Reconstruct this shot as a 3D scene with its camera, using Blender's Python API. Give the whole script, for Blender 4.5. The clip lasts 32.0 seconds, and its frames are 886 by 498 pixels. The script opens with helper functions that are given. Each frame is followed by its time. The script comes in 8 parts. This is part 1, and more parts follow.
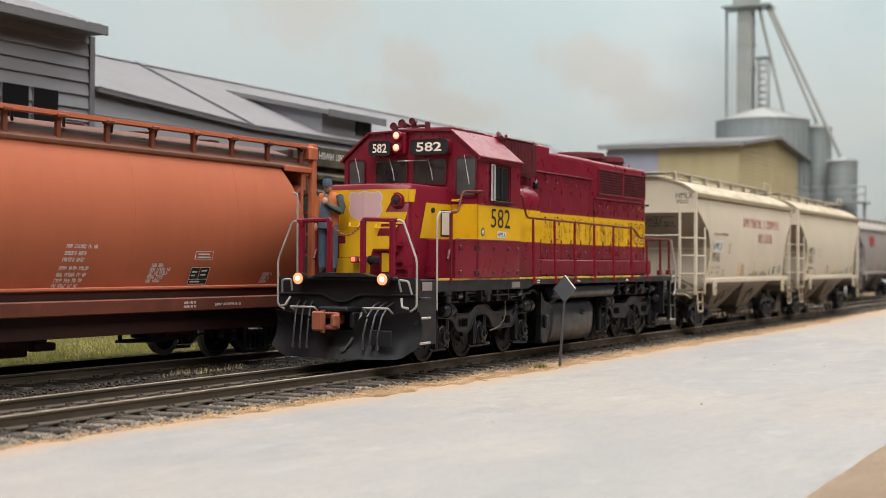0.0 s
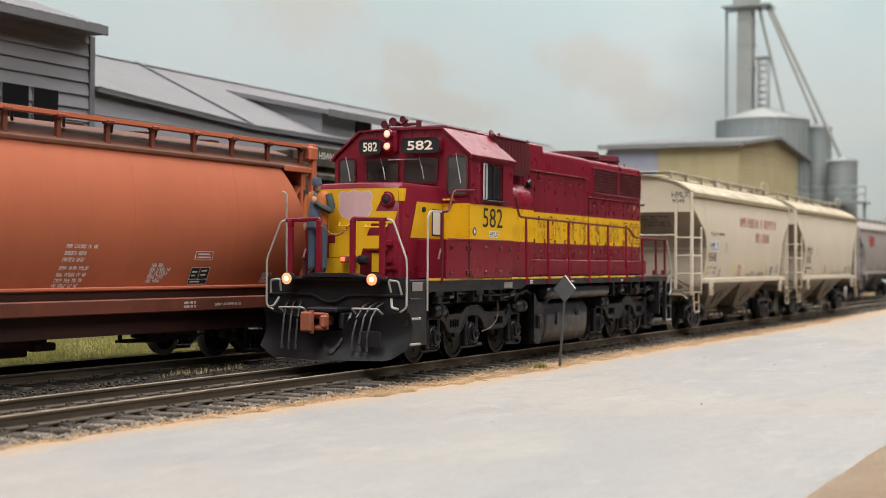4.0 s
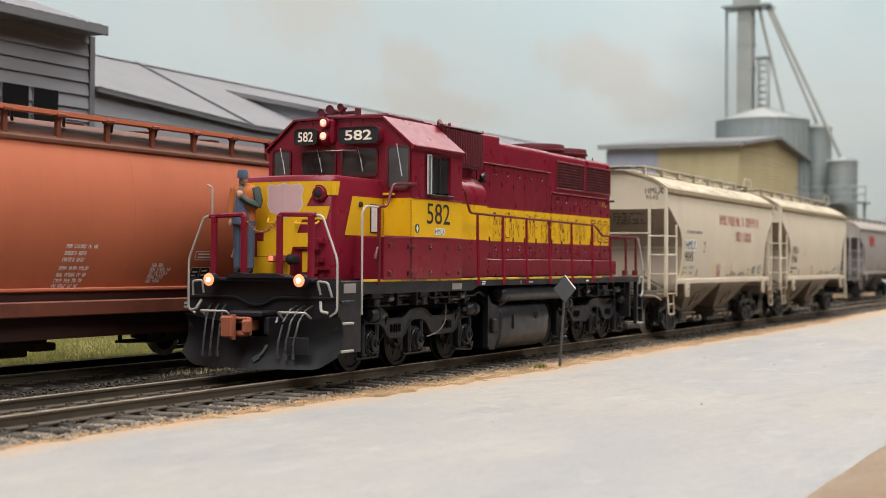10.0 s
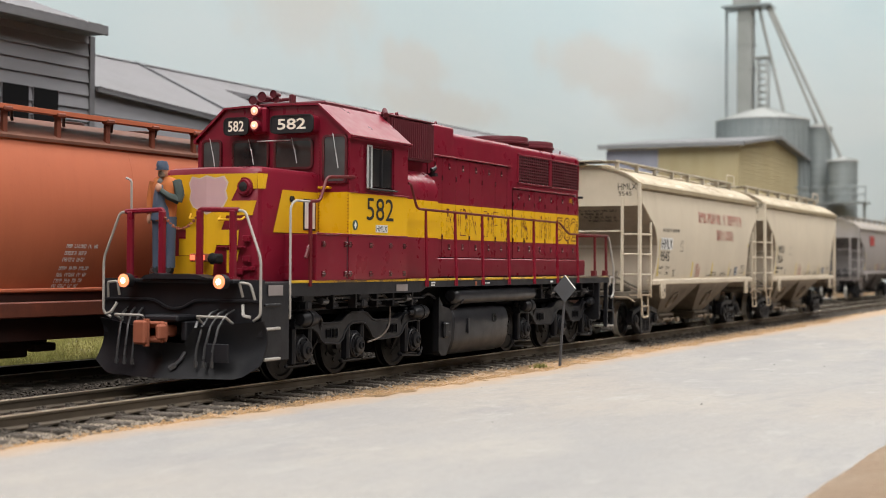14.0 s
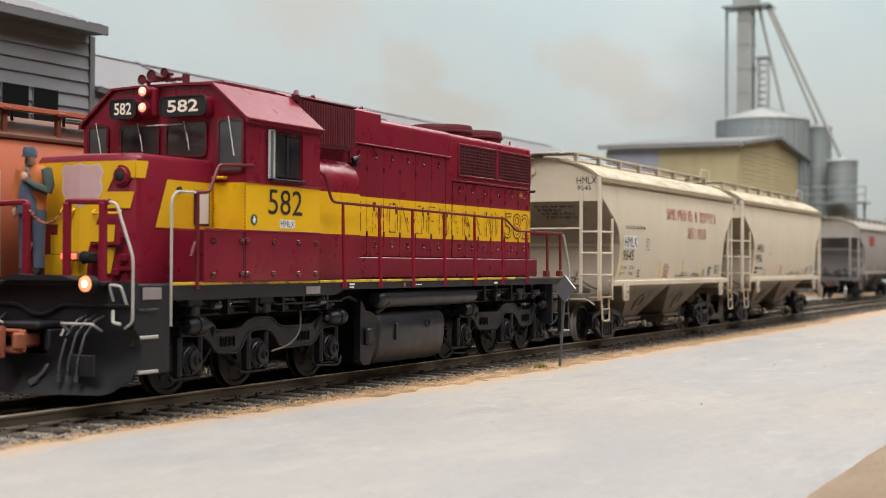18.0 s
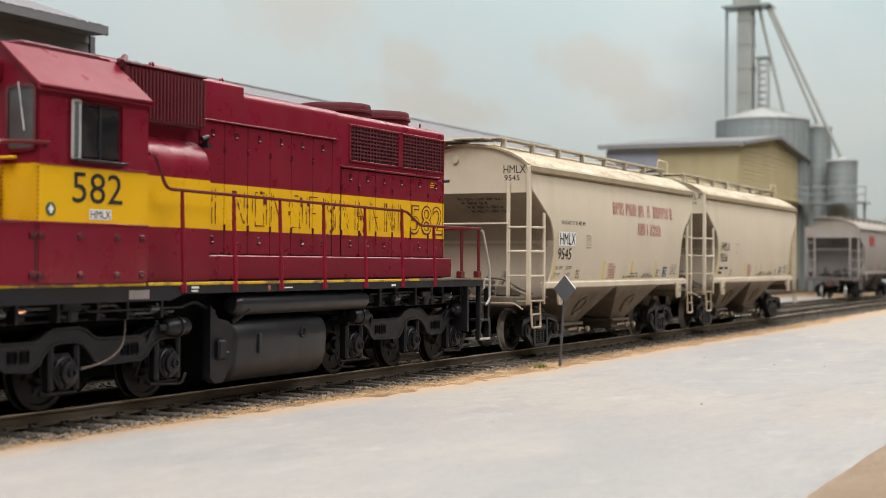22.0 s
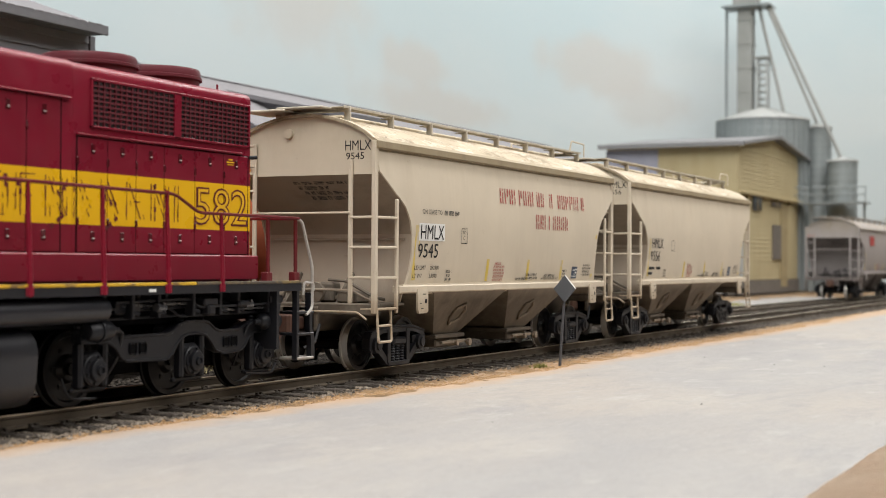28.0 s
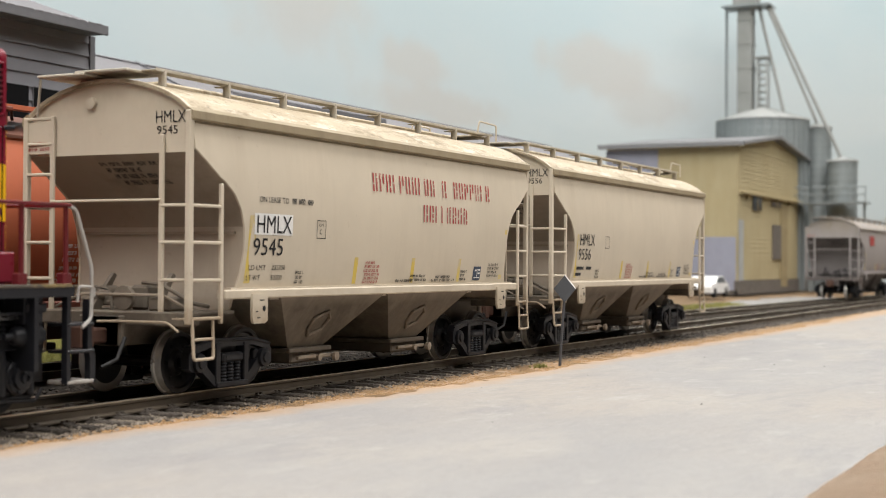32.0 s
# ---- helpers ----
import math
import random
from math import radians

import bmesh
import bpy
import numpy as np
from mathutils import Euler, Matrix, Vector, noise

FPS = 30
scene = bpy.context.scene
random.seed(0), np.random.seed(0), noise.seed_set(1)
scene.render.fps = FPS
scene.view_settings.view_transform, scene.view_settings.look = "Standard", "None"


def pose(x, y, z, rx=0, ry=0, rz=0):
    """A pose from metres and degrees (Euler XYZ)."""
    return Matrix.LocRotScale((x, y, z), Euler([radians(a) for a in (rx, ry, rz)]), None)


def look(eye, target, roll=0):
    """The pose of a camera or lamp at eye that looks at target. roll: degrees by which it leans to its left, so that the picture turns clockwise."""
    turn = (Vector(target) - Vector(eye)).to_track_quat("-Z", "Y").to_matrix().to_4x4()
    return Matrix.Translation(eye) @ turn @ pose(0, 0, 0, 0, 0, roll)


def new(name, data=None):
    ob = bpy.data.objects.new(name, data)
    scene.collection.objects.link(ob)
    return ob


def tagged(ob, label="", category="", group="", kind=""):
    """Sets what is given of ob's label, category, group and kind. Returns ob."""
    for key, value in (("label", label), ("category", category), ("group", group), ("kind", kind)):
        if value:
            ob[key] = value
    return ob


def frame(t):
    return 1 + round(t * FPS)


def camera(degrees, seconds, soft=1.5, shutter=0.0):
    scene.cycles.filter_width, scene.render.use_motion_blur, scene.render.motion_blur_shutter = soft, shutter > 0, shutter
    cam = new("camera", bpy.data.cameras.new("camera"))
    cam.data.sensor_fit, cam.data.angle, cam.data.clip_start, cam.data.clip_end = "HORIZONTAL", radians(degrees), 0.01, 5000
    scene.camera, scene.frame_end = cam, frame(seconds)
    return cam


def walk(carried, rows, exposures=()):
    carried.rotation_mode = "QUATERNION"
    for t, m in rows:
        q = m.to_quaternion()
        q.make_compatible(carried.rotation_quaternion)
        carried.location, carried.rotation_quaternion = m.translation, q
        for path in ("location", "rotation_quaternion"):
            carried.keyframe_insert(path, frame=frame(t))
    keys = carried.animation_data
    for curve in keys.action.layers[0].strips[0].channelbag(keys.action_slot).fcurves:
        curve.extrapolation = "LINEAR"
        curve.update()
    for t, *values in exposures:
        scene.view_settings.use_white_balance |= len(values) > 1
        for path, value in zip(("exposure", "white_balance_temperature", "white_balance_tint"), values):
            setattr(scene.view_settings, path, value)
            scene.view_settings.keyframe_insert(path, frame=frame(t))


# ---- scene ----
# A model railway at 1:87. All sizes below are those of the full-size things in metres; K brings them to the model's own size.
K = 1 / 87.1
EYE = Vector((0, -13.526, 1.933))
cam = camera(34.63, 32.0, soft=0.5)
VIEW = Matrix.Translation(EYE * K) @ pose(0, 0, 0, 90.570, 0, -63.34) @ pose(0, 0, 0, 0, 0, 0.367)
walk(cam, [(0, VIEW), (32, VIEW)], exposures=[(0, 0.0, 6500, 10), (32, 0.0, 6500, 10)])
cam.data.dof.use_dof = True
cam.data.dof.focus_distance = 26.0 * K
cam.data.dof.aperture_fstop = 54

# ---- light: lamp strips under the layout's valance; unseen panels added for side and nose ----
world = bpy.data.worlds.new("room_air")
scene.world = world
world.use_nodes = True
world.node_tree.nodes["Background"].inputs[0].default_value = (0.80, 0.90, 1.0, 1)
world.node_tree.nodes["Background"].inputs[1].default_value = 0.004


def area(name, at, target, sx, sy, watts, colour=(1.0, 0.968, 0.932)):
    d = bpy.data.lights.new(name, "AREA")
    d.shape, d.size, d.size_y, d.energy, d.color = "RECTANGLE", sx, sy, watts, colour
    ob = new(name, d)
    ob.matrix_world = look(at, target)
    return ob


area("valance_strip_light", (0.30, -0.05, 0.85), (0.30, -0.03, 0.0), 2.4, 0.40, 23.0)
area("valance_strip_light", (1.75, -0.08, 0.85), (1.70, 0.0, 0.0), 1.0, 0.40, 7.6)
area("unseen_panel_light", (0.62, -0.95, 0.95), (0.42, 0.0, 0.02), 1.2, 0.4, 9.5)
area("unseen_panel_light", (-0.55, -0.55, 1.25), (0.25, 0.0, 0.0), 1.2, 0.4, 11)


# ---- materials ----
def ramp(nt, stops, interp="LINEAR"):
    n = nt.nodes.new("ShaderNodeValToRGB")
    n.color_ramp.interpolation = interp
    e = n.color_ramp.elements
    while len(e) < len(stops):
        e.new(0.5)
    for el, (p, c) in zip(e, stops):
        el.position, el.color = p, (*c, 1) if len(c) == 3 else c
    return n


class Mat:
    """A node material whose textures are laid in full-size metres."""

    def __init__(self, name, base, rough=0.6, metal=0.0, spec=0.4):
        self.m = bpy.data.materials.new(name)
        self.m.use_nodes = True
        self.nt = self.m.node_tree
        self.bsdf = self.nt.nodes["Principled BSDF"]
        self.bsdf.inputs["Roughness"].default_value = rough
        self.bsdf.inputs["Metallic"].default_value = metal
        self.bsdf.inputs["Specular IOR Level"].default_value = spec
        rgb = self.nt.nodes.new("ShaderNodeRGB")
        rgb.outputs[0].default_value = (*base, 1)
        self.col = rgb.outputs[0]
        tc = self.nt.nodes.new("ShaderNodeTexCoord")
        mp = self.nt.nodes.new("ShaderNodeMapping")
        mp.inputs["Scale"].default_value = (1 / K,) * 3
        self.link(tc.outputs["Object"], mp.inputs["Vector"])
        self.co = mp.outputs[0]
        self.h = None
        self.link(self.col, self.bsdf.inputs["Base Color"])

    def link(self, a, b):
        self.nt.links.new(a, b)

    def noise(self, scale, detail=4, rough=0.55, stretch=(1, 1, 1), lo=0.35, hi=0.65):
        v = self.co
        if stretch != (1, 1, 1):
            mp = self.nt.nodes.new("ShaderNodeMapping")
            mp.inputs["Scale"].default_value = stretch
            self.link(v, mp.inputs["Vector"])
            v = mp.outputs[0]
        n = self.nt.nodes.new("ShaderNodeTexNoise")
        n.inputs["Scale"].default_value, n.inputs["Detail"].default_value, n.inputs["Roughness"].default_value = scale, detail, rough
        self.link(v, n.inputs["Vector"])
        r = ramp(self.nt, [(lo, (0, 0, 0)), (hi, (1, 1, 1))])
        self.link(n.outputs[0], r.inputs[0])
        return r.outputs[0]

    def mix(self, fac, colour, amount=1.0):
        x = self.nt.nodes.new("ShaderNodeMix")
        x.data_type = "RGBA"
        mul = self.nt.nodes.new("ShaderNodeMath")
        mul.operation = "MULTIPLY"
        self.link(fac, mul.inputs[0])
        mul.inputs[1].default_value = amount
        self.link(mul.outputs[0], x.inputs[0])
        self.link(self.col, x.inputs[6])
        x.inputs[7].default_value = (*colour, 1)
        self.col = x.outputs[2]
        self.link(self.col, self.bsdf.inputs["Base Color"])
        return self

    def where(self, axis, lo, hi):
        """0 below lo, 1 above hi, along x, y or z in metres."""
        s = self.nt.nodes.new("ShaderNodeSeparateXYZ")
        self.link(self.co, s.inputs[0])
        r = self.nt.nodes.new("ShaderNodeMapRange")
        r.inputs["From Min"].default_value, r.inputs["From Max"].default_value = lo, hi
        self.link(s.outputs["xyz".index(axis)], r.inputs[0])
        return r.outputs[0]

    def times(self, a, b):
        mul = self.nt.nodes.new("ShaderNodeMath")
        mul.operation = "MULTIPLY"
        self.link(a, mul.inputs[0])
        self.link(b, mul.inputs[1])
        return mul.outputs[0]

    def bump(self, fac, dist=0.02, strength=0.5):
        b = self.nt.nodes.new("ShaderNodeBump")
        b.inputs["Strength"].default_value, b.inputs["Distance"].default_value = strength, dist * K
        self.link(fac, b.inputs["Height"])
        if self.h:
            self.link(self.h, b.inputs["Normal"])
        self.h = b.outputs[0]
        self.link(self.h, self.bsdf.inputs["Normal"])
        return self

    def vary(self, amount=0.25):
        """A shift of brightness from piece to piece."""
        o = self.nt.nodes.new("ShaderNodeObjectInfo")
        hsv = self.nt.nodes.new("ShaderNodeHueSaturation")
        r = self.nt.nodes.new("ShaderNodeMapRange")
        r.inputs["To Min"].default_value, r.inputs["To Max"].default_value = 1 - amount, 1 + amount
        self.link(o.outputs["Random"], r.inputs[0])
        self.link(r.outputs[0], hsv.inputs["Value"])
        self.link(self.col, hsv.inputs["Color"])
        self.col = hsv.outputs[0]
        self.link(self.col, self.bsdf.inputs["Base Color"])
        return self

    def island(self, amount=0.3):
        g = self.nt.nodes.new("ShaderNodeNewGeometry")
        hsv = self.nt.nodes.new("ShaderNodeHueSaturation")
        r = self.nt.nodes.new("ShaderNodeMapRange")
        r.inputs["To Min"].default_value, r.inputs["To Max"].default_value = 1 - amount, 1 + amount
        self.link(g.outputs["Random Per Island"], r.inputs[0])
        self.link(r.outputs[0], hsv.inputs["Value"])
        self.link(self.col, hsv.inputs["Color"])
        self.col = hsv.outputs[0]
        self.link(self.col, self.bsdf.inputs["Base Color"])
        return self

    def roughness(self, fac, lo, hi):
        r = self.nt.nodes.new("ShaderNodeMapRange")
        r.inputs["To Min"].default_value, r.inputs["To Max"].default_value = lo, hi
        self.link(fac, r.inputs[0])
        self.link(r.outputs[0], self.bsdf.inputs["Roughness"])
        return self

    def spot(self, centre, radius, wobble=0.35):
        """1 near a place, falling to 0 at radii (x, y, z), with an uneven edge."""
        sub = self.nt.nodes.new("ShaderNodeVectorMath")
        sub.operation = "SUBTRACT"
        self.link(self.co, sub.inputs[0])
        sub.inputs[1].default_value = centre
        div = self.nt.nodes.new("ShaderNodeVectorMath")
        div.operation = "DIVIDE"
        self.link(sub.outputs[0], div.inputs[0])
        div.inputs[1].default_value = radius
        ln = self.nt.nodes.new("ShaderNodeVectorMath")
        ln.operation = "LENGTH"
        self.link(div.outputs[0], ln.inputs[0])
        n = self.nt.nodes.new("ShaderNodeTexNoise")
        n.inputs["Scale"].default_value, n.inputs["Detail"].default_value = 0.22, 6
        self.link(self.co, n.inputs["Vector"])
        mad = self.nt.nodes.new("ShaderNodeMath")
        mad.operation = "MULTIPLY_ADD"
        self.link(n.outputs[0], mad.inputs[0])
        mad.inputs[1].default_value = wobble * 4
        self.link(ln.outputs["Value"], mad.inputs[2])
        r = self.nt.nodes.new("ShaderNodeMapRange")
        r.interpolation_type = "SMOOTHSTEP"
        r.inputs["From Min"].default_value, r.inputs["From Max"].default_value = 0.35 + wobble * 2, 1.0 + wobble * 2
        r.inputs["To Min"].default_value, r.inputs["To Max"].default_value = 1, 0
        self.link(mad.outputs[0], r.inputs[0])
        return r.outputs[0]

    def glow(self, colour, strength):
        self.bsdf.inputs["Emission Color"].default_value = (*colour, 1)
        self.bsdf.inputs["Emission Strength"].default_value = strength
        return self


def paint(name, base, rough=0.45, dirt=(0.10, 0.08, 0.06), dirty=0.25, spec=0.4, bump=0.0012):
    m = Mat(name, base, rough, 0, spec)
    m.mix(m.noise(0.7, 4), tuple(c * 0.8 for c in base), 0.5)
    m.mix(m.noise(2.2, 6, 0.65, (1, 1, 0.35), 0.5, 0.75), dirt, dirty)
    m.roughness(m.noise(3.0, 3), rough * 0.85, min(1, rough * 1.25))
    if bump:
        m.bump(m.noise(28, 3), bump, 0.4)
    return m.m


# ---- mesh code ----
class B:
    """Gathers the faces of one mesh, in full-size metres."""

    def __init__(self):
        self.v, self.f, self.s = [], [], []

    def add(self, verts, faces, smooth=False):
        n = len(self.v)
        self.v += [tuple(p) for p in verts]
        self.f += [tuple(i + n for i in f) for f in faces]
        self.s += [smooth] * len(faces)
        return self

    def box(self, x0, x1, y0, y1, z0, z1, c=0.0):
        x0, x1, y0, y1, z0, z1 = min(x0, x1), max(x0, x1), min(y0, y1), max(y0, y1), min(z0, z1), max(z0, z1)
        if c <= 0:
            vs = [(x, y, z) for x in (x0, x1) for y in (y0, y1) for z in (z0, z1)]
            return self.add(vs, [(0, 1, 3, 2), (4, 6, 7, 5), (0, 4, 5, 1), (2, 3, 7, 6), (0, 2, 6, 4), (1, 5, 7, 3)])
        c = min(c, (x1 - x0) * 0.45, (y1 - y0) * 0.45, (z1 - z0) * 0.45)
        lo, hi = (x0, y0, z0), (x1, y1, z1)
        vs, ix = [], {}
        for sx in (0, 1):
            for sy in (0, 1):
                for sz in (0, 1):
                    s = (sx, sy, sz)
                    full = [hi[a] if s[a] else lo[a] for a in range(3)]
                    ins = [full[a] + (-c if s[a] else c) for a in range(3)]
                    for a in range(3):
                        ix[s, a] = len(vs)
                        vs.append(tuple(full[b] if b == a else ins[b] for b in range(3)))
        fs = []
        for a in range(3):
            b, d = (a + 1) % 3, (a + 2) % 3
            for e in (0, 1):
                q = []
                for u, w in ((0, 0), (1, 0), (1, 1), (0, 1)):
                    s = [0, 0, 0]
                    s[a], s[b], s[d] = e, u, w
                    q.append(ix[tuple(s), a])
                fs.append(tuple(q if e else q[::-1]))
            for u in (0, 1):
                for w in (0, 1):
                    s0, s1 = [0, 0, 0], [0, 0, 0]
                    s0[b], s0[d], s1[b], s1[d], s1[a] = u, w, u, w, 1
                    q = [ix[tuple(s0), b], ix[tuple(s1), b], ix[tuple(s1), d], ix[tuple(s0), d]]
                    fs.append(tuple(q if u != w else q[::-1]))
        for s in [(i, j, k) for i in (0, 1) for j in (0, 1) for k in (0, 1)]:
            q = (ix[s, 0], ix[s, 1], ix[s, 2])
            fs.append(q if sum(s) % 2 else q[::-1])
        return self.add(vs, fs)

    def tube(self, pts, r, n=8, caps=True, smooth=True):
        """A round bar along the points; r may be a list."""
        pts = [Vector(p) for p in pts]
        vs, fs = [], []
        up = None
        for i, p in enumerate(pts):
            t = (pts[min(i + 1, len(pts) - 1)] - pts[max(i - 1, 0)]).normalized()
            if up is None or abs(t.dot(up)) > 0.98:
                up = Vector((0, 0, 1)) if abs(t.z) < 0.9 else Vector((0, 1, 0))
            a = t.cross(up).normalized()
            up = a.cross(t).normalized()
            rr = r[i] if isinstance(r, (list, tuple)) else r
            for k in range(n):
                w = 2 * math.pi * (k + 0.5) / n
                vs.append(p + a * (rr * math.cos(w)) + up * (rr * math.sin(w)))
        for i in range(len(pts) - 1):
            for k in range(n):
                fs.append((i * n + k, i * n + (k + 1) % n, (i + 1) * n + (k + 1) % n, (i + 1) * n + k))
        self.add(vs, fs, smooth)
        if caps:
            self.add(vs[:n], [tuple(range(n))])
            self.add(vs[-n:], [tuple(reversed(range(n)))])
        return self

    def prism(self, poly, axis, a, b, smooth=False):
        """A polygon pulled along an axis from a to b. poly gives the other two coordinates in the order x, y, z."""
        def at(p, t):
            q = list(p)
            q.insert("xyz".index(axis), t)
            return tuple(q)
        n = len(poly)
        lo, hi = [at(p, a) for p in poly], [at(p, b) for p in poly]
        self.add(lo + hi, [(i, (i + 1) % n, n + (i + 1) % n, n + i) for i in range(n)], smooth)
        self.add(lo, [tuple(reversed(range(n)))])
        self.add(hi, [tuple(range(n))])
        return self

    def sweep(self, rings, close=True, caps=True, smooth=True):
        """Skins rings of equal count."""
        n = len(rings[0])
        vs = [p for r in rings for p in r]
        m = n if close else n - 1
        fs = [(i * n + k, i * n + (k + 1) % n, (i + 1) * n + (k + 1) % n, (i + 1) * n + k) for i in range(len(rings) - 1) for k in range(m)]
        self.add(vs, fs, smooth)
        if caps:
            self.add(rings[0], [tuple(reversed(range(n)))])
            self.add(rings[-1], [tuple(range(n))])
        return self

    def lathe(self, prof, o, axis="y", n=24, smooth=True, flip=1):
        """Turns (along, radius) pairs round an axis through o."""
        rings = []
        for a, r in prof:
            ring = []
            for k in range(n):
                w = 2 * math.pi * k / n
                c, s = r * math.cos(w), r * math.sin(w)
                d = {"x": (a, c, s), "y": (c, a, s), "z": (c, s, a)}[axis]
                ring.append((o[0] + d[0], o[1] + d[1], o[2] + d[2]))
            rings.append(ring)
        return self.sweep(rings, True, True, smooth)

    def blob(self, p, r, k=0.25, n=6, m=4):
        vs = []
        for i in range(m + 1):
            for j in range(n):
                a, b = math.pi * i / m, 2 * math.pi * j / n
                q = 1 + random.uniform(-k, k)
                vs.append((p[0] + r[0] * q * math.sin(a) * math.cos(b), p[1] + r[1] * q * math.sin(a) * math.sin(b), p[2] + r[2] * q * math.cos(a)))
        fs = [(i * n + j, i * n + (j + 1) % n, (i + 1) * n + (j + 1) % n, (i + 1) * n + j) for i in range(m) for j in range(n)]
        return self.add(vs, fs, True)

    def rib(self, *boxes, c=0.0):
        for b in boxes:
            self.box(*b, c=c)
        return self

    def mesh(self, name):
        me = bpy.data.meshes.new(name)
        me.from_pydata([(x * K, y * K, z * K) for x, y, z in self.v], [], self.f)
        bm = bmesh.new()
        bm.from_mesh(me)
        bmesh.ops.remove_doubles(bm, verts=bm.verts, dist=2e-7)
        bmesh.ops.recalc_face_normals(bm, faces=bm.faces)
        bm.to_mesh(me)
        bm.free()
        me.polygons.foreach_set("use_smooth", [True] * len(me.polygons))
        me.set_sharp_from_angle(angle=radians(32))
        me.update()
        return me


def part(name, b, material, parent=None, label="", at=None):
    """One mesh object, under a thing or under a part, from a B or a mesh; at: its own place in its parent, in metres."""
    me = b.mesh(name) if isinstance(b, B) else b
    if material and not me.materials:
        me.materials.append(material)
    ob = new(name, me)
    if parent:
        ob.parent = parent
    if at:
        ob.location = Vector(at) * K
    if label:
        ob["label"] = label
    return ob


def thing(name, label, category, at=(0, 0, 0), rz=0, group="", kind=""):
    ob = new(name)
    ob.empty_display_size = 0.005
    ob.matrix_world = pose(at[0] * K, at[1] * K, at[2] * K, 0, 0, rz)
    return tagged(ob, label, category, group, kind)


def arc(cx, cy, r, a0, a1, n):
    return [(cx + r * math.cos(radians(a0 + (a1 - a0) * i / n)), cy + r * math.sin(radians(a0 + (a1 - a0) * i / n))) for i in range(n + 1)]


def bend(pts, r=0.08, n=4):
    """The same line with its corners rounded."""
    pts = [Vector(p) for p in pts]
    out = [pts[0]]
    for a, b, c in zip(pts, pts[1:], pts[2:]):
        q = min(r, (a - b).length * 0.45, (c - b).length * 0.45)
        p0, p1 = b + (a - b).normalized() * q, b + (c - b).normalized() * q
        for i in range(n + 1):
            t = i / n
            out.append(p0 * (1 - t) ** 2 + b * 2 * t * (1 - t) + p1 * t * t)
    out.append(pts[-1])
    return out


def writing(text, size, width=None, swell=0.0):
    """Verts (u, v) and faces of a word in the built-in font, its cap height size, its lower left corner at 0; swell thickens its strokes."""
    cu = bpy.data.curves.new("word", "FONT")
    cu.body, cu.size, cu.resolution_u, cu.offset = text, 1.0, 3, swell
    ob = bpy.data.objects.new("word", cu)
    me = bpy.data.meshes.new_from_object(ob)
    vs = [(v.co.x, v.co.y) for v in me.vertices]
    fs = [tuple(p.vertices) for p in me.polygons]
    bpy.data.objects.remove(ob)
    bpy.data.curves.remove(cu)
    bpy.data.meshes.remove(me)
    x0, x1 = min(v[0] for v in vs), max(v[0] for v in vs)
    y0, y1 = min(v[1] for v in vs), max(v[1] for v in vs)
    ky = size / (y1 - y0)
    kx = width / (x1 - x0) if width else ky
    return [((x - x0) * kx, (y - y0) * ky) for x, y in vs], fs


def lettering(name, lines, put, material, parent, label=""):
    """lines: (text or '', u, v, height, width); put maps (u, v) to a place. No text: a plain bar."""
    b = B()
    for text, u, v, h, w, *fat in lines:
        if text:
            vs, fs = writing(text, h, w, *fat)
        else:
            vs, fs = [(0, 0), (w, 0), (w, h), (0, h)], [(0, 1, 2, 3)]
        b.add([put(u + p[0], v + p[1]) for p in vs], fs)
    ob = part(name, b, material, parent, label)
    return tagged(ob, kind="stuff") if len(lines) > 8 else ob


def tiny_print(u, v, h, w, seed=0):
    """Rows of bars for one line of small print: letter-sized strokes with gaps between words."""
    rnd = random.Random(seed + int(u * 100) + int(v * 1000))
    out, x, word = [], 0.0, rnd.randint(2, 6)
    pitch = h * 0.74
    while x < w - pitch * 0.5:
        if word:
            k = rnd.random()
            out.append(("", u + x, v, h, h * 0.20))
            if k < 0.92:
                out.append(("", u + x + h * 0.42, v + (h * 0.4 if k < 0.2 else 0), h * (0.6 if k < 0.35 else 1.0), h * 0.20))
            if k > 0.35:
                out.append(("", u + x, v + rnd.choice((0, 0.40, 0.80)) * h, h * 0.20, h * 0.55))
            word -= 1
        else:
            word = rnd.randint(2, 6)
        x += pitch
    return out


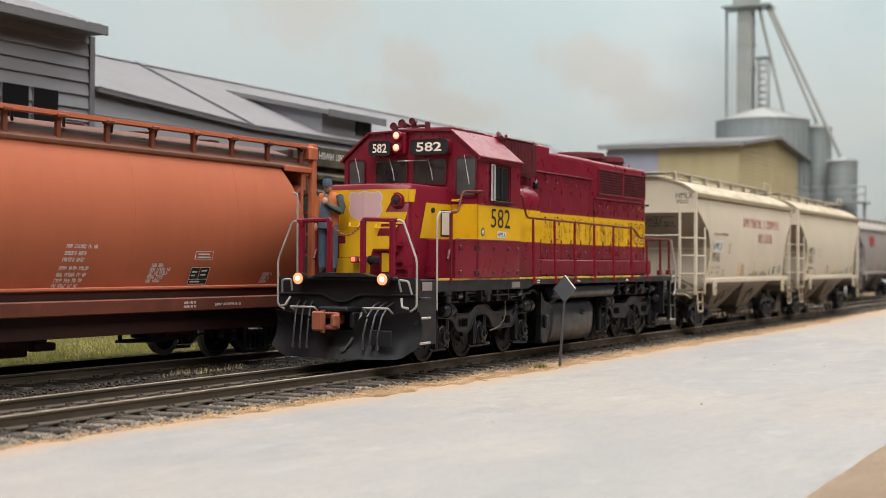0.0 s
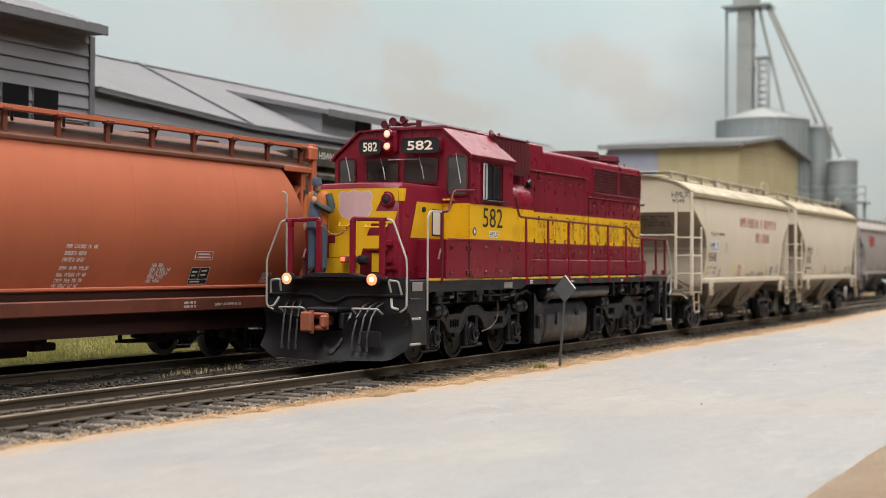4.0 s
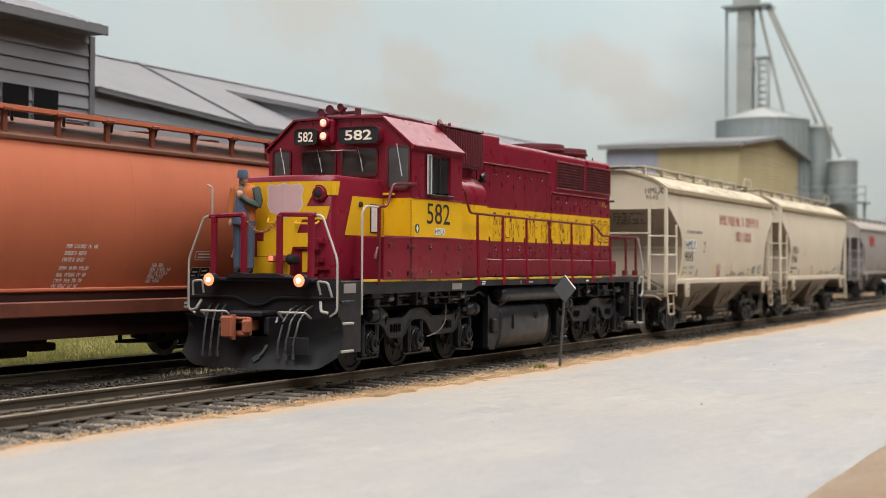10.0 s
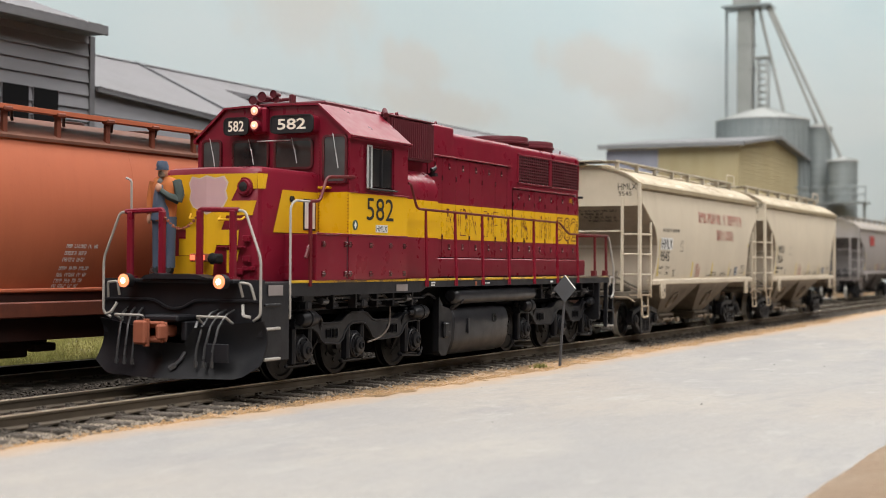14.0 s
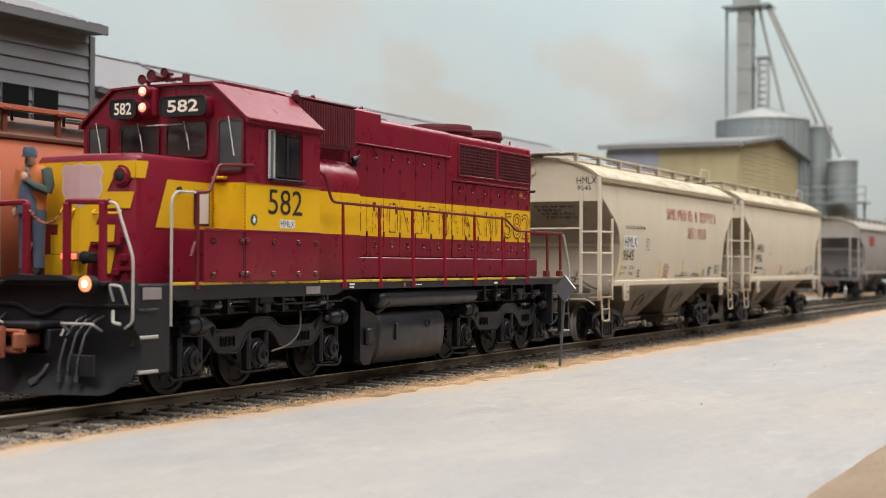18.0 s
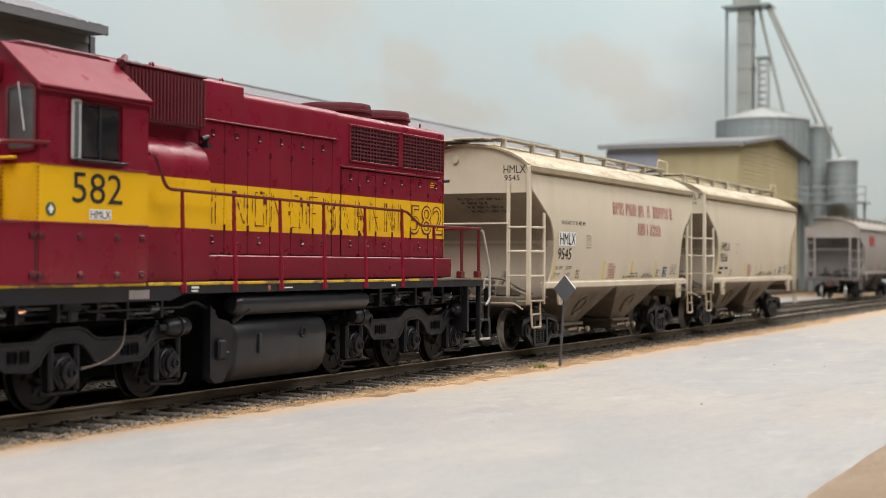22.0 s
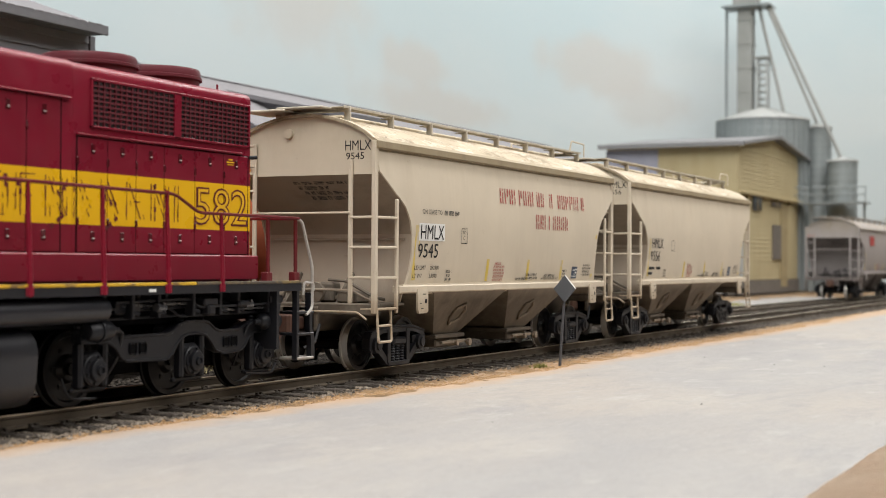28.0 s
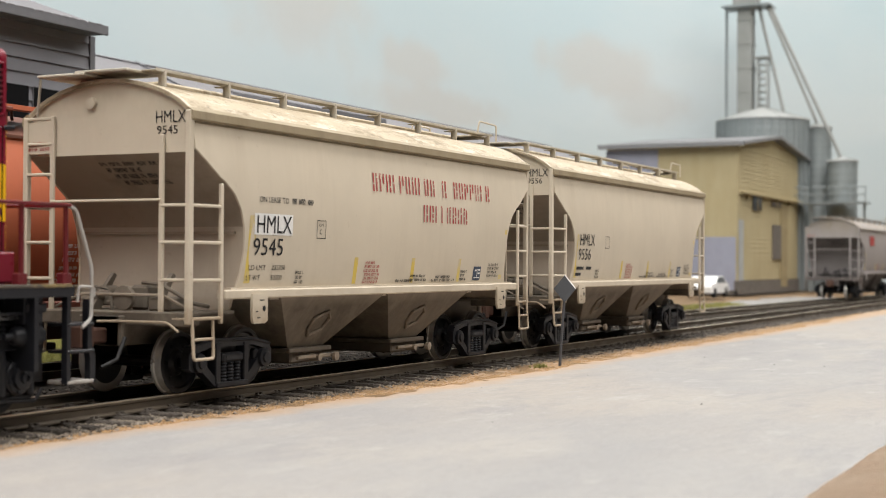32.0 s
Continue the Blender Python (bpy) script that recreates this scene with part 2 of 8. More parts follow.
# ---- paints and surfaces ----
def make_road(name="worn_pale_asphalt", sandy=0.65):
    m = Mat(name, (0.292, 0.283, 0.272), 0.85, 0, 0.2)
    m.mix(m.noise(0.16, 5, 0.6, (0.45, 1, 1), 0.36, 0.64), (0.241, 0.236, 0.234), 0.8)
    m.mix(m.noise(0.10, 4, 0.6, (0.6, 1, 1), 0.50, 0.66), (0.317, 0.284, 0.248), 0.7)
    m.mix(m.noise(0.55, 5, 0.65, (0.45, 1, 1), 0.50, 0.68), (0.328, 0.306, 0.277), 0.65)
    m.mix(m.noise(0.8, 6, 0.7, (0.35, 1, 1), 0.55, 0.68), (0.205, 0.203, 0.209), 0.6)
    m.mix(m.noise(2.2, 6, 0.8, (0.4, 1, 1), 0.50, 0.66), (0.238, 0.232, 0.227), 0.55)
    m.mix(m.noise(1.5, 5, 0.7, (0.4, 1, 1), 0.58, 0.70), (0.360, 0.349, 0.335), 0.6)
    m.mix(m.noise(30, 4, 0.8, (0.7, 1, 1), 0.50, 0.66), (0.36, 0.355, 0.355), 0.45)
    m.mix(m.noise(7, 6, 0.85, (0.5, 1, 1), 0.50, 0.70), (0.215, 0.213, 0.218), 0.40)
    m.mix(m.noise(14, 4, 0.7, (0.6, 1, 1), 0.52, 0.68), (0.227, 0.220, 0.212), 0.30)
    # blown sand along the edge towards the track
    s = m.nt.nodes.new("ShaderNodeSeparateXYZ")
    m.link(m.co, s.inputs[0])
    e = m.nt.nodes.new("ShaderNodeMapRange")
    e.inputs["From Min"].default_value, e.inputs["From Max"].default_value = 14, 24
    e.inputs["To Min"].default_value, e.inputs["To Max"].default_value = 1.74, 2.42
    m.link(s.outputs[0], e.inputs[0])
    add = m.nt.nodes.new("ShaderNodeMath")
    m.link(s.outputs[1], add.inputs[0])
    m.link(e.outputs[0], add.inputs[1])
    n = m.nt.nodes.new("ShaderNodeTexNoise")
    n.inputs["Scale"].default_value, n.inputs["Detail"].default_value = 1.3, 6
    m.link(m.co, n.inputs["Vector"])
    add2 = m.nt.nodes.new("ShaderNodeMath")
    add2.operation = "MULTIPLY_ADD"
    m.link(n.outputs[0], add2.inputs[0])
    add2.inputs[1].default_value = 0.9
    m.link(add.outputs[0], add2.inputs[2])
    r = m.nt.nodes.new("ShaderNodeMapRange")
    r.inputs["From Min"].default_value, r.inputs["From Max"].default_value = -0.15, 0.65
    m.link(add2.outputs[0], r.inputs[0])
    m.mix(r.outputs[0], (0.42, 0.262, 0.135), sandy)
    m.bump(m.noise(22, 4, 0.7), 0.02, 0.4)
    return m.m


def make_sand(name="tan_sand", wear=1.0, base=(0.37, 0.236, 0.126)):
    m = Mat(name, base, 0.95, 0, 0.1)
    m.mix(m.noise(0.9, 5), (base[0] + 0.07, base[1] + 0.085, base[2] + 0.080), 0.7)
    m.mix(m.noise(7, 6, 0.75, (1, 1, 1), 0.5, 0.7), (0.19, 0.135, 0.09), 0.6 * wear)
    m.mix(m.times(m.where("y", -2.1, -1.3), m.noise(3.5, 6, 0.8, (1, 1, 1), 0.46, 0.62)), (0.19, 0.165, 0.135), 0.8 * wear)
    m.bump(m.noise(14, 5, 0.75), 0.09, 0.9)
    return m.m


def make_ballast_bed():
    m = Mat("grey_ballast_bed", (0.150, 0.125, 0.10), 0.95, 0, 0.15)
    m.mix(m.noise(8, 6, 0.8, (1, 1, 1), 0.45, 0.62), (0.26, 0.235, 0.205), 0.7)
    m.mix(m.noise(1.1, 4), (0.13, 0.105, 0.085), 0.6)
    m.mix(m.noise(20, 3, 0.6, (1, 1, 1), 0.55, 0.62), (0.05, 0.045, 0.04), 0.7)
    # dark brown ballast, train shade painted in, from near rail to second track
    m.mix(m.times(m.where("y", -0.9, -0.55), m.noise(1.4, 5, 0.6, (0.3, 1, 1), 0.15, 0.5)), (0.040, 0.033, 0.027), 0.92)
    m.bump(m.noise(13, 4, 0.8), 0.14, 1.0)
    return m.m


def make_earth():
    m = Mat("earth", (0.30, 0.25, 0.18), 0.95, 0, 0.1)
    m.mix(m.noise(0.35, 5), (0.42, 0.38, 0.33), 0.7)
    m.mix(m.noise(0.9, 5), (0.20, 0.19, 0.07), 0.6)
    m.bump(m.noise(6, 5, 0.7), 0.1, 0.8)
    return m.m


def make_sky():
    """Hand-painted sky on a smooth board: pale blue, beige clouds with soft edges."""
    m = Mat("painted_sky", (0.382, 0.470, 0.501), 0.9, 0, 0.1)
    m.mix(m.where("z", 24, 6), (0.444, 0.494, 0.506), 0.8)
    m.mix(m.noise(0.05, 5, 0.5, (0.6, 0.6, 1.6), 0.44, 0.62), (0.468, 0.508, 0.516), 0.7)
    for c, r, k in (((70, 31, 17), (12, 20, 3.6), 0.75), ((63, 31, 19), (9, 20, 4), 0.6), ((84, 31, 15.3), (7, 20, 2.0), 0.7), ((106, 27, 17.5), (7, 20, 3.0), 0.8), ((112, 25, 15.0), (5, 20, 2.4), 0.7), ((88, 31, 12.8), (12, 20, 1.7), 0.75)):
        m.mix(m.spot(c, r), (0.424, 0.420, 0.404), k * 0.95)
    m.mix(m.noise(0.07, 4, 0.5, (0.7, 0.7, 2.0), 0.52, 0.68), (0.400, 0.472, 0.500), 0.45)
    m.mix(m.noise(3.0, 3), (0.456, 0.480, 0.488), 0.10)
    return m.m


def make_rail(name, base, rough, metal):
    m = Mat(name, base, rough, metal)
    m.mix(m.noise(3.0, 5, 0.6, (0.3, 1, 1)), tuple(c * 0.55 for c in base), 0.7)
    m.roughness(m.noise(5, 3, 0.5, (0.3, 1, 1)), rough * 0.8, rough * 1.4)
    return m.m


ROAD, SAND, BED, EARTH, SKY = make_road(), make_sand(), make_ballast_bed(), make_earth(), make_sky()
RAIL_HEAD = make_rail("worn_rail_head", (0.60, 0.53, 0.42), 0.36, 0.85)
RAIL_SIDE = make_rail("rail_brown", (0.085, 0.066, 0.046), 0.6, 0.0)
_t = Mat("weathered_tie", (0.072, 0.062, 0.053), 0.9, 0, 0.2)
_t.mix(_t.noise(6, 5, 0.7, (0.25, 4, 4)), (0.125, 0.108, 0.092), 0.7)
_t.bump(_t.noise(9, 4, 0.7, (4, 0.3, 4)), 0.03, 0.7)
TIE = _t.vary(0.35).m
_s = Mat("ballast_stone", (0.195, 0.168, 0.138), 0.95, 0, 0.15)
STONE = _s.mix(_s.noise(5, 3), (0.135, 0.105, 0.078), 0.6).island(0.6).m
# Brown stones darkened further for the shade below the cars.
_s = Mat("shaded_ballast_stone", (0.030, 0.026, 0.022), 0.9, 0, 0.15)
DARKSTONE = _s.mix(_s.noise(0.9, 4), (0.055, 0.045, 0.036), 0.6).island(0.5).m
_g = Mat("static_grass", (0.20, 0.20, 0.055), 0.8, 0, 0.15)
GRASS = _g.mix(_g.noise(0.8, 3), (0.32, 0.29, 0.115), 0.7).island(0.40).m
_g = Mat("straw_grass", (0.42, 0.36, 0.20), 0.8, 0, 0.15)
STRAW = _g.island(0.3).m
_w = Mat("room_paint", (0.24, 0.235, 0.225), 0.9, 0, 0.2)
_w.mix(_w.noise(0.02, 3), (0.21, 0.205, 0.20), 0.5)
ROOM = _w.bump(_w.noise(2, 4), 0.2, 0.2).m
_w = Mat("room_carpet", (0.09, 0.085, 0.08), 0.95, 0, 0.1)
CARPET = _w.mix(_w.noise(0.4, 5), (0.10, 0.095, 0.09), 0.7).m

# ---- the layout's board, backdrop and room ----
T2 = lambda x: 4.5 - 0.0237 * (x - 20)


def structure(name, b, material, label, category):
    return tagged(part(name, b, material), label, category, kind="structure")


def edge_wave(x, seed, a=0.25):
    return a * noise.noise((x * 0.35, seed, 0)) + 0.5 * a * noise.noise((x * 1.3, seed, 4)) + 0.25 * a * noise.noise((x * 4.1, seed, 9))


def road_edge(x):
    return -1.74 - 0.68 * max(0.0, min(1.0, (x - 14) / 10)) + (0.9 * max(0, min(1, (x - 52) / 16))) + edge_wave(x, 1, 0.30)


def ribbon(xs, lo, hi, zl, zh, rows=4, rough=0.0, seed=0):
    """A strip of ground between two edges given as functions of x."""
    b = B()
    n = rows + 1
    vs = []
    for x in xs:
        for j in range(n):
            t = j / rows
            y = lo(x) + (hi(x) - lo(x)) * t
            vs.append((x, y, zl(x) + (zh(x) - zl(x)) * t + rough * noise.noise((x * 2.1, y * 2.1, seed))))
    fs = [(i * n + j, (i + 1) * n + j, (i + 1) * n + j + 1, i * n + j + 1) for i in range(len(xs) - 1) for j in range(rows)]
    return b.add(vs, fs, True)


def steps(a, b, n):
    return [a + (b - a) * i / n for i in range(n + 1)]


def make_ground():
    board = B().box(-70, 175, -60, 60, -99.9, -0.55)
    structure("ground", board, EARTH, "earth-coloured layout base under the scenery", "ground")
    road = B()
    xs = steps(-30, 8, 20) + steps(8.15, 70, 480) + [75, 82, 90]
    ring = [(x, -1.18) for x in xs]
    low = [(x, -12.5) for x in xs]
    n = len(xs)
    vs = [(x, y, -0.25) for x, y in ring] + [(x, y, -0.25) for x, y in low] + [(x, y, -0.6) for x, y in ring] + [(x, y, -0.6) for x, y in low]
    fs = []
    for i in range(n - 1):
        fs += [(i, i + 1, n + i + 1, n + i), (i, i + 1, 2 * n + i + 1, 2 * n + i), (n + i, n + i + 1, 3 * n + i + 1, 3 * n + i)]
    fs += [(0, n, 3 * n, 2 * n), (n - 1, 2 * n - 1, 4 * n - 1, 3 * n - 1)]
    structure("road", road.add(vs, fs), ROAD, "pale grey worn asphalt road beside the track", "road")
    sand = ribbon(steps(-30, 8, 30) + steps(8.1, 50, 560) + steps(50.2, 120, 160), lambda x: road_edge(x) - 0.02, lambda x: -1.02 + edge_wave(x, 41, 0.3), lambda x: -0.256, lambda x: -0.240, 16, 0.018, 2)
    structure("sand_verge", sand, SAND, "tan sand verge between the road and the ballast", "ground")
    far = ribbon(steps(-40, 6, 40) + steps(6.1, 26, 200) + steps(26.5, 60, 60), lambda x: -24, lambda x: -10.40 + 0.10 * noise.noise((x * 0.5, 3, 0)), lambda x: 1.3, lambda x: -0.27, 90, 0.003, 5)
    structure("sand_shoulder", far, make_sand("pale_sand", 0.35, (0.50, 0.360, 0.255)), "tan sand shoulder on the far side of the road", "ground")
    bed = ribbon(steps(-20, 8, 30) + steps(8.2, 60, 320) + steps(61, 150, 60), lambda x: -1.26 + edge_wave(x, 8, 0.25), lambda x: T2(x) + 2.2, lambda x: -0.256, lambda x: -0.140 - 0.13 * max(0, min(1, (x - 40) / 15)), 44, 0.030, 7)
    structure("ballast_bed", bed, BED, "grey and brown ballast bed under both tracks", "ballast")
    lawn = ribbon(steps(-20, 70, 120), lambda x: T2(x) + 1.7 + edge_wave(x, 12, 0.4), lambda x: 14.5, lambda x: -0.33, lambda x: -0.1, 20, 0.12, 9)
    structure("grass_bank", lawn, EARTH, "earth bank behind the second track", "ground")
    pad = ribbon(steps(66, 97, 50), lambda x: 0.9 + edge_wave(x, 31, 0.8), lambda x: 8.6 + edge_wave(x, 33, 0.8), lambda x: -0.215, lambda x: -0.19, 10, 0.01, 13)
    structure("pavement", pad, make_road("pale_concrete_yard", 0.0), "pale grey paved yard beyond the tracks", "pavement")
    yard = ribbon(steps(60, 160, 60), lambda x: -6.0, lambda x: 34, lambda x: -0.31, lambda x: -0.05, 30, 0.03, 11)
    structure("yard_ground", yard, SAND, "tan gravel yard round the grain elevator", "ground")


make_ground()


def make_rails(name, label, at, rz, x0, x1, ties):
    tr = thing(name, label, "track", at, rz, kind="structure")
    for side in (-1, 1):
        y = side * 0.7175
        w = B().prism([(y - 0.07, -0.185), (y + 0.07, -0.185), (y + 0.07, -0.165), (y + 0.012, -0.14), (y + 0.012, -0.05), (y + 0.036, -0.04), (y + 0.036, -0.012), (y - 0.036, -0.012), (y - 0.036, -0.04), (y - 0.012, -0.05), (y - 0.012, -0.14), (y - 0.07, -0.165)], "x", x0, x1)
        rail = part("rail", w, RAIL_SIDE, tr)
        part("rail_head", B().prism([(y - 0.036, -0.0119), (y + 0.036, -0.0119), (y + 0.036, -0.004), (y + 0.028, 0), (y - 0.028, 0), (y - 0.036, -0.004)], "x", x0, x1), RAIL_HEAD, rail, "shiny worn running surface")
    shapes = []
    for k in range(6):
        l = 1.29 + 0.03 * (k % 3)
        tb = B().box(-0.115, 0.115, -l, l, -0.33, -0.19, 0.02)
        for y in (-0.7175, 0.7175):
            tb.box(-0.09, 0.09, y - 0.19, y + 0.19, -0.192, -0.172)
            for dy in (-0.1, 0.1):
                for dx in (-0.05, 0.05):
                    tb.box(dx - 0.02, dx + 0.02, y + dy - 0.025, y + dy + 0.025, -0.18, -0.14)
        shapes.append(tb.mesh("tie"))
    rnd = random.Random(5)
    x, i = x0 + 0.3, 0
    while x < x1 and i < ties:
        o = part("tie", shapes[rnd.randrange(6)], TIE, tr, at=(x, rnd.uniform(-0.06, 0.06), rnd.uniform(-0.012, 0.008)))
        o.rotation_euler = (0, 0, radians(rnd.uniform(-2.2, 2.2)))
        x += 0.56
        i += 1
    return tr


def make_room():
    # The sky board: straight behind the tracks, then a wide cove round the end of the layout.
    line = [(-70, 31)] + [(x, 31) for x in steps(-60, 88, 20)] + [(88 + 40 * math.sin(radians(a)), -9 + 40 * math.cos(radians(a))) for a in range(6, 85, 6)]
    b = B()
    b.sweep([[(x, y, z) for z in (-2, 10, 30, 62)] for x, y in line], False, False, True)
    b.sweep([[(x + 0.8, y + 0.8, z) for z in (-2, 62)] for x, y in line], False, False, True)
    structure("backdrop", b, SKY, "painted sky backdrop, pale blue with soft beige clouds", "backdrop")
    x0, x1, y0, y1, z0, z1 = -200, 330, -260, 90, -100, 125
    structure("floor", B().box(x0, x1, y0, y1, z0 - 8, z0), CARPET, "dark carpeted room floor", "floor")
    structure("ceiling", B().box(x0, x1, y0, y1, z1, z1 + 8), ROOM, "plain white room ceiling", "ceiling")
    structure("wall_south", B().box(x0, x1, y0 - 8, y0, z0, z1), ROOM, "plain grey-beige room wall", "wall")
    structure("wall_north", B().box(x0, x1, y1, y1 + 8, z0, z1), ROOM, "plain grey-beige room wall", "wall")
    structure("wall_west", B().box(x0 - 8, x0, y0, y1, z0, z1), ROOM, "plain grey-beige room wall", "wall")
    structure("wall_east", B().box(x1, x1 + 8, y0, y1, z0, z1), ROOM, "plain grey-beige room wall", "wall")


make_room()


# ---- paints of the trains ----
def livery(name):
    """Maroon with one yellow belt; the belt is chipped back to maroon here and there, the whole lightly dusty."""
    m = Mat(name, (0.182, 0.0094, 0.0240), 0.34, 0, 0.28)
    m.mix(m.noise(0.8, 4), (0.140, 0.0075, 0.0188), 0.6)
    belt = m.times(m.where("z", 2.405, 2.412), m.where("z", 3.112, 3.105))
    m.mix(belt, (0.70, 0.40, 0.010), 1.0)
    m.mix(m.times(belt, m.noise(7, 6, 0.75, (1, 1, 0.5), 0.68, 0.71)), (0.16, 0.03, 0.015), 0.9)
    m.mix(m.noise(1.6, 6, 0.7, (1.6, 1, 0.22), 0.55, 0.80), (0.18, 0.09, 0.06), 0.10)
    m.mix(m.times(m.where("z", 2.2, 1.6), m.noise(1.2, 5, 0.6, (1, 1, 0.5))), (0.22, 0.12, 0.08), 0.15)
    m.roughness(m.noise(3.0, 3), 0.26, 0.40)
    return m.m


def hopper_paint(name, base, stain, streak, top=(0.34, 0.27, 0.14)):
    m = Mat(name, base, 0.62, 0, 0.3)
    m.mix(m.noise(0.45, 5, 0.6), tuple(c * 0.86 for c in base), 0.6)
    m.mix(m.noise(1.1, 6, 0.65, (1.6, 1, 0.16), 0.50, 0.85), stain, streak)
    m.mix(m.times(m.where("z", 3.45, 4.25), m.noise(1.0, 6, 0.7, (1.5, 1, 0.5), 0.36, 0.60)), tuple(0.45 * c + 0.35 * d for c, d in zip(base, top)), min(0.9, 2.2 * streak))
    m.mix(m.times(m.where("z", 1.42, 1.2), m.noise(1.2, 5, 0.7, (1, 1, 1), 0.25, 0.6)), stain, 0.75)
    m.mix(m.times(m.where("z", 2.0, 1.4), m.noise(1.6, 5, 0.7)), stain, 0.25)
    m.mix(m.noise(5, 5, 0.75, (1, 1, 1), 0.64, 0.72), stain, 0.25)
    m.mix(m.noise(0.6, 4, 0.5, (1, 1, 1), 0.55, 0.75), tuple(min(1, c * 1.12) for c in base), 0.4)
    m.bump(m.noise(18, 3), 0.0014, 0.3)
    return m.m


LIVERY = livery("maroon_and_yellow_paint")
MAROON = paint("maroon_paint", (0.182, 0.0094, 0.0240), 0.32, (0.18, 0.05, 0.045), 0.10, 0.26, 0)
DUSTM = paint("dusty_dark_maroon", (0.105, 0.014, 0.022), 0.5, (0.075, 0.045, 0.042), 0.45, 0.3)
# Pale paint for small bars that take the place of latch highlights.
GLINT = paint("latch_highlight_paint", (0.42, 0.36, 0.34), 0.35, (0.15, 0.05, 0.05), 0.5, 0.5, 0)
RAILP = paint("worn_dark_maroon_rail", (0.120, 0.012, 0.016), 0.42, (0.055, 0.022, 0.018), 0.55, 0.3)
YELLOW = paint("yellow_paint", (0.70, 0.40, 0.010), 0.45, (0.30, 0.13, 0.02), 0.25)
_c = Mat("chipped_yellow_stripe", (0.56, 0.34, 0.02), 0.5, 0, 0.3)
CHIPPED = _c.mix(_c.noise(3.5, 6, 0.75, (0.6, 1, 1), 0.50, 0.56), (0.12, 0.075, 0.045), 0.85).m
_c = Mat("dull_worn_stripe", (0.22, 0.16, 0.07), 0.6, 0, 0.3)
DULLEDGE = _c.mix(_c.noise(3.5, 6, 0.75, (0.6, 1, 1), 0.42, 0.52), (0.07, 0.06, 0.055), 0.9).m
SILL = paint("dark_grey_frame_paint", (0.0155, 0.0157, 0.0192), 0.44, (0.030, 0.028, 0.028), 0.30, 0.27)
PLOUGH = paint("scuffed_black_plough", (0.0095, 0.0098, 0.0122), 0.50, (0.020, 0.0195, 0.020), 0.30, 0.20)
PEWTER = paint("dull_pewter_plate", (0.24, 0.21, 0.205), 0.6)
OLDRUST = paint("dark_rusty_coupler", (0.075, 0.036, 0.024), 0.7, (0.04, 0.02, 0.015), 0.5)
LATCH = paint("dark_maroon_latch", (0.075, 0.006, 0.011), 0.22, (0.14, 0.03, 0.03), 0.3, 0.7, 0)
# Near-black for gaps and hidden parts, their shade put into the colour.
INNER = paint("shade_black", (0.006, 0.006, 0.0065), 0.9, (0.012, 0.011, 0.010), 0.3, 0.05, 0)
HOSE = paint("rubber_hose", (0.045, 0.045, 0.048), 0.28, (0.08, 0.075, 0.07), 0.3, 0.6)
DUSTHOSE = paint("grey_brown_hose", (0.11, 0.085, 0.07), 0.5, (0.06, 0.04, 0.03), 0.4)
UNDER = paint("dusty_black_underframe", (0.0100, 0.0106, 0.0138), 0.42, (0.020, 0.019, 0.0195), 0.35, 0.34)
TANKP = paint("grey_tank_paint", (0.020, 0.0205, 0.0250), 0.36, (0.032, 0.031, 0.033), 0.30, 0.36)
BLACK = paint("matt_black", (0.012, 0.012, 0.013), 0.7, (0.03, 0.028, 0.026), 0.3)
RUST = paint("rust_brown_coupler", (0.28, 0.085, 0.045), 0.7, (0.10, 0.04, 0.025), 0.5)
STEELR = make_rail("silver_wheel_rim", (0.50, 0.48, 0.45), 0.34, 0.6)
# Wheel colour lowered to carry the deep shade beneath the train.
WHEELP = paint("wheel_brown_black", (0.0045, 0.0042, 0.005), 0.42, (0.012, 0.010, 0.009), 0.4, 0.3)
WHITEP = paint("chipped_white_rail_paint", (0.40, 0.38, 0.35), 0.45, (0.12, 0.09, 0.07), 0.65)
ALU = paint("bare_aluminium", (0.60, 0.61, 0.62), 0.35, (0.4, 0.4, 0.4), 0.2)
INK = paint("black_lettering", (0.012, 0.012, 0.014), 0.6, (0.02, 0.02, 0.02), 0.1)
WHITEI = paint("white_lettering", (0.72, 0.72, 0.70), 0.6, (0.5, 0.48, 0.45), 0.2)
REDI = paint("faded_red_lettering", (0.36, 0.055, 0.05), 0.7, (0.52, 0.42, 0.36), 0.7)
MAROONI = paint("worn_maroon_lettering", (0.105, 0.008, 0.012), 0.5, (0.20, 0.06, 0.012), 0.3)
PALEPINK = paint("faded_pink_shield", (0.56, 0.36, 0.37), 0.6, (0.46, 0.26, 0.27), 0.4)
_c = Mat("worn_yellow_reflector_stripe", (0.62, 0.46, 0.09), 0.5, 0, 0.3)
SHIELDRIM = paint("pale_shield_rim", (0.62, 0.50, 0.42), 0.6)
STRIPE = _c.mix(_c.noise(2.5, 5, 0.7, (1, 1, 1), 0.42, 0.62), (0.50, 0.43, 0.30), 0.9).m


CREAM = hopper_paint("weathered_cream_paint", (0.582, 0.512, 0.405), (0.27, 0.20, 0.13), 0.20)
# Darker cream: end dirt together with the shade on the overhanging slope.
GRIME_SHADE = hopper_paint("grimy_shaded_cream_paint", (0.33, 0.275, 0.215), (0.10, 0.075, 0.05), 0.55)
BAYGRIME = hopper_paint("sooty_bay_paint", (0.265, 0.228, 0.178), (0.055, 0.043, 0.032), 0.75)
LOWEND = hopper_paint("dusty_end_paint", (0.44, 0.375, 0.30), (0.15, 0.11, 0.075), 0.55)
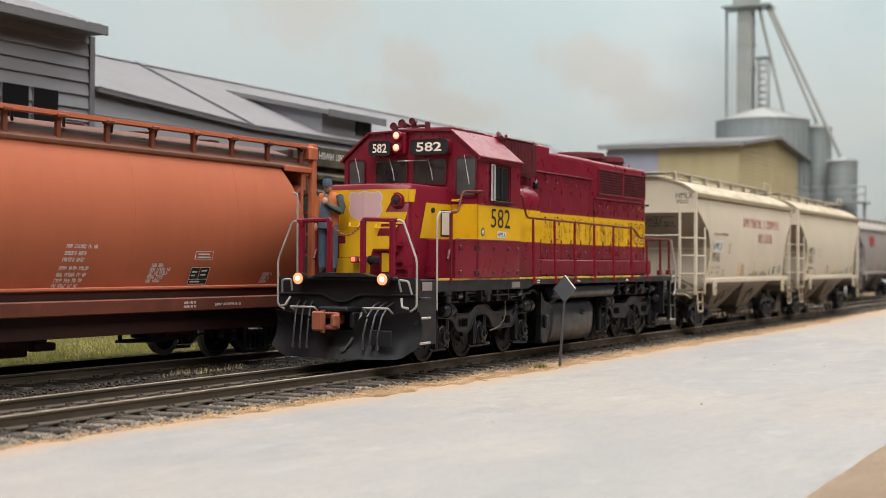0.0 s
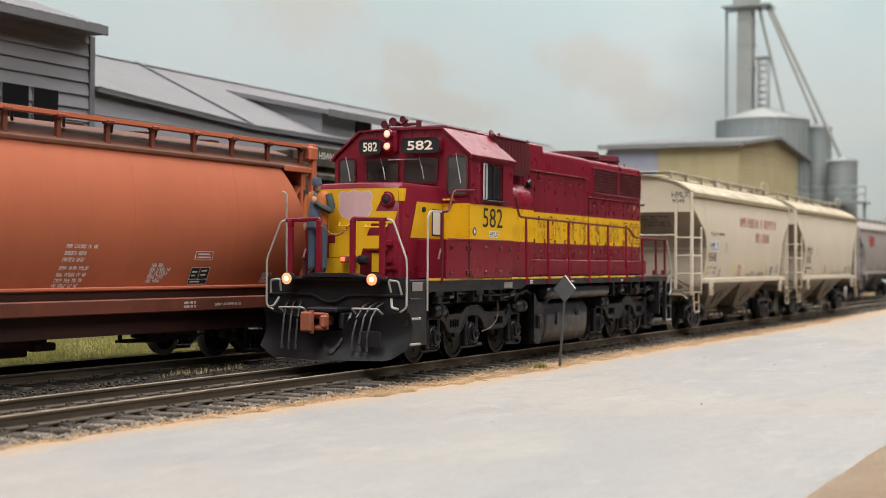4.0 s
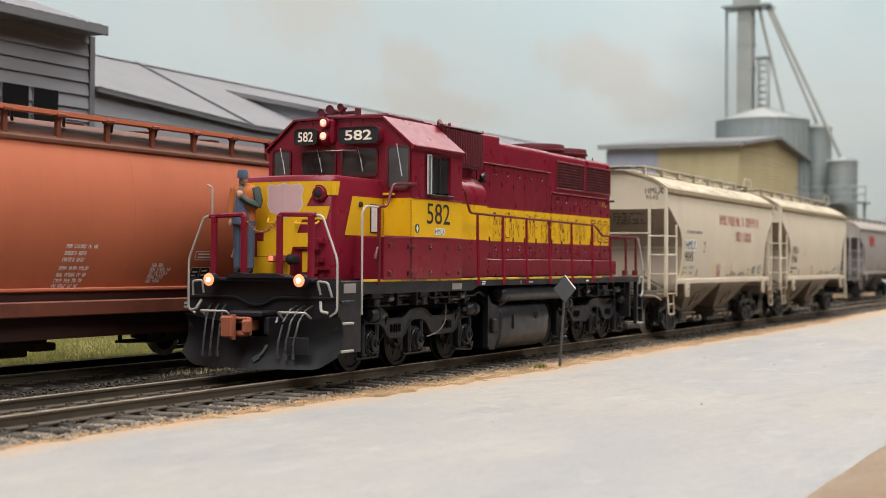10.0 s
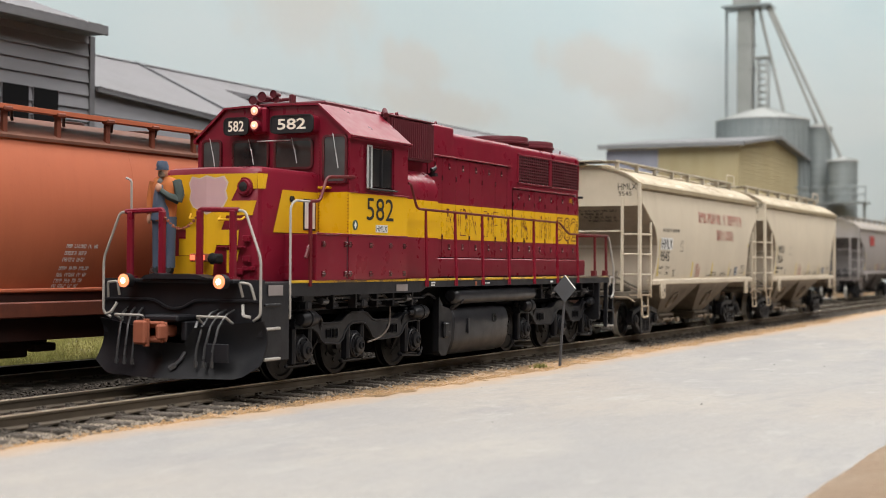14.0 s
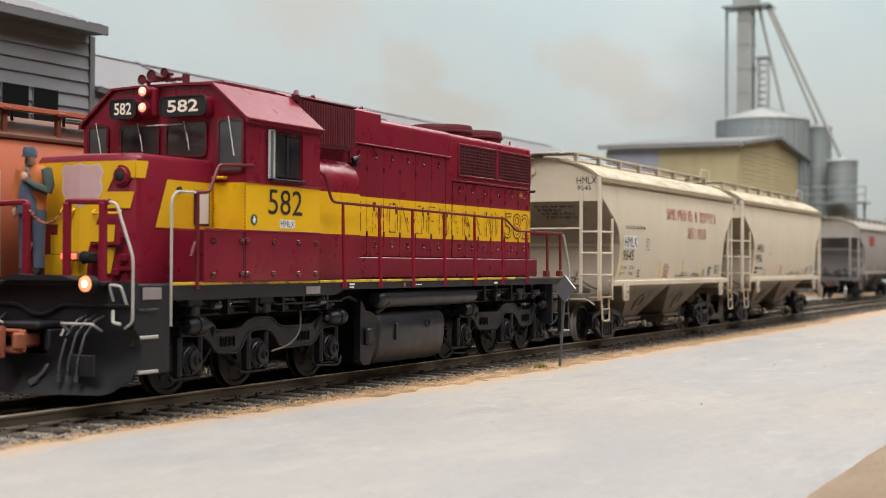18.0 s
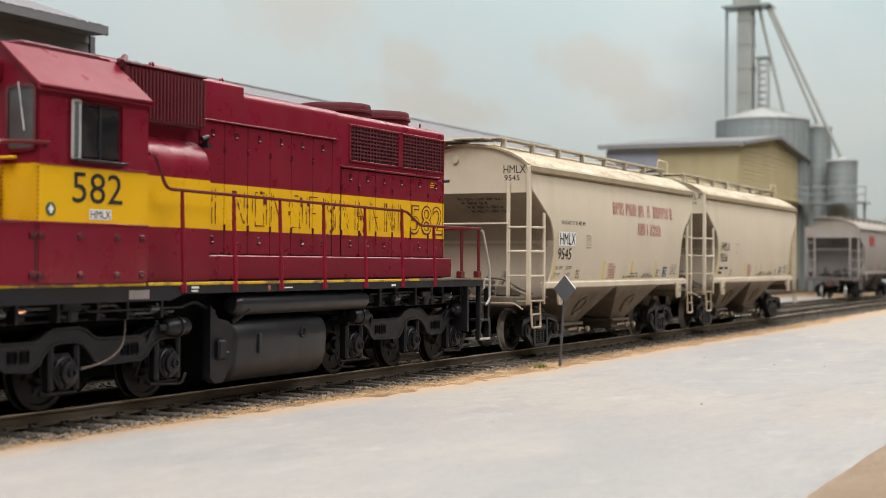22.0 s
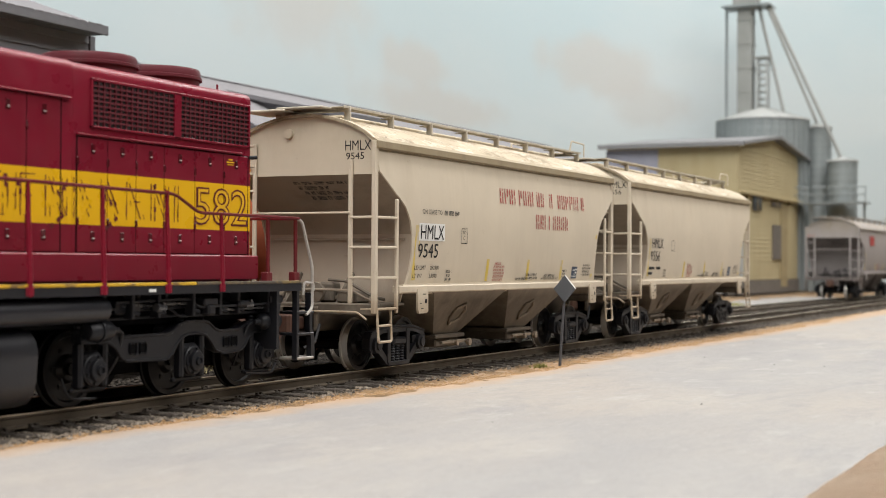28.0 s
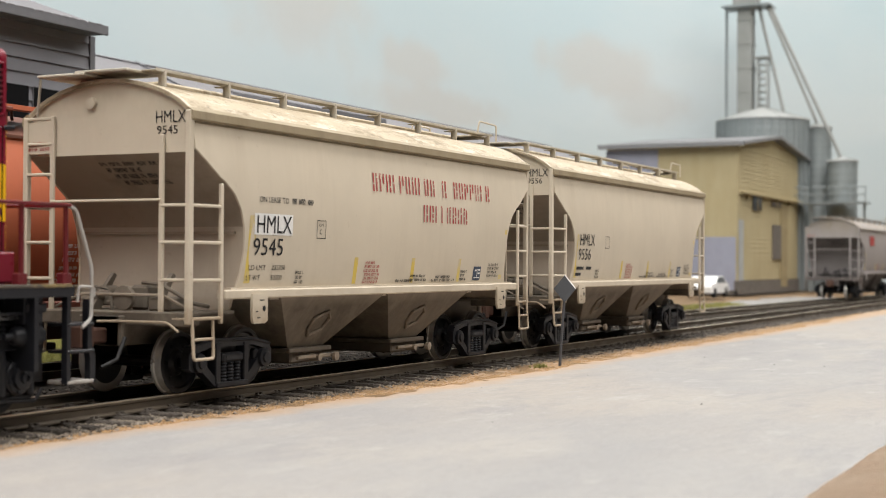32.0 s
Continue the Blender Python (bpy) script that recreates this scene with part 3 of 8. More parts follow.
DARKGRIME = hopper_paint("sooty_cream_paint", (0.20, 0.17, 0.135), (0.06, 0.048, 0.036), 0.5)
_r = Mat("mildewed_roof_paint", (0.42, 0.355, 0.255), 0.65, 0, 0.3)
_r.mix(_r.noise(0.6, 5, 0.6), (0.33, 0.27, 0.18), 0.7)
_r.mix(_r.noise(1.5, 6, 0.8, (0.45, 1, 1), 0.50, 0.62), (0.15, 0.108, 0.055), 0.75)
_r.mix(_r.noise(2.6, 6, 0.8, (0.35, 1, 1), 0.54, 0.64), (0.56, 0.52, 0.43), 0.7)
_r.mix(_r.noise(9, 5, 0.8, (0.6, 1, 1), 0.58, 0.66), (0.09, 0.065, 0.04), 0.6)
ROOFDIRT = _r.bump(_r.noise(18, 3), 0.002, 0.3).m
# Olive dirt of the eave, also used for the shadow line below it.
EAVED = hopper_paint("stained_and_shaded_eave_paint", (0.30, 0.245, 0.165), (0.10, 0.07, 0.035), 0.7)
PALEBAR = hopper_paint("worn_pale_walkway_paint", (0.56, 0.52, 0.45), (0.24, 0.19, 0.12), 0.45)
ORANGE = hopper_paint("weathered_orange_paint", (0.46, 0.130, 0.062), (0.22, 0.050, 0.030), 0.26, (0.70, 0.20, 0.095))
# Oxide brown of the fittings, deepened for the shade below the body.
OXIDE = hopper_paint("oxide_and_shade_brown_paint", (0.056, 0.016, 0.011), (0.018, 0.009, 0.008), 0.4, (0.06, 0.03, 0.02))
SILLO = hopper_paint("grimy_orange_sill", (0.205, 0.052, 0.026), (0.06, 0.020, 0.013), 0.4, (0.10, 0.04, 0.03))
ORANGEROOF = hopper_paint("rusty_brown_roof_paint", (0.150, 0.058, 0.036), (0.06, 0.03, 0.02), 0.5, (0.10, 0.05, 0.035))
GREYH = hopper_paint("weathered_grey_paint", (0.31, 0.285, 0.275), (0.15, 0.12, 0.105), 0.5)
# Darker copy of the grey for the ends, slope shade included.
GREYE = hopper_paint("grey_end_paint", (0.15, 0.135, 0.130), (0.08, 0.065, 0.058), 0.5)
DARKH = hopper_paint("dark_weathered_paint", (0.020, 0.0195, 0.021), (0.045, 0.037, 0.034), 0.35)
_g = Mat("dark_cab_glass", (0.014, 0.014, 0.016), 0.06, 0, 0.6)
GLASS = _g.mix(_g.noise(1.5, 3), (0.060, 0.052, 0.048), 0.6).m
# Paler glass colour stands for the bright sky seen through the corner panes.
_g = Mat("pale_sky_glass", (0.080, 0.082, 0.082), 0.10, 0, 0.5)
PALEGLASS = _g.mix(_g.noise(1.8, 3), (0.030, 0.030, 0.032), 0.6).m
LAMP = Mat("lit_warm_lens", (0.8, 0.32, 0.16), 0.3).glow((1.0, 0.24, 0.10), 1.3).m
HOT = Mat("lit_bulb", (1, 0.95, 0.85), 0.3).glow((1.0, 0.86, 0.66), 6.0).m
LAMP2 = Mat("lit_amber_headlight", (1, 0.7, 0.5), 0.3).glow((1.0, 0.32, 0.18), 0.5).m
LAMP3 = Mat("lit_orange_glow", (1, 0.4, 0.15), 0.3).glow((1.0, 0.42, 0.20), 1.3).m
REDLENS = Mat("lit_red_lens", (0.8, 0.1, 0.05), 0.3).glow((1.0, 0.12, 0.06), 2.2).m


def rrect(w, h, r, n=3):
    """A rounded rectangle round the origin."""
    out = []
    for cx, cy, a in ((w / 2 - r, h / 2 - r, 0), (-w / 2 + r, h / 2 - r, 90), (-w / 2 + r, -h / 2 + r, 180), (w / 2 - r, -h / 2 + r, 270)):
        out += arc(cx, cy, r, a, a + 90, n)
    return out


def frame_x(b, x0, x1, cy, cz, w, h, r, t):
    """A rounded frame of width t whose face looks along x."""
    o, i = rrect(w, h, r), rrect(w - 2 * t, h - 2 * t, max(r - t, 0.01))
    rings = [[(x, cy + p[0], cz + p[1]) for p in q] for x, q in ((x1, o), (x0, o), (x0, i), (x1, i))]
    return b.sweep(rings, True, False, False)


def pane_x(b, x0, x1, cy, cz, w, h, r):
    return b.prism([(cy + p[0], cz + p[1]) for p in rrect(w, h, r)], "x", x0, x1)


def frame_y(b, y0, y1, cx, cz, w, h, r, t):
    o, i = rrect(w, h, r), rrect(w - 2 * t, h - 2 * t, max(r - t, 0.01))
    rings = [[(cx + p[0], y, cz + p[1]) for p in q] for y, q in ((y1, o), (y0, o), (y0, i), (y1, i))]
    return b.sweep(rings, True, False, False)


def wheelset_mesh(r, name, half=0.80):
    """Two flanged wheels on an axle, turning about its own y axis."""
    b = B()
    for s in (-1, 1):
        y = s * 0.66
        b.lathe([(y - s * 0.05, 0.10), (y - s * 0.05, r + 0.028), (y - s * 0.02, r + 0.028), (y - s * 0.012, r), (y + s * 0.09, r - 0.008), (y + s * 0.09, r - 0.07), (y + s * 0.055, r - 0.09), (y + s * 0.035, 0.20), (y + s * 0.10, 0.15), (y + s * 0.10, 0.02)], (0, 0, 0), "y", 28)
        for k in range(6):
            a = k * math.pi / 3
            c, d = 0.27 * math.cos(a), 0.27 * math.sin(a)
            b.box(c - 0.03, c + 0.03, y + s * 0.03, y + s * 0.055, d - 0.03, d + 0.03)
    b.tube([(0, -half, 0), (0, half, 0)], 0.085, 10)
    return b.mesh(name)


SPIN = []


def wheels(parent, xs, r, mesh, rim=True):
    for x in xs:
        o = part("wheelset", mesh, WHEELP, parent, "dark wheelset with worn silver treads", at=(x, 0, r))
        if rim:
            b = B()
            for s in (-1, 1):
                y = s * 0.66
                b.lathe([(y - s * 0.056, r - 0.09), (y - s * 0.056, r + 0.034), (y - s * 0.018, r + 0.034), (y - s * 0.010, r + 0.006), (y + s * 0.096, r - 0.002)], (0, 0, 0), "y", 28)
            part("tread", B.bare(b), STEELR, o, "bright worn wheel tread")
        SPIN.append((o, x, r))


def _bare(b):
    """The same faces without end caps of the turned rings."""
    b.f, b.s = zip(*[(f, s) for f, s in zip(b.f, b.s) if len(f) == 4]) if b.f else ((), ())
    b.f, b.s = list(b.f), list(b.s)
    return b


B.bare = staticmethod(_bare)


# ---- the locomotive; its front coupler at x = 0, its nose towards -x ----
def make_loco():
    L = thing("locomotive", "maroon diesel locomotive with yellow belt and lit headlights", "locomotive")

    # frame and deck
    b = B().box(0.98, 16.15, -1.48, 1.48, 1.50, 1.625, 0.01)
    for s in (-1, 1):
        b.prism([(1.75, 1.62), (1.75, 1.40), (6.1, 1.40), (6.45, 1.50), (6.45, 1.62)], "y", s * 1.49, s * 1.43)
        b.box(6.4, 16.15, s * 1.495, s * 1.44, 1.485, 1.60)
    frame_ob = part("underframe", b, SILL, L, "dark grey frame and deck")
    # Sill widened to a black block that stands for shade over the trucks.
    part("centre_sill", B().box(1.2, 16.0, -0.98, 0.98, 1.06, 1.505), INNER, L, "near-black fill standing for shade inside the frame")
    for s in (-1, 1):
        for x0, x1 in ((1.75, 5.55), (5.6, 13.4), (13.42, 16.1)):
            part("sill_stripe", B().box(x0, x1, s * 1.47, s * 1.503, 1.604, 1.647, 0.006), CHIPPED if x0 < 13 else DULLEDGE, frame_ob, "chipped yellow edge stripe")
        for x in (2.45, 4.25, 13.9, 15.6):
            b = B().box(x - 0.17, x + 0.17, s * 1.40, s * 1.2, 1.30, 1.42, 0.02).box(x - 0.09, x + 0.09, s * 1.42, s * 1.25, 1.16, 1.32, 0.03)
            part("jacking_pad", b, SILL, frame_ob)
        for x0, x1, z0, z1 in ((8.85, 9.15, 1.53, 1.55), (6.55, 6.72, 1.555, 1.585), (6.55, 6.70, 1.51, 1.535), (12.35, 12.5, 1.52, 1.56), (5.2, 5.62, 1.43, 1.55)):
            part("stencil", B().box(x0, x1, s * 1.496, s * 1.50, z0, z1), WHITEI if x1 - x0 < 0.4 else PEWTER, frame_ob, "small pale stencilled mark")
        part("badge", B().lathe([(s * 1.496, 0.045), (s * 1.499, 0.04)], (8.5, 0, 1.54), "y", 12), RUST, frame_ob, "small red round mark")
        part("builder_plate", B().box(1.12, 1.52, s * 1.505, s * 1.515, 1.42, 1.58, 0.01), PEWTER, L, "dull metal data plate")

    # pilot, steps and plough
    pilot = part("pilot", B().prism([(-1.50, 0.80), (1.50, 0.80), (1.50, 1.66), (1.10, 1.66), (-1.10, 1.66), (-1.50, 1.66)], "x", 0.96, 1.05), SILL, L, "dark grey front buffer plate")
    # Added dark block; covers the view through the gap below the pilot.
    part("pilot_gap_fill", B().box(1.06, 1.16, -1.35, 1.35, 0.35, 0.96), INNER, pilot)
    part("platform_lip", B().box(0.80, 0.99, -1.10, 0.95, 1.60, 1.665, 0.015), SILL, pilot)
    part("anticlimber", B().prism([(0.62, 1.665), (-0.98, 1.665), (-0.80, 1.675), (-0.62, 1.69), (-0.45, 1.735), (-0.2, 1.745), (0.2, 1.735), (0.35, 1.755), (0.55, 1.71)], "x", 0.74, 1.02), SILL, pilot)
    part("cut_lever", B().tube(bend([(0.93, -1.46, 1.34), (0.93, -0.28, 1.34), (0.93, -0.06, 1.21), (0.93, 0.22, 1.20), (0.93, 0.48, 1.34), (0.93, 1.46, 1.34)], 0.12), 0.024, 6), SILL, pilot)
    part("coupler_pocket", B().box(0.45, 1.2, -0.32, 0.32, 1.02, 1.12, 0.03), SILL, pilot)
    for y in (-0.31, 0.31):
        part("pocket_cheek", B().box(0.62, 1.2, y - 0.05, y + 0.05, 0.72, 1.018, 0.02), SILL, pilot)
    b = B()
    ys = [i / 12 * 1.56 for i in range(-12, 13)]
    rings_f, rings_b = [], []
    for y in ys:
        a = abs(y)
        xf = 0.42 + 0.50 * (a / 1.56)
        top = 0.70 if a < 0.42 else 0.92 + 0.12 * (a - 0.42) / 1.14
        bot = 0.17 if a < 1.25 else 0.17 + 0.20 * (a - 1.25) / 0.31
        row = []
        for k in range(7):
            t = k / 6
            row.append((xf - 0.10 + 0.20 * math.sin(t * math.pi * 0.85), y, bot + (top - bot) * t))
        rings_f.append(row)
        rings_b.append([(x + 0.035, yy, z) for x, yy, z in row])
    for i in range(len(ys) - 1):
        p, q, r, s = rings_f[i], rings_f[i + 1], rings_b[i], rings_b[i + 1]
        for k in range(6):
            b.add([p[k], q[k], q[k + 1], p[k + 1]], [(0, 1, 2, 3)], True)
            b.add([r[k], s[k], s[k + 1], r[k + 1]], [(3, 2, 1, 0)], True)
        b.add([p[6], q[6], s[6], r[6]], [(0, 1, 2, 3)]).add([p[0], q[0], s[0], r[0]], [(3, 2, 1, 0)])
    for p, r in ((rings_f[0], rings_b[0]), (rings_f[-1], rings_b[-1])):
        for k in range(6):
            b.add([p[k], p[k + 1], r[k + 1], r[k]], [(0, 1, 2, 3)])
    plough = part("plough", b, PLOUGH, L, "dark grey curved snow plough blade")
    part("hatch", B().box(0.57, 0.62, -1.16, -0.72, 0.42, 0.70, 0.01), SILL, plough)
    for s in (-1, 1):
        b = B()
        b.tube(bend([(0.80, s * 0.52, 1.0), (0.66, s * 0.52, 1.10), (0.66, s * 1.05, 1.10), (0.85, s * 1.05, 1.0)], 0.04), 0.022, 6)
        part("plough_grab", b, WHITEP, plough, "worn pale grab iron")
        for k in range(3):
            y = s * (0.60 + 0.15 * k)
            b = B().tube([(0.94, y + s * 0.12, 1.20), (0.80, y + s * 0.08, 1.14), (0.66, y + s * 0.03, 0.95), (0.56, y, 0.62), (0.53, y, 0.40)], 0.019, 6)
            b.tube([(0.535, y, 0.43), (0.53, y, 0.34)], 0.034, 6)
            part("air_hose", b, HOSE, L, "black rubber air hose")
    part("air_hose", B().tube([(0.9, -0.36, 1.0), (0.7, -0.38, 0.7), (0.58, -0.30, 0.45), (0.50, -0.22, 0.34)], 0.032, 6).tube([(0.52, -0.24, 0.36), (0.46, -0.17, 0.30)], 0.05, 6), HOSE, L, "black brake hose with metal glad hand")
    b = B().box(0.26, 0.75, -0.11, 0.11, 0.78, 0.96, 0.03).box(0.02, 0.13, -0.04, 0.19, 0.69, 1.05, 0.03).box(0.10, 0.26, 0.09, 0.19, 0.72, 1.02, 0.03).box(0.10, 0.30, -0.26, -0.17, 0.76, 0.99, 0.03).box(0.26, 0.34, -0.24, 0.19, 0.72, 1.02, 0.02)
    b.box(0.22, 0.32, -0.20, 0.18, 0.71, 0.78, 0.02).box(0.22, 0.32, -0.20, 0.18, 0.97, 1.03, 0.02).tube([(0.12, 0.0, 0.66), (0.12, 0.0, 1.07)], 0.05, 8)
    part("coupler", b, RUST, L, "rust-brown knuckle coupler")
    part("coupler", B().box(16.2, 16.75, -0.12, 0.12, 0.76, 0.98, 0.03).box(16.7, 16.98, -0.19, 0.20, 0.68, 1.05, 0.05), OLDRUST, L, "dark rusty knuckle coupler")
    for s in (-1, 1):
        stair = part("step_well", B().box(1.05, 1.74, s * 1.49, s * 1.44, 0.42, 1.62, 0.01), SILL, L)
        part("step_back", B().box(1.70, 1.738, s * 1.438, s * 1.0, 0.42, 1.5), SILL, stair)
        for z in (0.46, 0.92, 1.28):
            part("step", B().box(1.02, 1.45, s * 1.53, s * 1.30, z - 0.025, z + 0.02, 0.01), WHITEP if z < 1 else SILL, stair, "worn pale step tread" if z < 1 else "")
        b = B().prism([(16.40, 1.45), (16.48, 1.45), (16.48, 0.9), (16.55, 0.72), (16.55, 0.40), (16.45, 0.40), (16.45, 0.70), (16.40, 0.86)], "y", s * 1.49, s * 1.40)
        stair = part("step_well", b, UNDER, L)
        part("step_side", B().box(16.02, 16.09, s * 1.49, s * 1.40, 0.40, 1.5), UNDER, stair)
        part("step_side", B().box(15.45, 15.52, s * 1.49, s * 1.0, 0.60, 1.5), UNDER, stair)
        part("step_back", B().box(15.53, 16.1, s * 1.02, s * 0.98, 0.42, 1.5), UNDER, stair)
        for z in (0.42, 0.80, 1.14):
            part("step", B().box(16.04, 16.52, s * 1.50, s * 1.15, z - 0.025, z + 0.02, 0.01), WHITEP if z < 0.6 else UNDER, stair, "worn pale step tread" if z < 0.6 else "")

    # hood
    def hood_profile(top, r=0.13):
        return [(-0.91, 1.62)] + [(-p[0], p[1]) for p in arc(0.91 - r, top - r, r, 0, 75, 4)] + [(0, top + 0.02)] + arc(0.91 - r, top - r, r, 75, 0, 4) + [(0.91, 1.62)]
    part("hood_section", B().prism(hood_profile(4.66, 0.06), "x", 5.50, 8.63), LIVERY, L, "tall maroon hood section with a yellow belt")
    hood = part("hood_section", B().prism(hood_profile(4.56), "x", 8.632, 11.49), LIVERY, L, "maroon hood section with a yellow belt")
    part("hood_section", B().prism(hood_profile(4.545), "x", 11.492, 15.55), LIVERY, L, "maroon radiator hood section with a yellow belt")
    for s in (-1, 1):
        d = 1 if s > 0 else 0
        part("door_gap", B().box(7.48, 11.28, s * 0.90, s * 0.9135, 2.04, 4.03).box(11.56, 15.50, s * 0.90, s * 0.9135, 2.04, 3.575), INNER, hood, "dark gaps between the doors")
        x = 7.50
        for w in (0.62, 0.62, 0.62, 0.62, 0.66, 0.62):
            q = part("hood_door", B().box(x + 0.006, x + w - 0.006, s * 0.90, s * 0.921, 2.05, 4.02, 0.006), LIVERY, hood)
            lat, glint = B(), B()
            for z in (2.26, 3.86):
                lat.box(x + w * 0.5 - 0.040, x + w * 0.5 + 0.040, s * 0.915, s * 0.930, z - 0.07, z + 0.06, 0.006)
                glint.box(x + w * 0.5 - 0.022, x + w * 0.5 + 0.022, s * 0.925, s * 0.946, z - 0.040, z - 0.022, 0.004)
            for z in (2.45, 3.62):
                lat.box(x - 0.022, x + 0.022, s * 0.915, s * 0.936, z - 0.05, z + 0.05, 0.006)
            part("latch", lat, LATCH, q)
            part("latch_glint", glint, GLINT, q, "pale bar painted as the latch's highlight")
            x += w
        x = 11.58
        for w in (0.6, 0.6, 0.62, 0.72, 0.72, 0.64):
            q = part("hood_door", B().box(x + 0.006, x + w - 0.006, s * 0.90, s * 0.921, 2.05, 3.56, 0.006), LIVERY, hood)
            lat, glint = B(), B()
            for z in (2.26, 3.42):
                lat.box(x + w * 0.5 - 0.040, x + w * 0.5 + 0.040, s * 0.915, s * 0.930, z - 0.07, z + 0.06, 0.006)
                glint.box(x + w * 0.5 - 0.022, x + w * 0.5 + 0.022, s * 0.925, s * 0.946, z - 0.040, z - 0.022, 0.004)
            for z in (2.45, 3.25):
                lat.box(x - 0.022, x + 0.022, s * 0.915, s * 0.936, z - 0.05, z + 0.05, 0.006)
            part("latch", lat, LATCH, q)
            part("latch_glint", glint, GLINT, q, "pale bar painted as the latch's highlight")
            x += w
        part("drip_strip", B().box(7.45, 11.42, s * 0.90, s * 0.965, 4.03, 4.055, 0.006).box(11.55, 15.3, s * 0.90, s * 0.955, 3.585, 3.61, 0.006), MAROON, hood, "thin ledge along the hood")
        # radiator grille
        g = B()
        g.rib((11.82, 15.50, s * 0.90, s * 0.945, 4.325, 4.36), (11.82, 15.50, s * 0.90, s * 0.945, 3.70, 3.73), (11.82, 11.86, s * 0.90, s * 0.945, 3.7, 4.35), (15.46, 15.50, s * 0.90, s * 0.945, 3.7, 4.35), (13.60, 13.76, s * 0.90, s * 0.945, 3.7, 4.35), c=0.006)
        gr = part("grille_frame", g, MAROON, hood)
        part("grille_back", B().box(11.84, 15.48, s * 0.90, s * 0.915, 3.71, 4.34), BLACK, gr)
        g = B()
        for a, e in ((11.86, 13.60), (13.76, 15.46)):
            for i in range(1, 15):
                x = a + (e - a) * i / 15
                g.box(x - 0.014, x + 0.014, s * 0.915, s * 0.932, 3.73, 4.325)
            for i in range(1, 9):
                z = 3.73 + 0.595 * i / 9
                g.box(a, e, s * 0.912, s * 0.938, z - 0.013, z + 0.013)
        tagged(part("grille_mesh", g, DUSTM, gr, "maroon square wire mesh"), kind="stuff")
        part("side_duct", B().box(5.55, 15.52, s * 0.90, s * 1.10, 1.66, 2.03, 0.015), MAROON, hood, "maroon cable duct along the walkway")
        # intake box with upright ribs, and the round-topped blower cover under it
        it = part("intake_box", B().box(5.56, 7.35, s * 0.90, s * 1.10, 3.86, 4.60, 0.02).box(5.56, 7.38, s * 0.9, s * 1.13, 4.60, 4.63, 0.01), DUSTM, hood)
        for i in range(22):
            x = 5.66 + i * 0.078
            part("louvre", B().prism([(x, s * 1.095), (x + 0.055, s * 1.095), (x + 0.04, s * 1.135), (x + 0.015, s * 1.135)], "z", 3.90, 4.57), DUSTM, it)
        prof = [(s * 0.90, 1.66), (s * 1.24, 1.66), (s * 1.24, 3.10)] + [(s * (0.78 + p[0]), p[1]) for p in arc(0.0, 3.24, 0.46, 0, 80, 8)] + [(s * 0.90, 3.70)]
        part("blower_cover", B().prism(prof, "x", 5.52, 7.32), LIVERY, hood, "round-topped maroon and yellow cover")
        part("pipe_fitting", B().tube([(7.30, s * 1.10, 3.72), (7.42, s * 1.12, 3.76), (7.42, s * 1.0, 3.6)], 0.04, 8).box(7.36, 7.46, s * 0.95, s * 1.16, 3.60, 3.66), SILL, hood)
        part("end_hook", B().tube([(15.5, s * 0.93, 3.55), (15.60, s * 1.0, 3.56)], 0.03, 6), SILL, hood)
        part("hood_stencil", B().rib((14.95, 15.05, s * 0.927, s * 0.93, 3.475, 3.495), (14.90, 15.10, s * 0.927, s * 0.93, 3.435, 3.455), (14.92, 15.08, s * 0.927, s * 0.93, 3.40, 3.415)), YELLOW, hood)
        # worn company lettering, kept to plain strokes, and the road number
        rnd = random.Random(11)
        b = B()
        y = s * 0.9285

        def stroke(x0, z0, x1, z1, w=0.020, gaps=0.30):
            dx, dz = x1 - x0, z1 - z0
            l = math.hypot(dx, dz)
            nx, nz = -dz / l * w / 2, dx / l * w / 2
            n = max(2, int(l / 0.06))
            for i in range(n):
                if rnd.random() < gaps:
                    continue
                a, e = i / n, (i + 1) / n
                k = rnd.uniform(0.5, 1.2) if rnd.random() < 0.93 else rnd.uniform(1.5, 2.6)
                j = rnd.uniform(-0.004, 0.004)
                b.add([(x0 + dx * a + nx * k + j, y, z0 + dz * a + nz * k), (x0 + dx * e + nx * k + j, y, z0 + dz * e + nz * k), (x0 + dx * e - nx * k + j, y, z0 + dz * e - nz * k), (x0 + dx * a - nx * k + j, y, z0 + dz * a - nz * k)], [(0, 1, 2, 3)])

        def stem(x0, z0, x1, z1, w=0.085):
            """The two edges of one outlined bar, flaked."""
            g = rnd.choice((0.04, 0.12, 0.2, 0.45))
            stroke(x0, z0, x1, z1, 0.020, g)
            stroke(x0 + w, z0, x1 + w, z1, 0.020, rnd.choice((0.1, 0.35, 0.75)))
            if rnd.random() < 0.35:
                stroke(x0 + w / 2, z1 - 0.16, x1 + w / 2, z1, 0.06, 0.35)
        x = 7.80
        for k in range(12):
            kind = "INOKCENTRANL"[k]
            stem(x, 2.50, x, 3.02)
            if kind in "NKRAT":
                stem(x + 0.05, 3.0, x + 0.30, 2.52)
            if kind in "NOC":
                stem(x + 0.31, 2.52, x + 0.31, 3.0)
            if kind in "OCE":
                stroke(x + 0.08, 2.50, x + 0.34, 2.50)
                stroke(x + 0.08, 3.02, x + 0.34, 3.02)
            if kind in "ERA":
                stroke(x + 0.08, 2.75, x + 0.28, 2.75)
            x += 0.53
        part("worn_lettering", b, MAROONI, hood, "flaked maroon lettering strokes")
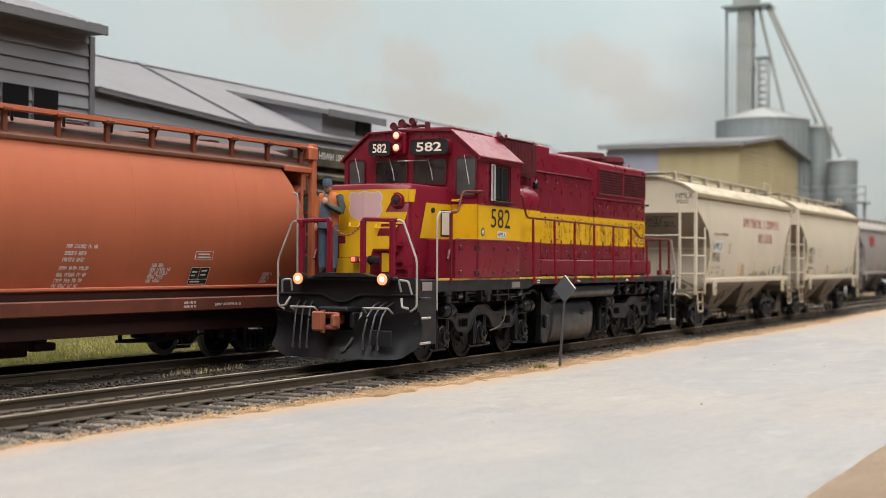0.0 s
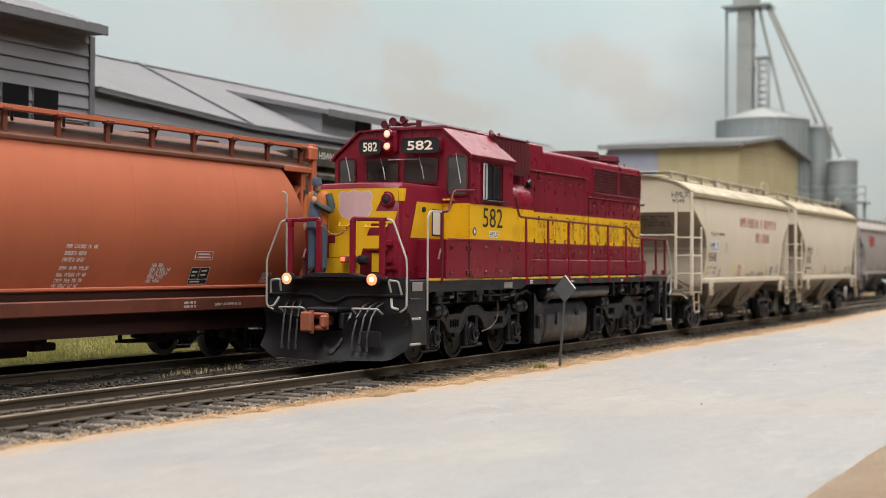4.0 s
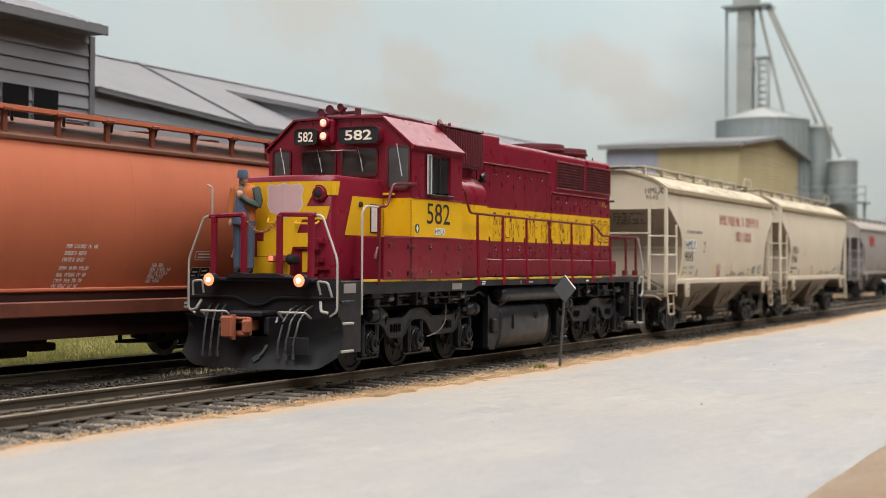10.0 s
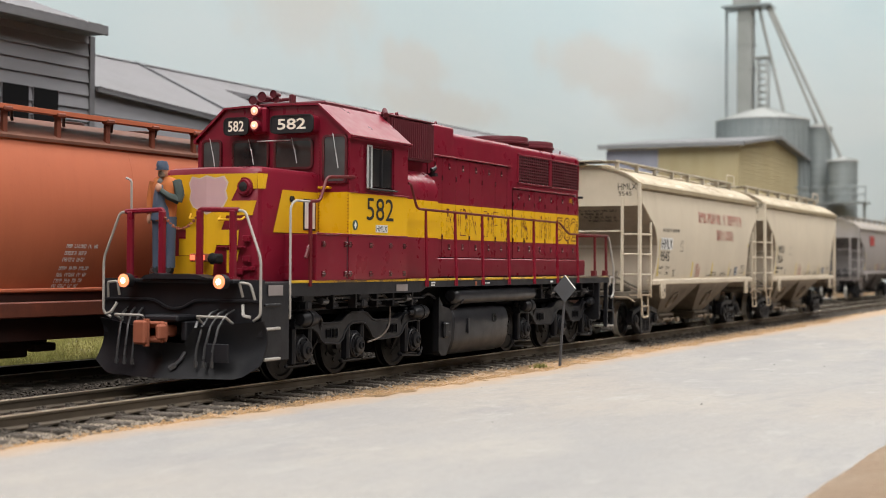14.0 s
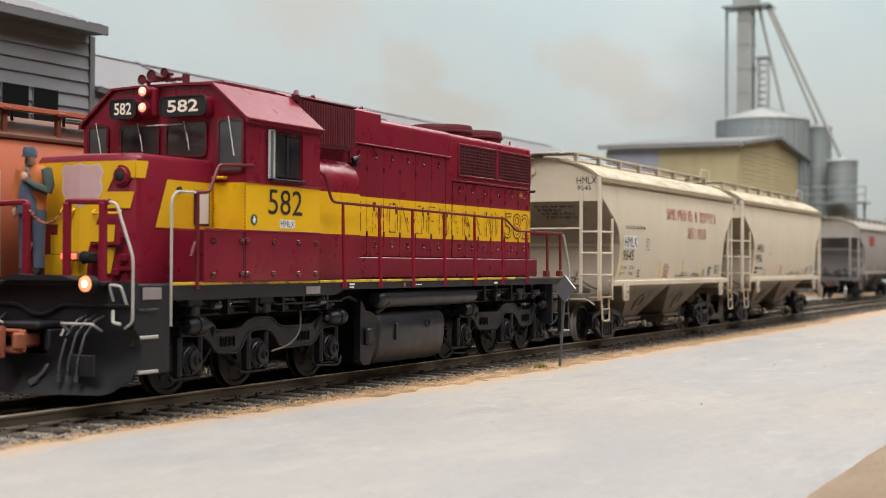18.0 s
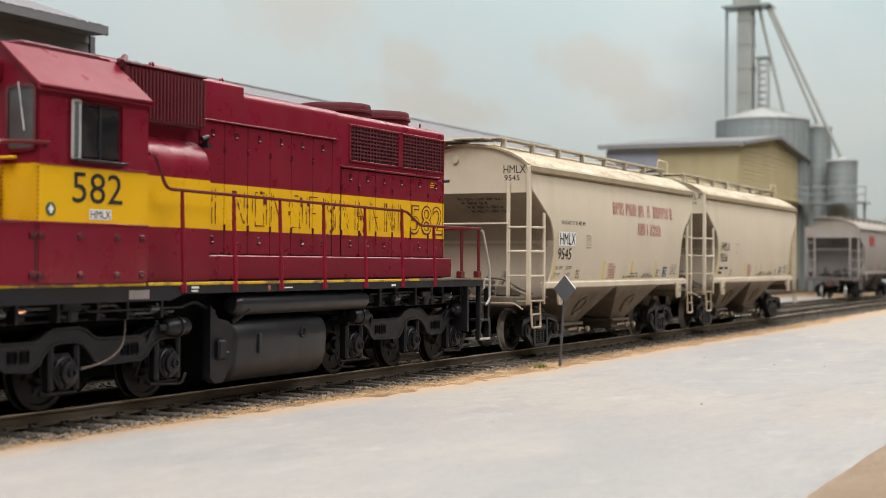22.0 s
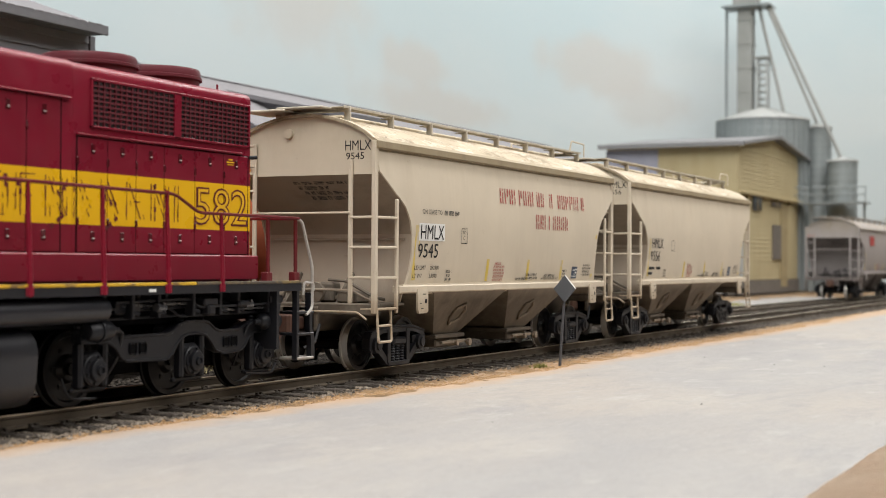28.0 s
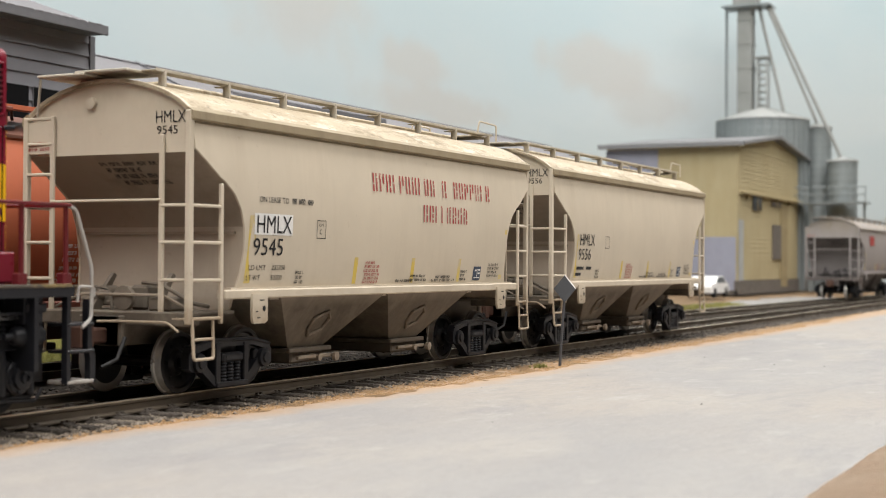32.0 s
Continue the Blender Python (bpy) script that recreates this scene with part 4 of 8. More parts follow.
        flip = (lambda u, v: (14.10 + u, -0.9285, 2.47 + v)) if s < 0 else (lambda u, v: (15.44 - u, 0.9285, 2.47 + v))
        lettering("road_number", [("582", 0, 0, 0.57, 1.36, 0.016)], flip, MAROONI, hood, "worn maroon outlined road number")
        lettering("number_core", [("582", 0.042, 0.028, 0.514, 1.276, -0.016)], (lambda f: lambda u, v: (f(u, v)[0], f(u, v)[1] + s * 0.003, f(u, v)[2]))(flip), YELLOW, hood, "yellow inside of the outlined number")
    for cx in (12.85, 14.35):
        b = B().lathe([(4.50, 0.66), (4.66, 0.66), (4.66, 0.70), (4.70, 0.70), (4.71, 0.675), (4.79, 0.675), (4.82, 0.66), (4.82, 0.61), (4.74, 0.58), (4.72, 0.05)], (cx, 0, 0), "z", 36)
        part("radiator_fan", b, DUSTM, hood, "round maroon roof fan housing")
    part("lifting_eye", B().tube([(8.5, -0.55, 4.66), (8.5, -0.55, 4.75), (8.56, -0.55, 4.78), (8.6, -0.55, 4.72), (8.6, -0.55, 4.66)], 0.018, 6).tube([(15.1, -0.6, 4.55), (15.1, -0.6, 4.66)], 0.018, 6).tube([(6.6, -0.7, 4.66), (6.6, -0.7, 4.76), (6.66, -0.7, 4.78), (6.7, -0.7, 4.66)], 0.018, 6), MAROON, hood)
    part("roof_hatch", B().box(5.6, 7.1, -0.62, 0.62, 4.66, 4.74, 0.03).box(7.3, 8.6, -0.72, 0.72, 4.66, 4.705, 0.02).box(6.9, 7.5, -0.5, 0.5, 4.70, 4.80, 0.05), MAROON, hood)

    # nose, with a shallow crease down its middle
    def nose_x(y):
        return 1.62 + 0.13 * min(1, abs(y) / 0.93)
    ring = lambda z, g: [(3.5, -0.93 + g, z), (nose_x(0.93) + g + 0.05, -0.93 + g, z), (nose_x(0.93) + g, -0.88 + g, z), (nose_x(0) + g, 0, z), (nose_x(0.93) + g, 0.88 - g, z), (nose_x(0.93) + g + 0.05, 0.93 - g, z), (3.5, 0.93 - g, z)]
    nose = part("nose", B().sweep([ring(1.62, 0), ring(3.36, 0), ring(3.42, 0.03), ring(3.445, 0.09)], True, True, False), MAROON, L, "short maroon nose with yellow stripes")

    def nose_decal(name, poly, mat, label="", up=0.012):
        """A painted area on the nose front, split where it crosses the crease."""
        b2 = B()
        b2.add([(nose_x(y) - up, y, z) for y, z in poly], [tuple(range(len(poly)))])
        return part(name, b2, mat, nose, label)
    for poly in ([(0, 3.33), (0.86, 3.33), (0.86, 2.45), (0, 2.45)], [(0, 2.30), (0.60, 2.30), (0.60, 2.03), (0, 2.03)], [(0, 2.46), (0.45, 2.46), (0.45, 2.29), (0, 2.29)], [(0, 2.02), (0.72, 2.02), (0.72, 1.72), (0, 1.72)],
                 [(0, 3.33), (-0.885, 3.33), (-0.875, 3.09), (-0.53, 3.09), (-0.43, 2.90), (0, 2.90)], [(0, 2.90), (-0.87, 2.90), (-0.80, 2.67), (-0.35, 2.67), (-0.26, 2.44), (0, 2.44)], [(0, 2.44), (-0.57, 2.44), (-0.55, 2.20), (-0.18, 2.20), (-0.14, 2.06), (0, 2.06)],
                 [(0, 2.06), (-0.14, 2.06), (-0.12, 1.72), (0, 1.72)], [(-0.36, 2.12), (-0.58, 2.12), (-0.50, 1.76), (-0.36, 1.76)]):
        nose_decal("nose_stripe", poly, YELLOW)
    side = [(1.80, 3.33), (1.94, 3.33), (1.87, 3.09), (1.80, 3.09)]
    for s in (-1, 1):
        part("nose_stripe", B().add([(x, s * 0.942, z) for x, z in side], [(0, 1, 2, 3)]), YELLOW, nose)
        part("nose_stripe", B().add([(1.733, s * 0.885, 3.33), (1.797, s * 0.943, 3.33), (1.797, s * 0.943, 3.09), (1.733, s * 0.885, 3.09)], [(0, 1, 2, 3)]), YELLOW, nose)
        part("nose_stripe", B().add([(x, s * 0.942, z) for x, z in [(2.36, 3.10), (3.44, 3.10), (3.44, 2.41), (2.10, 2.41)]], [(0, 1, 2, 3)]), YELLOW, nose, "yellow panel with a slanted front edge")
        part("side_marker", B().tube([(2.62, s * 0.94, 2.96), (2.62, s * 0.98, 2.96)], 0.05, 10), BLACK, nose)
        part("data_panel", B().box(2.98, 3.36, s * 0.945, s * 0.955, 2.46, 2.98, 0.004), INK, nose)
        part("data_card", B().box(3.01, 3.33, s * 0.956, s * 0.96, 2.49, 2.95), WHITEI, nose, "pale blank card in a black frame")
    sh = [(-0.29, 3.28), (-0.14, 3.25), (0, 3.29), (0.14, 3.25), (0.30, 3.28), (0.36, 3.18), (0.32, 3.06), (0.35, 2.94), (0.28, 2.82), (0, 2.70), (-0.28, 2.82), (-0.35, 2.94), (-0.32, 3.06), (-0.36, 3.18)]
    rim = [(y * 1.07, 3.0 + (z - 3.0) * 1.07) for y, z in sh]
    for side_pts in ([p for p in rim if p[0] >= 0], [p for p in rim if p[0] <= 0]):
        nose_decal("shield_rim", side_pts, SHIELDRIM, "pale rim of the blank shield", 0.016)
    nose_decal("shield", [p for p in sh if p[0] >= 0] , PALEPINK, "faded pink shield emblem, blank", 0.02)
    nose_decal("shield", [p for p in sh if p[0] <= 0], PALEPINK, "faded pink shield emblem, blank", 0.02)
    b = B()
    b.lathe([(-0.05, 0.075), (-0.055, 0.11), (-0.02, 0.125), (-0.02, 0.15), (0.03, 0.15), (0.03, 0.02)], (nose_x(0.65), -0.66, 3.12), "x", 20)
    lamp = part("class_lamp", b, MAROON, nose)
    part("lens", B().lathe([(-0.08, 0.005), (-0.07, 0.06), (-0.063, 0.075), (0.0, 0.075)], (nose_x(0.65), -0.66, 3.12), "x", 16), BLACK, lamp, "dark unlit lens")
    part("grab_iron", B().tube(bend([(nose_x(0.3), -0.24, 2.66), (nose_x(0.3) - 0.08, -0.24, 2.60), (nose_x(0.6) - 0.08, -0.66, 2.60), (nose_x(0.6), -0.66, 2.64)], 0.03), 0.018, 6), YELLOW, nose)
    part("grab_iron", B().tube(bend([(nose_x(0.3), 0.10, 2.70), (nose_x(0.3) - 0.08, 0.12, 2.62), (nose_x(0.3) - 0.08, 0.32, 2.62), (nose_x(0.3), 0.34, 2.70)], 0.03), 0.018, 6), YELLOW, nose)
    for y, z in ((-0.72, 2.30), (-0.72, 1.98), (-0.6, 1.78)):
        part("latch", B().box(nose_x(y) - 0.07, nose_x(y), y - 0.06, y + 0.06, z - 0.05, z + 0.05, 0.01), MAROON, nose)
    part("door_ledge", B().box(nose_x(0.4) - 0.06, nose_x(0.4) + 0.02, -0.70, -0.20, 2.155, 2.18, 0.006).box(nose_x(0.8) - 0.05, nose_x(0.8) + 0.02, -0.86, -0.64, 1.80, 1.86, 0.006), MAROON, nose)
    part("brake_stand", B().box(1.40, 1.62, -0.34, -0.20, 1.90, 2.06, 0.03).blob((1.40, -0.27, 1.98), (0.07, 0.08, 0.09), 0.1, 10, 6), BLACK, nose, "black jumper receptacle")
    for y in (0.15, -0.04):
        lampb = part("marker_lamp", B().box(1.46, 1.58, y - 0.075, y + 0.075, 1.93, 2.06, 0.02), RUST, nose, "small red-brown lamp housing")
        part("marker_lens", B().box(1.435, 1.462, y - 0.045, y + 0.045, 1.955, 2.035, 0.012), REDLENS, lampb, "small lit red lens")

    # cab
    prof = [(-1.54, 1.66), (-1.54, 4.05), (-0.94, 4.568), (-0.4, 4.588), (0.4, 4.588), (0.94, 4.568), (1.54, 4.05), (1.54, 1.66)]
    b = B().prism(prof, "x", 3.46, 5.52)
    cab = part("cab", b, LIVERY, L, "maroon cab with a yellow belt")
    rp = [(-1.60, 3.99), (-1.585, 4.07), (-0.955, 4.605), (-0.4, 4.625), (0.4, 4.625), (0.955, 4.605), (1.585, 4.07), (1.60, 3.99), (1.55, 4.0), (1.545, 4.055), (0.94, 4.572), (0.4, 4.592), (-0.4, 4.592), (-0.94, 4.572), (-1.545, 4.055), (-1.55, 4.0)]
    roof = part("cab_roof", B().prism(rp, "x", 3.40, 5.54), MAROON, cab, "sloping maroon cab roof")
    for s in (-1, 1):
        part("gutter", B().box(3.42, 5.56, s * 1.625, s * 1.58, 4.03, 4.06, 0.006), MAROON, roof)
    for s in (-1, 1):
        part("side_cabinet", B().box(2.45, 5.50, s * 0.9, s * 1.53, 1.64, 2.39, 0.012), MAROON, L, "maroon equipment cabinet beside the nose")
        for x in (2.66, 3.36, 3.5, 4.2, 4.9, 5.4):
            for z in (1.745, 2.23):
                part("hinge", B().box(x - 0.05, x + 0.05, s * 1.525, s * 1.548, z - 0.045, z + 0.045, 0.004).tube([(x - 0.055, s * 1.552, z), (x + 0.055, s * 1.552, z)], 0.014, 6), LATCH, cab)
        part("seam", B().rib(*[(x - 0.012, x + 0.012, s * 1.531, s * 1.535, 1.67, 2.36) for x in (3.42, 4.3)]), BLACK, cab)
        part("belt_ledge", B().box(3.46, 5.53, s * 1.535, s * 1.56, 3.10, 3.125, 0.004).box(2.45, 5.53, s * 1.53, s * 1.55, 2.385, 2.41, 0.004), MAROON, cab)
        # side windows
        w = part("window_glass", B().box(4.14, 4.92, s * 1.535, s * 1.55, 3.22, 3.90), GLASS, cab, "dark cab side glass")
        part("window_frame", frame_y(B(), s * 1.535, s * 1.575, 4.53, 3.56, 0.84, 0.74, 0.04, 0.045), MAROON, w)
        part("window_bar", B().box(4.50, 4.55, s * 1.55, s * 1.57, 3.22, 3.9), SILL, w)
        part("sliding_sash", frame_y(B(), s * 1.575, s * 1.605, 4.05, 3.56, 0.15, 0.74, 0.02, 0.024), ALU, w, "bright aluminium wind deflector")
        part("deflector_glass", B().box(4.02, 4.10, s * 1.58, s * 1.588, 3.22, 3.90), paint("smoky_glass", (0.11, 0.115, 0.115), 0.12), w)
        part("arm_rest", B().box(4.05, 5.02, s * 1.54, s * 1.62, 3.17, 3.20, 0.008), SILL, w)
        lettering("road_number", [("582", 0, 0, 0.385, 0.95, 0.0)], (lambda u, v: (4.04 + u, -1.546, 2.655 + v)) if s < 0 else (lambda u, v: (4.94 - u, 1.546, 2.63 + v)), INK, cab, "black road number")
        part("mark_panel", B().box(4.36, 4.78, s * 1.541, s * 1.5445, 2.455, 2.585), WHITEI, cab, "white panel behind the reporting mark")
        lettering("reporting_mark", [("HMLX", 0, 0, 0.10, 0.38)], (lambda u, v: (4.38 + u, -1.5475, 2.47 + v)) if s < 0 else (lambda u, v: (4.76 - u, 1.5475, 2.47 + v)), INK, cab)
        part("badge", B().lathe([(s * 1.541, 0.001), (s * 1.541, 0.085), (s * 1.546, 0.085), (s * 1.547, 0.001)], (3.66, 0, 2.56), "y", 18), paint("dark_green_badge", (0.03, 0.07, 0.06), 0.5), cab, "round dark green badge")
        part("badge_mark", B().add([(3.66, s * 1.5485, 2.625), (3.705, s * 1.5485, 2.56), (3.66, s * 1.5485, 2.495), (3.615, s * 1.5485, 2.56)], [(0, 1, 2, 3)]), WHITEI, cab)
    # front windows
    for cy, w, cz, h in ((0.42, 0.70, 3.765, 0.46), (-0.455, 0.72, 3.765, 0.46), (-1.27, 0.42, 3.66, 0.76), (1.23, 0.36, 3.75, 0.56)):
        g = part("windscreen", pane_x(B(), 3.44, 3.47, cy, cz, w, h, 0.07), GLASS if w > 0.5 else PALEGLASS, cab, "dark cab windscreen" if w > 0.5 else "pale corner window, sky behind it put into the glass colour")
        part("window_seal", frame_x(B(), 3.42, 3.46, cy, cz, w + 0.06, h + 0.06, 0.09, 0.04), LATCH, g)
        part("wiper", B().tube([(3.40, cy + 0.02, cz + h / 2 + 0.05), (3.38, cy - 0.08, cz - 0.05)], 0.007, 5).tube([(3.385, cy - 0.05, cz + 0.10), (3.38, cy - 0.10, cz - 0.16)], 0.009, 5), ALU, g, "thin metal wiper")
    part("wiper_bar", B().tube([(3.39, 0.25, 4.0), (3.39, -0.42, 4.0)], 0.013, 5), ALU, cab)
    b = B()
    for z in [1.9 + 0.055 * i for i in range(39)]:
        for y in (-0.955, -1.52):
            b.box(3.45, 3.462, y - 0.008, y + 0.008, z - 0.008, z + 0.008)
    tagged(part("rivets", b, MAROON, cab), kind="stuff")
    part("door_step", B().box(3.36, 3.46, -1.2, -0.98, 3.16, 3.20, 0.01), YELLOW, cab)
    # number boards and headlights
    for cy, w in ((-0.54, 0.81), (0.585, 0.47)):
        nb = part("number_board", pane_x(B(), 3.26, 3.46, cy, 4.255, w + 0.02, 0.30, 0.08), MAROON, cab)
        part("board_face", pane_x(B(), 3.235, 3.262, cy, 4.255, w, 0.28, 0.07), INK, nb, "black number board")
        part("board_rim", frame_x(B(), 3.222, 3.265, cy, 4.255, w + 0.04, 0.31, 0.085, 0.022), BLACK, nb)
        tw = w * 0.70
        lettering("number", [("582", 0, 0, 0.185, tw, 0.020)], lambda u, v, cy=cy, tw=tw: (3.229, cy + tw / 2 - u, 4.163 + v), paint("cream_digits", (0.88, 0.82, 0.70), 0.5, (0.7, 0.6, 0.45), 0.2), nb, "cream road number")
    b = B().box(3.30, 3.46, 0.04, 0.32, 4.12, 4.58, 0.04)
    hl = part("headlight_box", b, MAROON, cab)
    for z in (4.50, 4.255):
        rim = part("headlight", B().lathe([(3.19, 0.075), (3.19, 0.095), (3.26, 0.10), (3.28, 0.02)], (0, 0.18, z), "x", 18), MAROON, hl, "lit amber headlight")
        part("headlight_lens", B().lathe([(3.165, 0.004), (3.172, 0.05), (3.185, 0.072), (3.25, 0.072)], (0, 0.18, z), "x", 16), LAMP2, hl, "lit amber headlight lens")
        part("bulb", B().lathe([(3.160, 0.003), (3.162, 0.010), (3.168, 0.016)], (0, 0.175, z - 0.01), "x", 12), HOT, hl, "glowing bulb")
    # horns on the roof
    b = B().tube([(3.62, 0.40, 4.60), (3.62, 0.40, 4.72)], 0.03, 6).tube([(3.60, 0.42, 4.72), (3.60, -0.30, 4.72)], 0.03, 6)
    for y, z, l, r in ((0.36, 4.71, -0.22, 0.082), (0.12, 4.75, -0.30, 0.090), (-0.06, 4.80, -0.22, 0.070), (-0.10, 4.71, -0.20, 0.066)):
        b.lathe([(3.62, 0.02), (3.60, 0.03), (3.62 + l * 0.7, 0.045), (3.62 + l, r), (3.62 + l + 0.02, r * 0.85)], (0, y, z), "x", 14)
    b.box(3.56, 3.66, -0.36, -0.27, 4.58, 4.80, 0.015)
    part("air_horn", b, DUSTM, roof, "dark maroon multi-trumpet air horn")
    part("roof_vent", B().box(4.0, 5.48, -0.74, 0.74, 4.60, 4.725, 0.03), DUSTM, roof, "low raised hatch on the cab roof")
    part("bell", B().lathe([(4.62, 0.03), (4.60, 0.08), (4.50, 0.10), (4.42, 0.14), (4.41, 0.12)], (5.72, -0.98, 0), "z", 16).tube([(5.55, -1.0, 4.64), (5.9, -0.96, 4.64)], 0.035, 6).tube([(5.5, -1.1, 4.60), (5.8, -0.90, 4.72)], 0.05, 8).box(5.6, 5.82, -1.12, -0.9, 4.30, 4.40, 0.02), DUSTM, L, "small dark maroon bell on the hood corner")

    # handrails
    for s in (-1, 1):
        r = 0.024
        b = B()
        b.tube(bend([(5.53, s * 1.55, 3.36), (5.72, s * 1.50, 3.36), (5.98, s * 1.49, 2.92), (12.9, s * 1.49, 2.86), (13.45, s * 1.49, 2.62), (16.06, s * 1.49, 2.62)], 0.12), r, 6)
        hr = part("handrail", b, RAILP, L, "long worn maroon walkway handrail")
        for x in (6.35, 7.58, 8.80, 10.08, 11.42, 12.75, 14.0):
            t = 2.90 if x < 13 else 2.62
            part("stanchion", B().tube([(x - 0.02, s * 1.49, t), (x - 0.01, s * 1.49, 2.5), (x + 0.02, s * 1.50, 1.75), (x + 0.02, s * 1.505, 1.50)], [0.026, 0.032, 0.036, 0.038], 6).box(x - 0.05, x + 0.09, s * 1.515, s * 1.49, 1.50, 1.62, 0.01), MAROON, hr)
        for x in (15.25, 16.02):
            part("stanchion", B().tube([(x, s * 1.45, 2.62), (x, s * 1.46, 1.62)], 0.034, 6).box(x - 0.08, x + 0.08, s * 1.49, s * 1.38, 1.62, 1.78, 0.01), RAILP, hr)
        part("end_handrail", B().tube(bend([(16.05, s * 1.45, 2.62), (16.18, s * 1.47, 2.58), (16.45, s * 1.50, 1.85), (16.45, s * 1.50, 1.2), (16.28, s * 1.50, 1.1)], 0.08), 0.026, 6).tube(bend([(16.2, s * 1.49, 1.42), (16.22, s * 1.5, 1.62), (16.5, s * 1.5, 1.60), (16.5, s * 1.5, 1.48)], 0.05), 0.02, 6), WHITEP, L, "chipped white step handrail")
        # front corner rails
        b = B().tube(bend([(1.74, s * 1.50, 1.05), (1.74, s * 1.50, 2.80), (1.86, s * 1.50, 2.90), (2.30, s * 1.50, 2.90)] if s < 0 else [(1.62, 1.50, 1.05), (1.60, 1.50, 3.26), (1.55, 1.58, 3.30)], 0.1), 0.021, 6)
        part("corner_handrail", b, WHITEP, L, "chipped white step handrail")
        part("corner_handrail", B().tube(bend([(2.28, s * 1.50, 2.90), (2.60, s * 1.50, 2.92), (2.82, s * 1.50, 3.32), (3.60, s * 1.56, 3.36)], 0.08), 0.026, 6).tube([(2.32, s * 1.50, 2.9), (2.32, s * 1.50, 1.55)], 0.036, 6).tube([(2.2, s * 1.49, 2.0), (2.3, s * 1.49, 2.2)], 0.03, 5), RAILP, L, "maroon handrail up to the cab")
        b = B().tube(bend([(0.95, s * 1.06, 2.72), (0.95, s * 1.20, 2.70), (0.93, s * 1.50, 1.98), (0.93, s * 1.50, 1.12), (0.95, s * 1.36, 1.04)], 0.09), 0.022, 6)
        b.tube(bend([(0.93, s * 1.18, 1.40), (0.86, s * 1.16, 1.62), (0.86, s * 1.36, 1.60), (0.93, s * 1.40, 1.36)], 0.05), 0.021, 6)
        b.tube(bend([(0.9, s * 1.20, 1.28), (0.82, s * 1.26, 1.12), (0.84, s * 1.38, 1.10)], 0.04), 0.024, 6)
        part("front_handrail", b, WHITEP, L, "chipped white front handrail")
        for k, y in enumerate((s * 0.36, s * 0.98)):
            part("front_post", B().box(0.90, 0.99, y - 0.05, y + 0.05, 1.66, 2.72, 0.015).box(0.86, 1.03, y - 0.08, y + 0.08, 1.66, 1.70), MAROON, L, "maroon front platform post")
        part("front_rail", B().tube(bend([(0.95, s * 0.34, 2.66), (0.95, s * 0.36, 2.74), (0.95, s * 1.08, 2.72)], 0.03), 0.04, 6), MAROON, L)
        part("rear_rail", B().tube([(16.05, s * 1.44, 2.62), (16.05, s * 0.3, 2.62), (16.05, s * 0.3, 1.62)], 0.03, 6), MAROON, L)
    b = B()
    for i in range(15):
        t = i / 14
        y, z = 0.34 - 0.68 * t, 2.66 - 0.22 * math.sin(math.pi * t)
        b.blob((0.94, y, z), (0.016 + 0.012 * (i % 2), 0.028, 0.028 - 0.012 * (i % 2)), 0.1, 6, 4)
    part("safety_chain", b, RUST, L, "drooping rusty chain between the front rails")
    b = B()
    for i in range(19):
        t = i / 18
        b.blob((16.06, -0.34 + 0.68 * t, 2.46 - 0.12 * math.sin(math.pi * t)), (0.022, 0.022 + 0.010 * (i % 2), 0.014 + 0.008 * (i % 2)), 0.1, 6, 4)
    part("safety_chain", b, RUST, L, "drooping rusty chain between the rear rails")
    for y in (-0.86, 0.86):
        for z0, z1 in ((2.41, 3.10), (1.70, 1.98), (2.06, 2.36), (3.20, 3.60)):
            part("rear_edge_mark", B().box(15.548, 15.556, y - 0.05, y + 0.05, z0, z1), YELLOW, L, "yellow safety mark on the hood corner")
        for z in (1.95, 2.35, 2.75, 3.15):
            part("grab_iron", B().tube(bend([(15.55, y * 0.98, z), (15.63, y * 0.98, z), (15.63, y * 0.5, z), (15.55, y * 0.5, z)], 0.03), 0.018, 6), YELLOW, L, "yellow grab iron")
    # ditch lights
    for y in (0.88, -0.93):
        d = part("ditch_light", B().lathe([(0.66, 0.108), (0.66, 0.116), (0.80, 0.11), (0.86, 0.06)], (0, y, 1.63), "x", 18).box(0.78, 0.9, y - 0.04, y + 0.04, 1.60, 1.68), SILL, L)
        part("ditch_lens", B().lathe([(0.640, 0.004), (0.645, 0.08), (0.655, 0.106), (0.72, 0.106)], (0, y, 1.63), "x", 18), LAMP, d, "lit warm white ditch light lens")
        part("bulb", B().lathe([(0.630, 0.004), (0.634, 0.032), (0.641, 0.044)], (0, y, 1.63), "x", 16), HOT, d, "glowing bulb")

    # tank, reservoirs
    half = [(1.02, 0.13), (1.16, 0.17), (1.26, 0.28), (1.31, 0.44), (1.335, 0.74), (1.33, 0.86), (1.29, 0.97), (1.21, 1.06), (1.08, 1.10)]
    tank = [(-y, z) for y, z in reversed(half)] + half
    shrink = lambda k, x: [(x, y * k, 0.62 + (z - 0.62) * k) for y, z in tank]
    tk = part("fuel_tank", B().sweep([shrink(0.94, 7.86), shrink(0.99, 7.92), shrink(1, 8.0), shrink(1, 10.36), shrink(0.99, 10.44), shrink(0.93, 10.52)], True, True, False), TANKP, L, "large dark grey fuel tank")
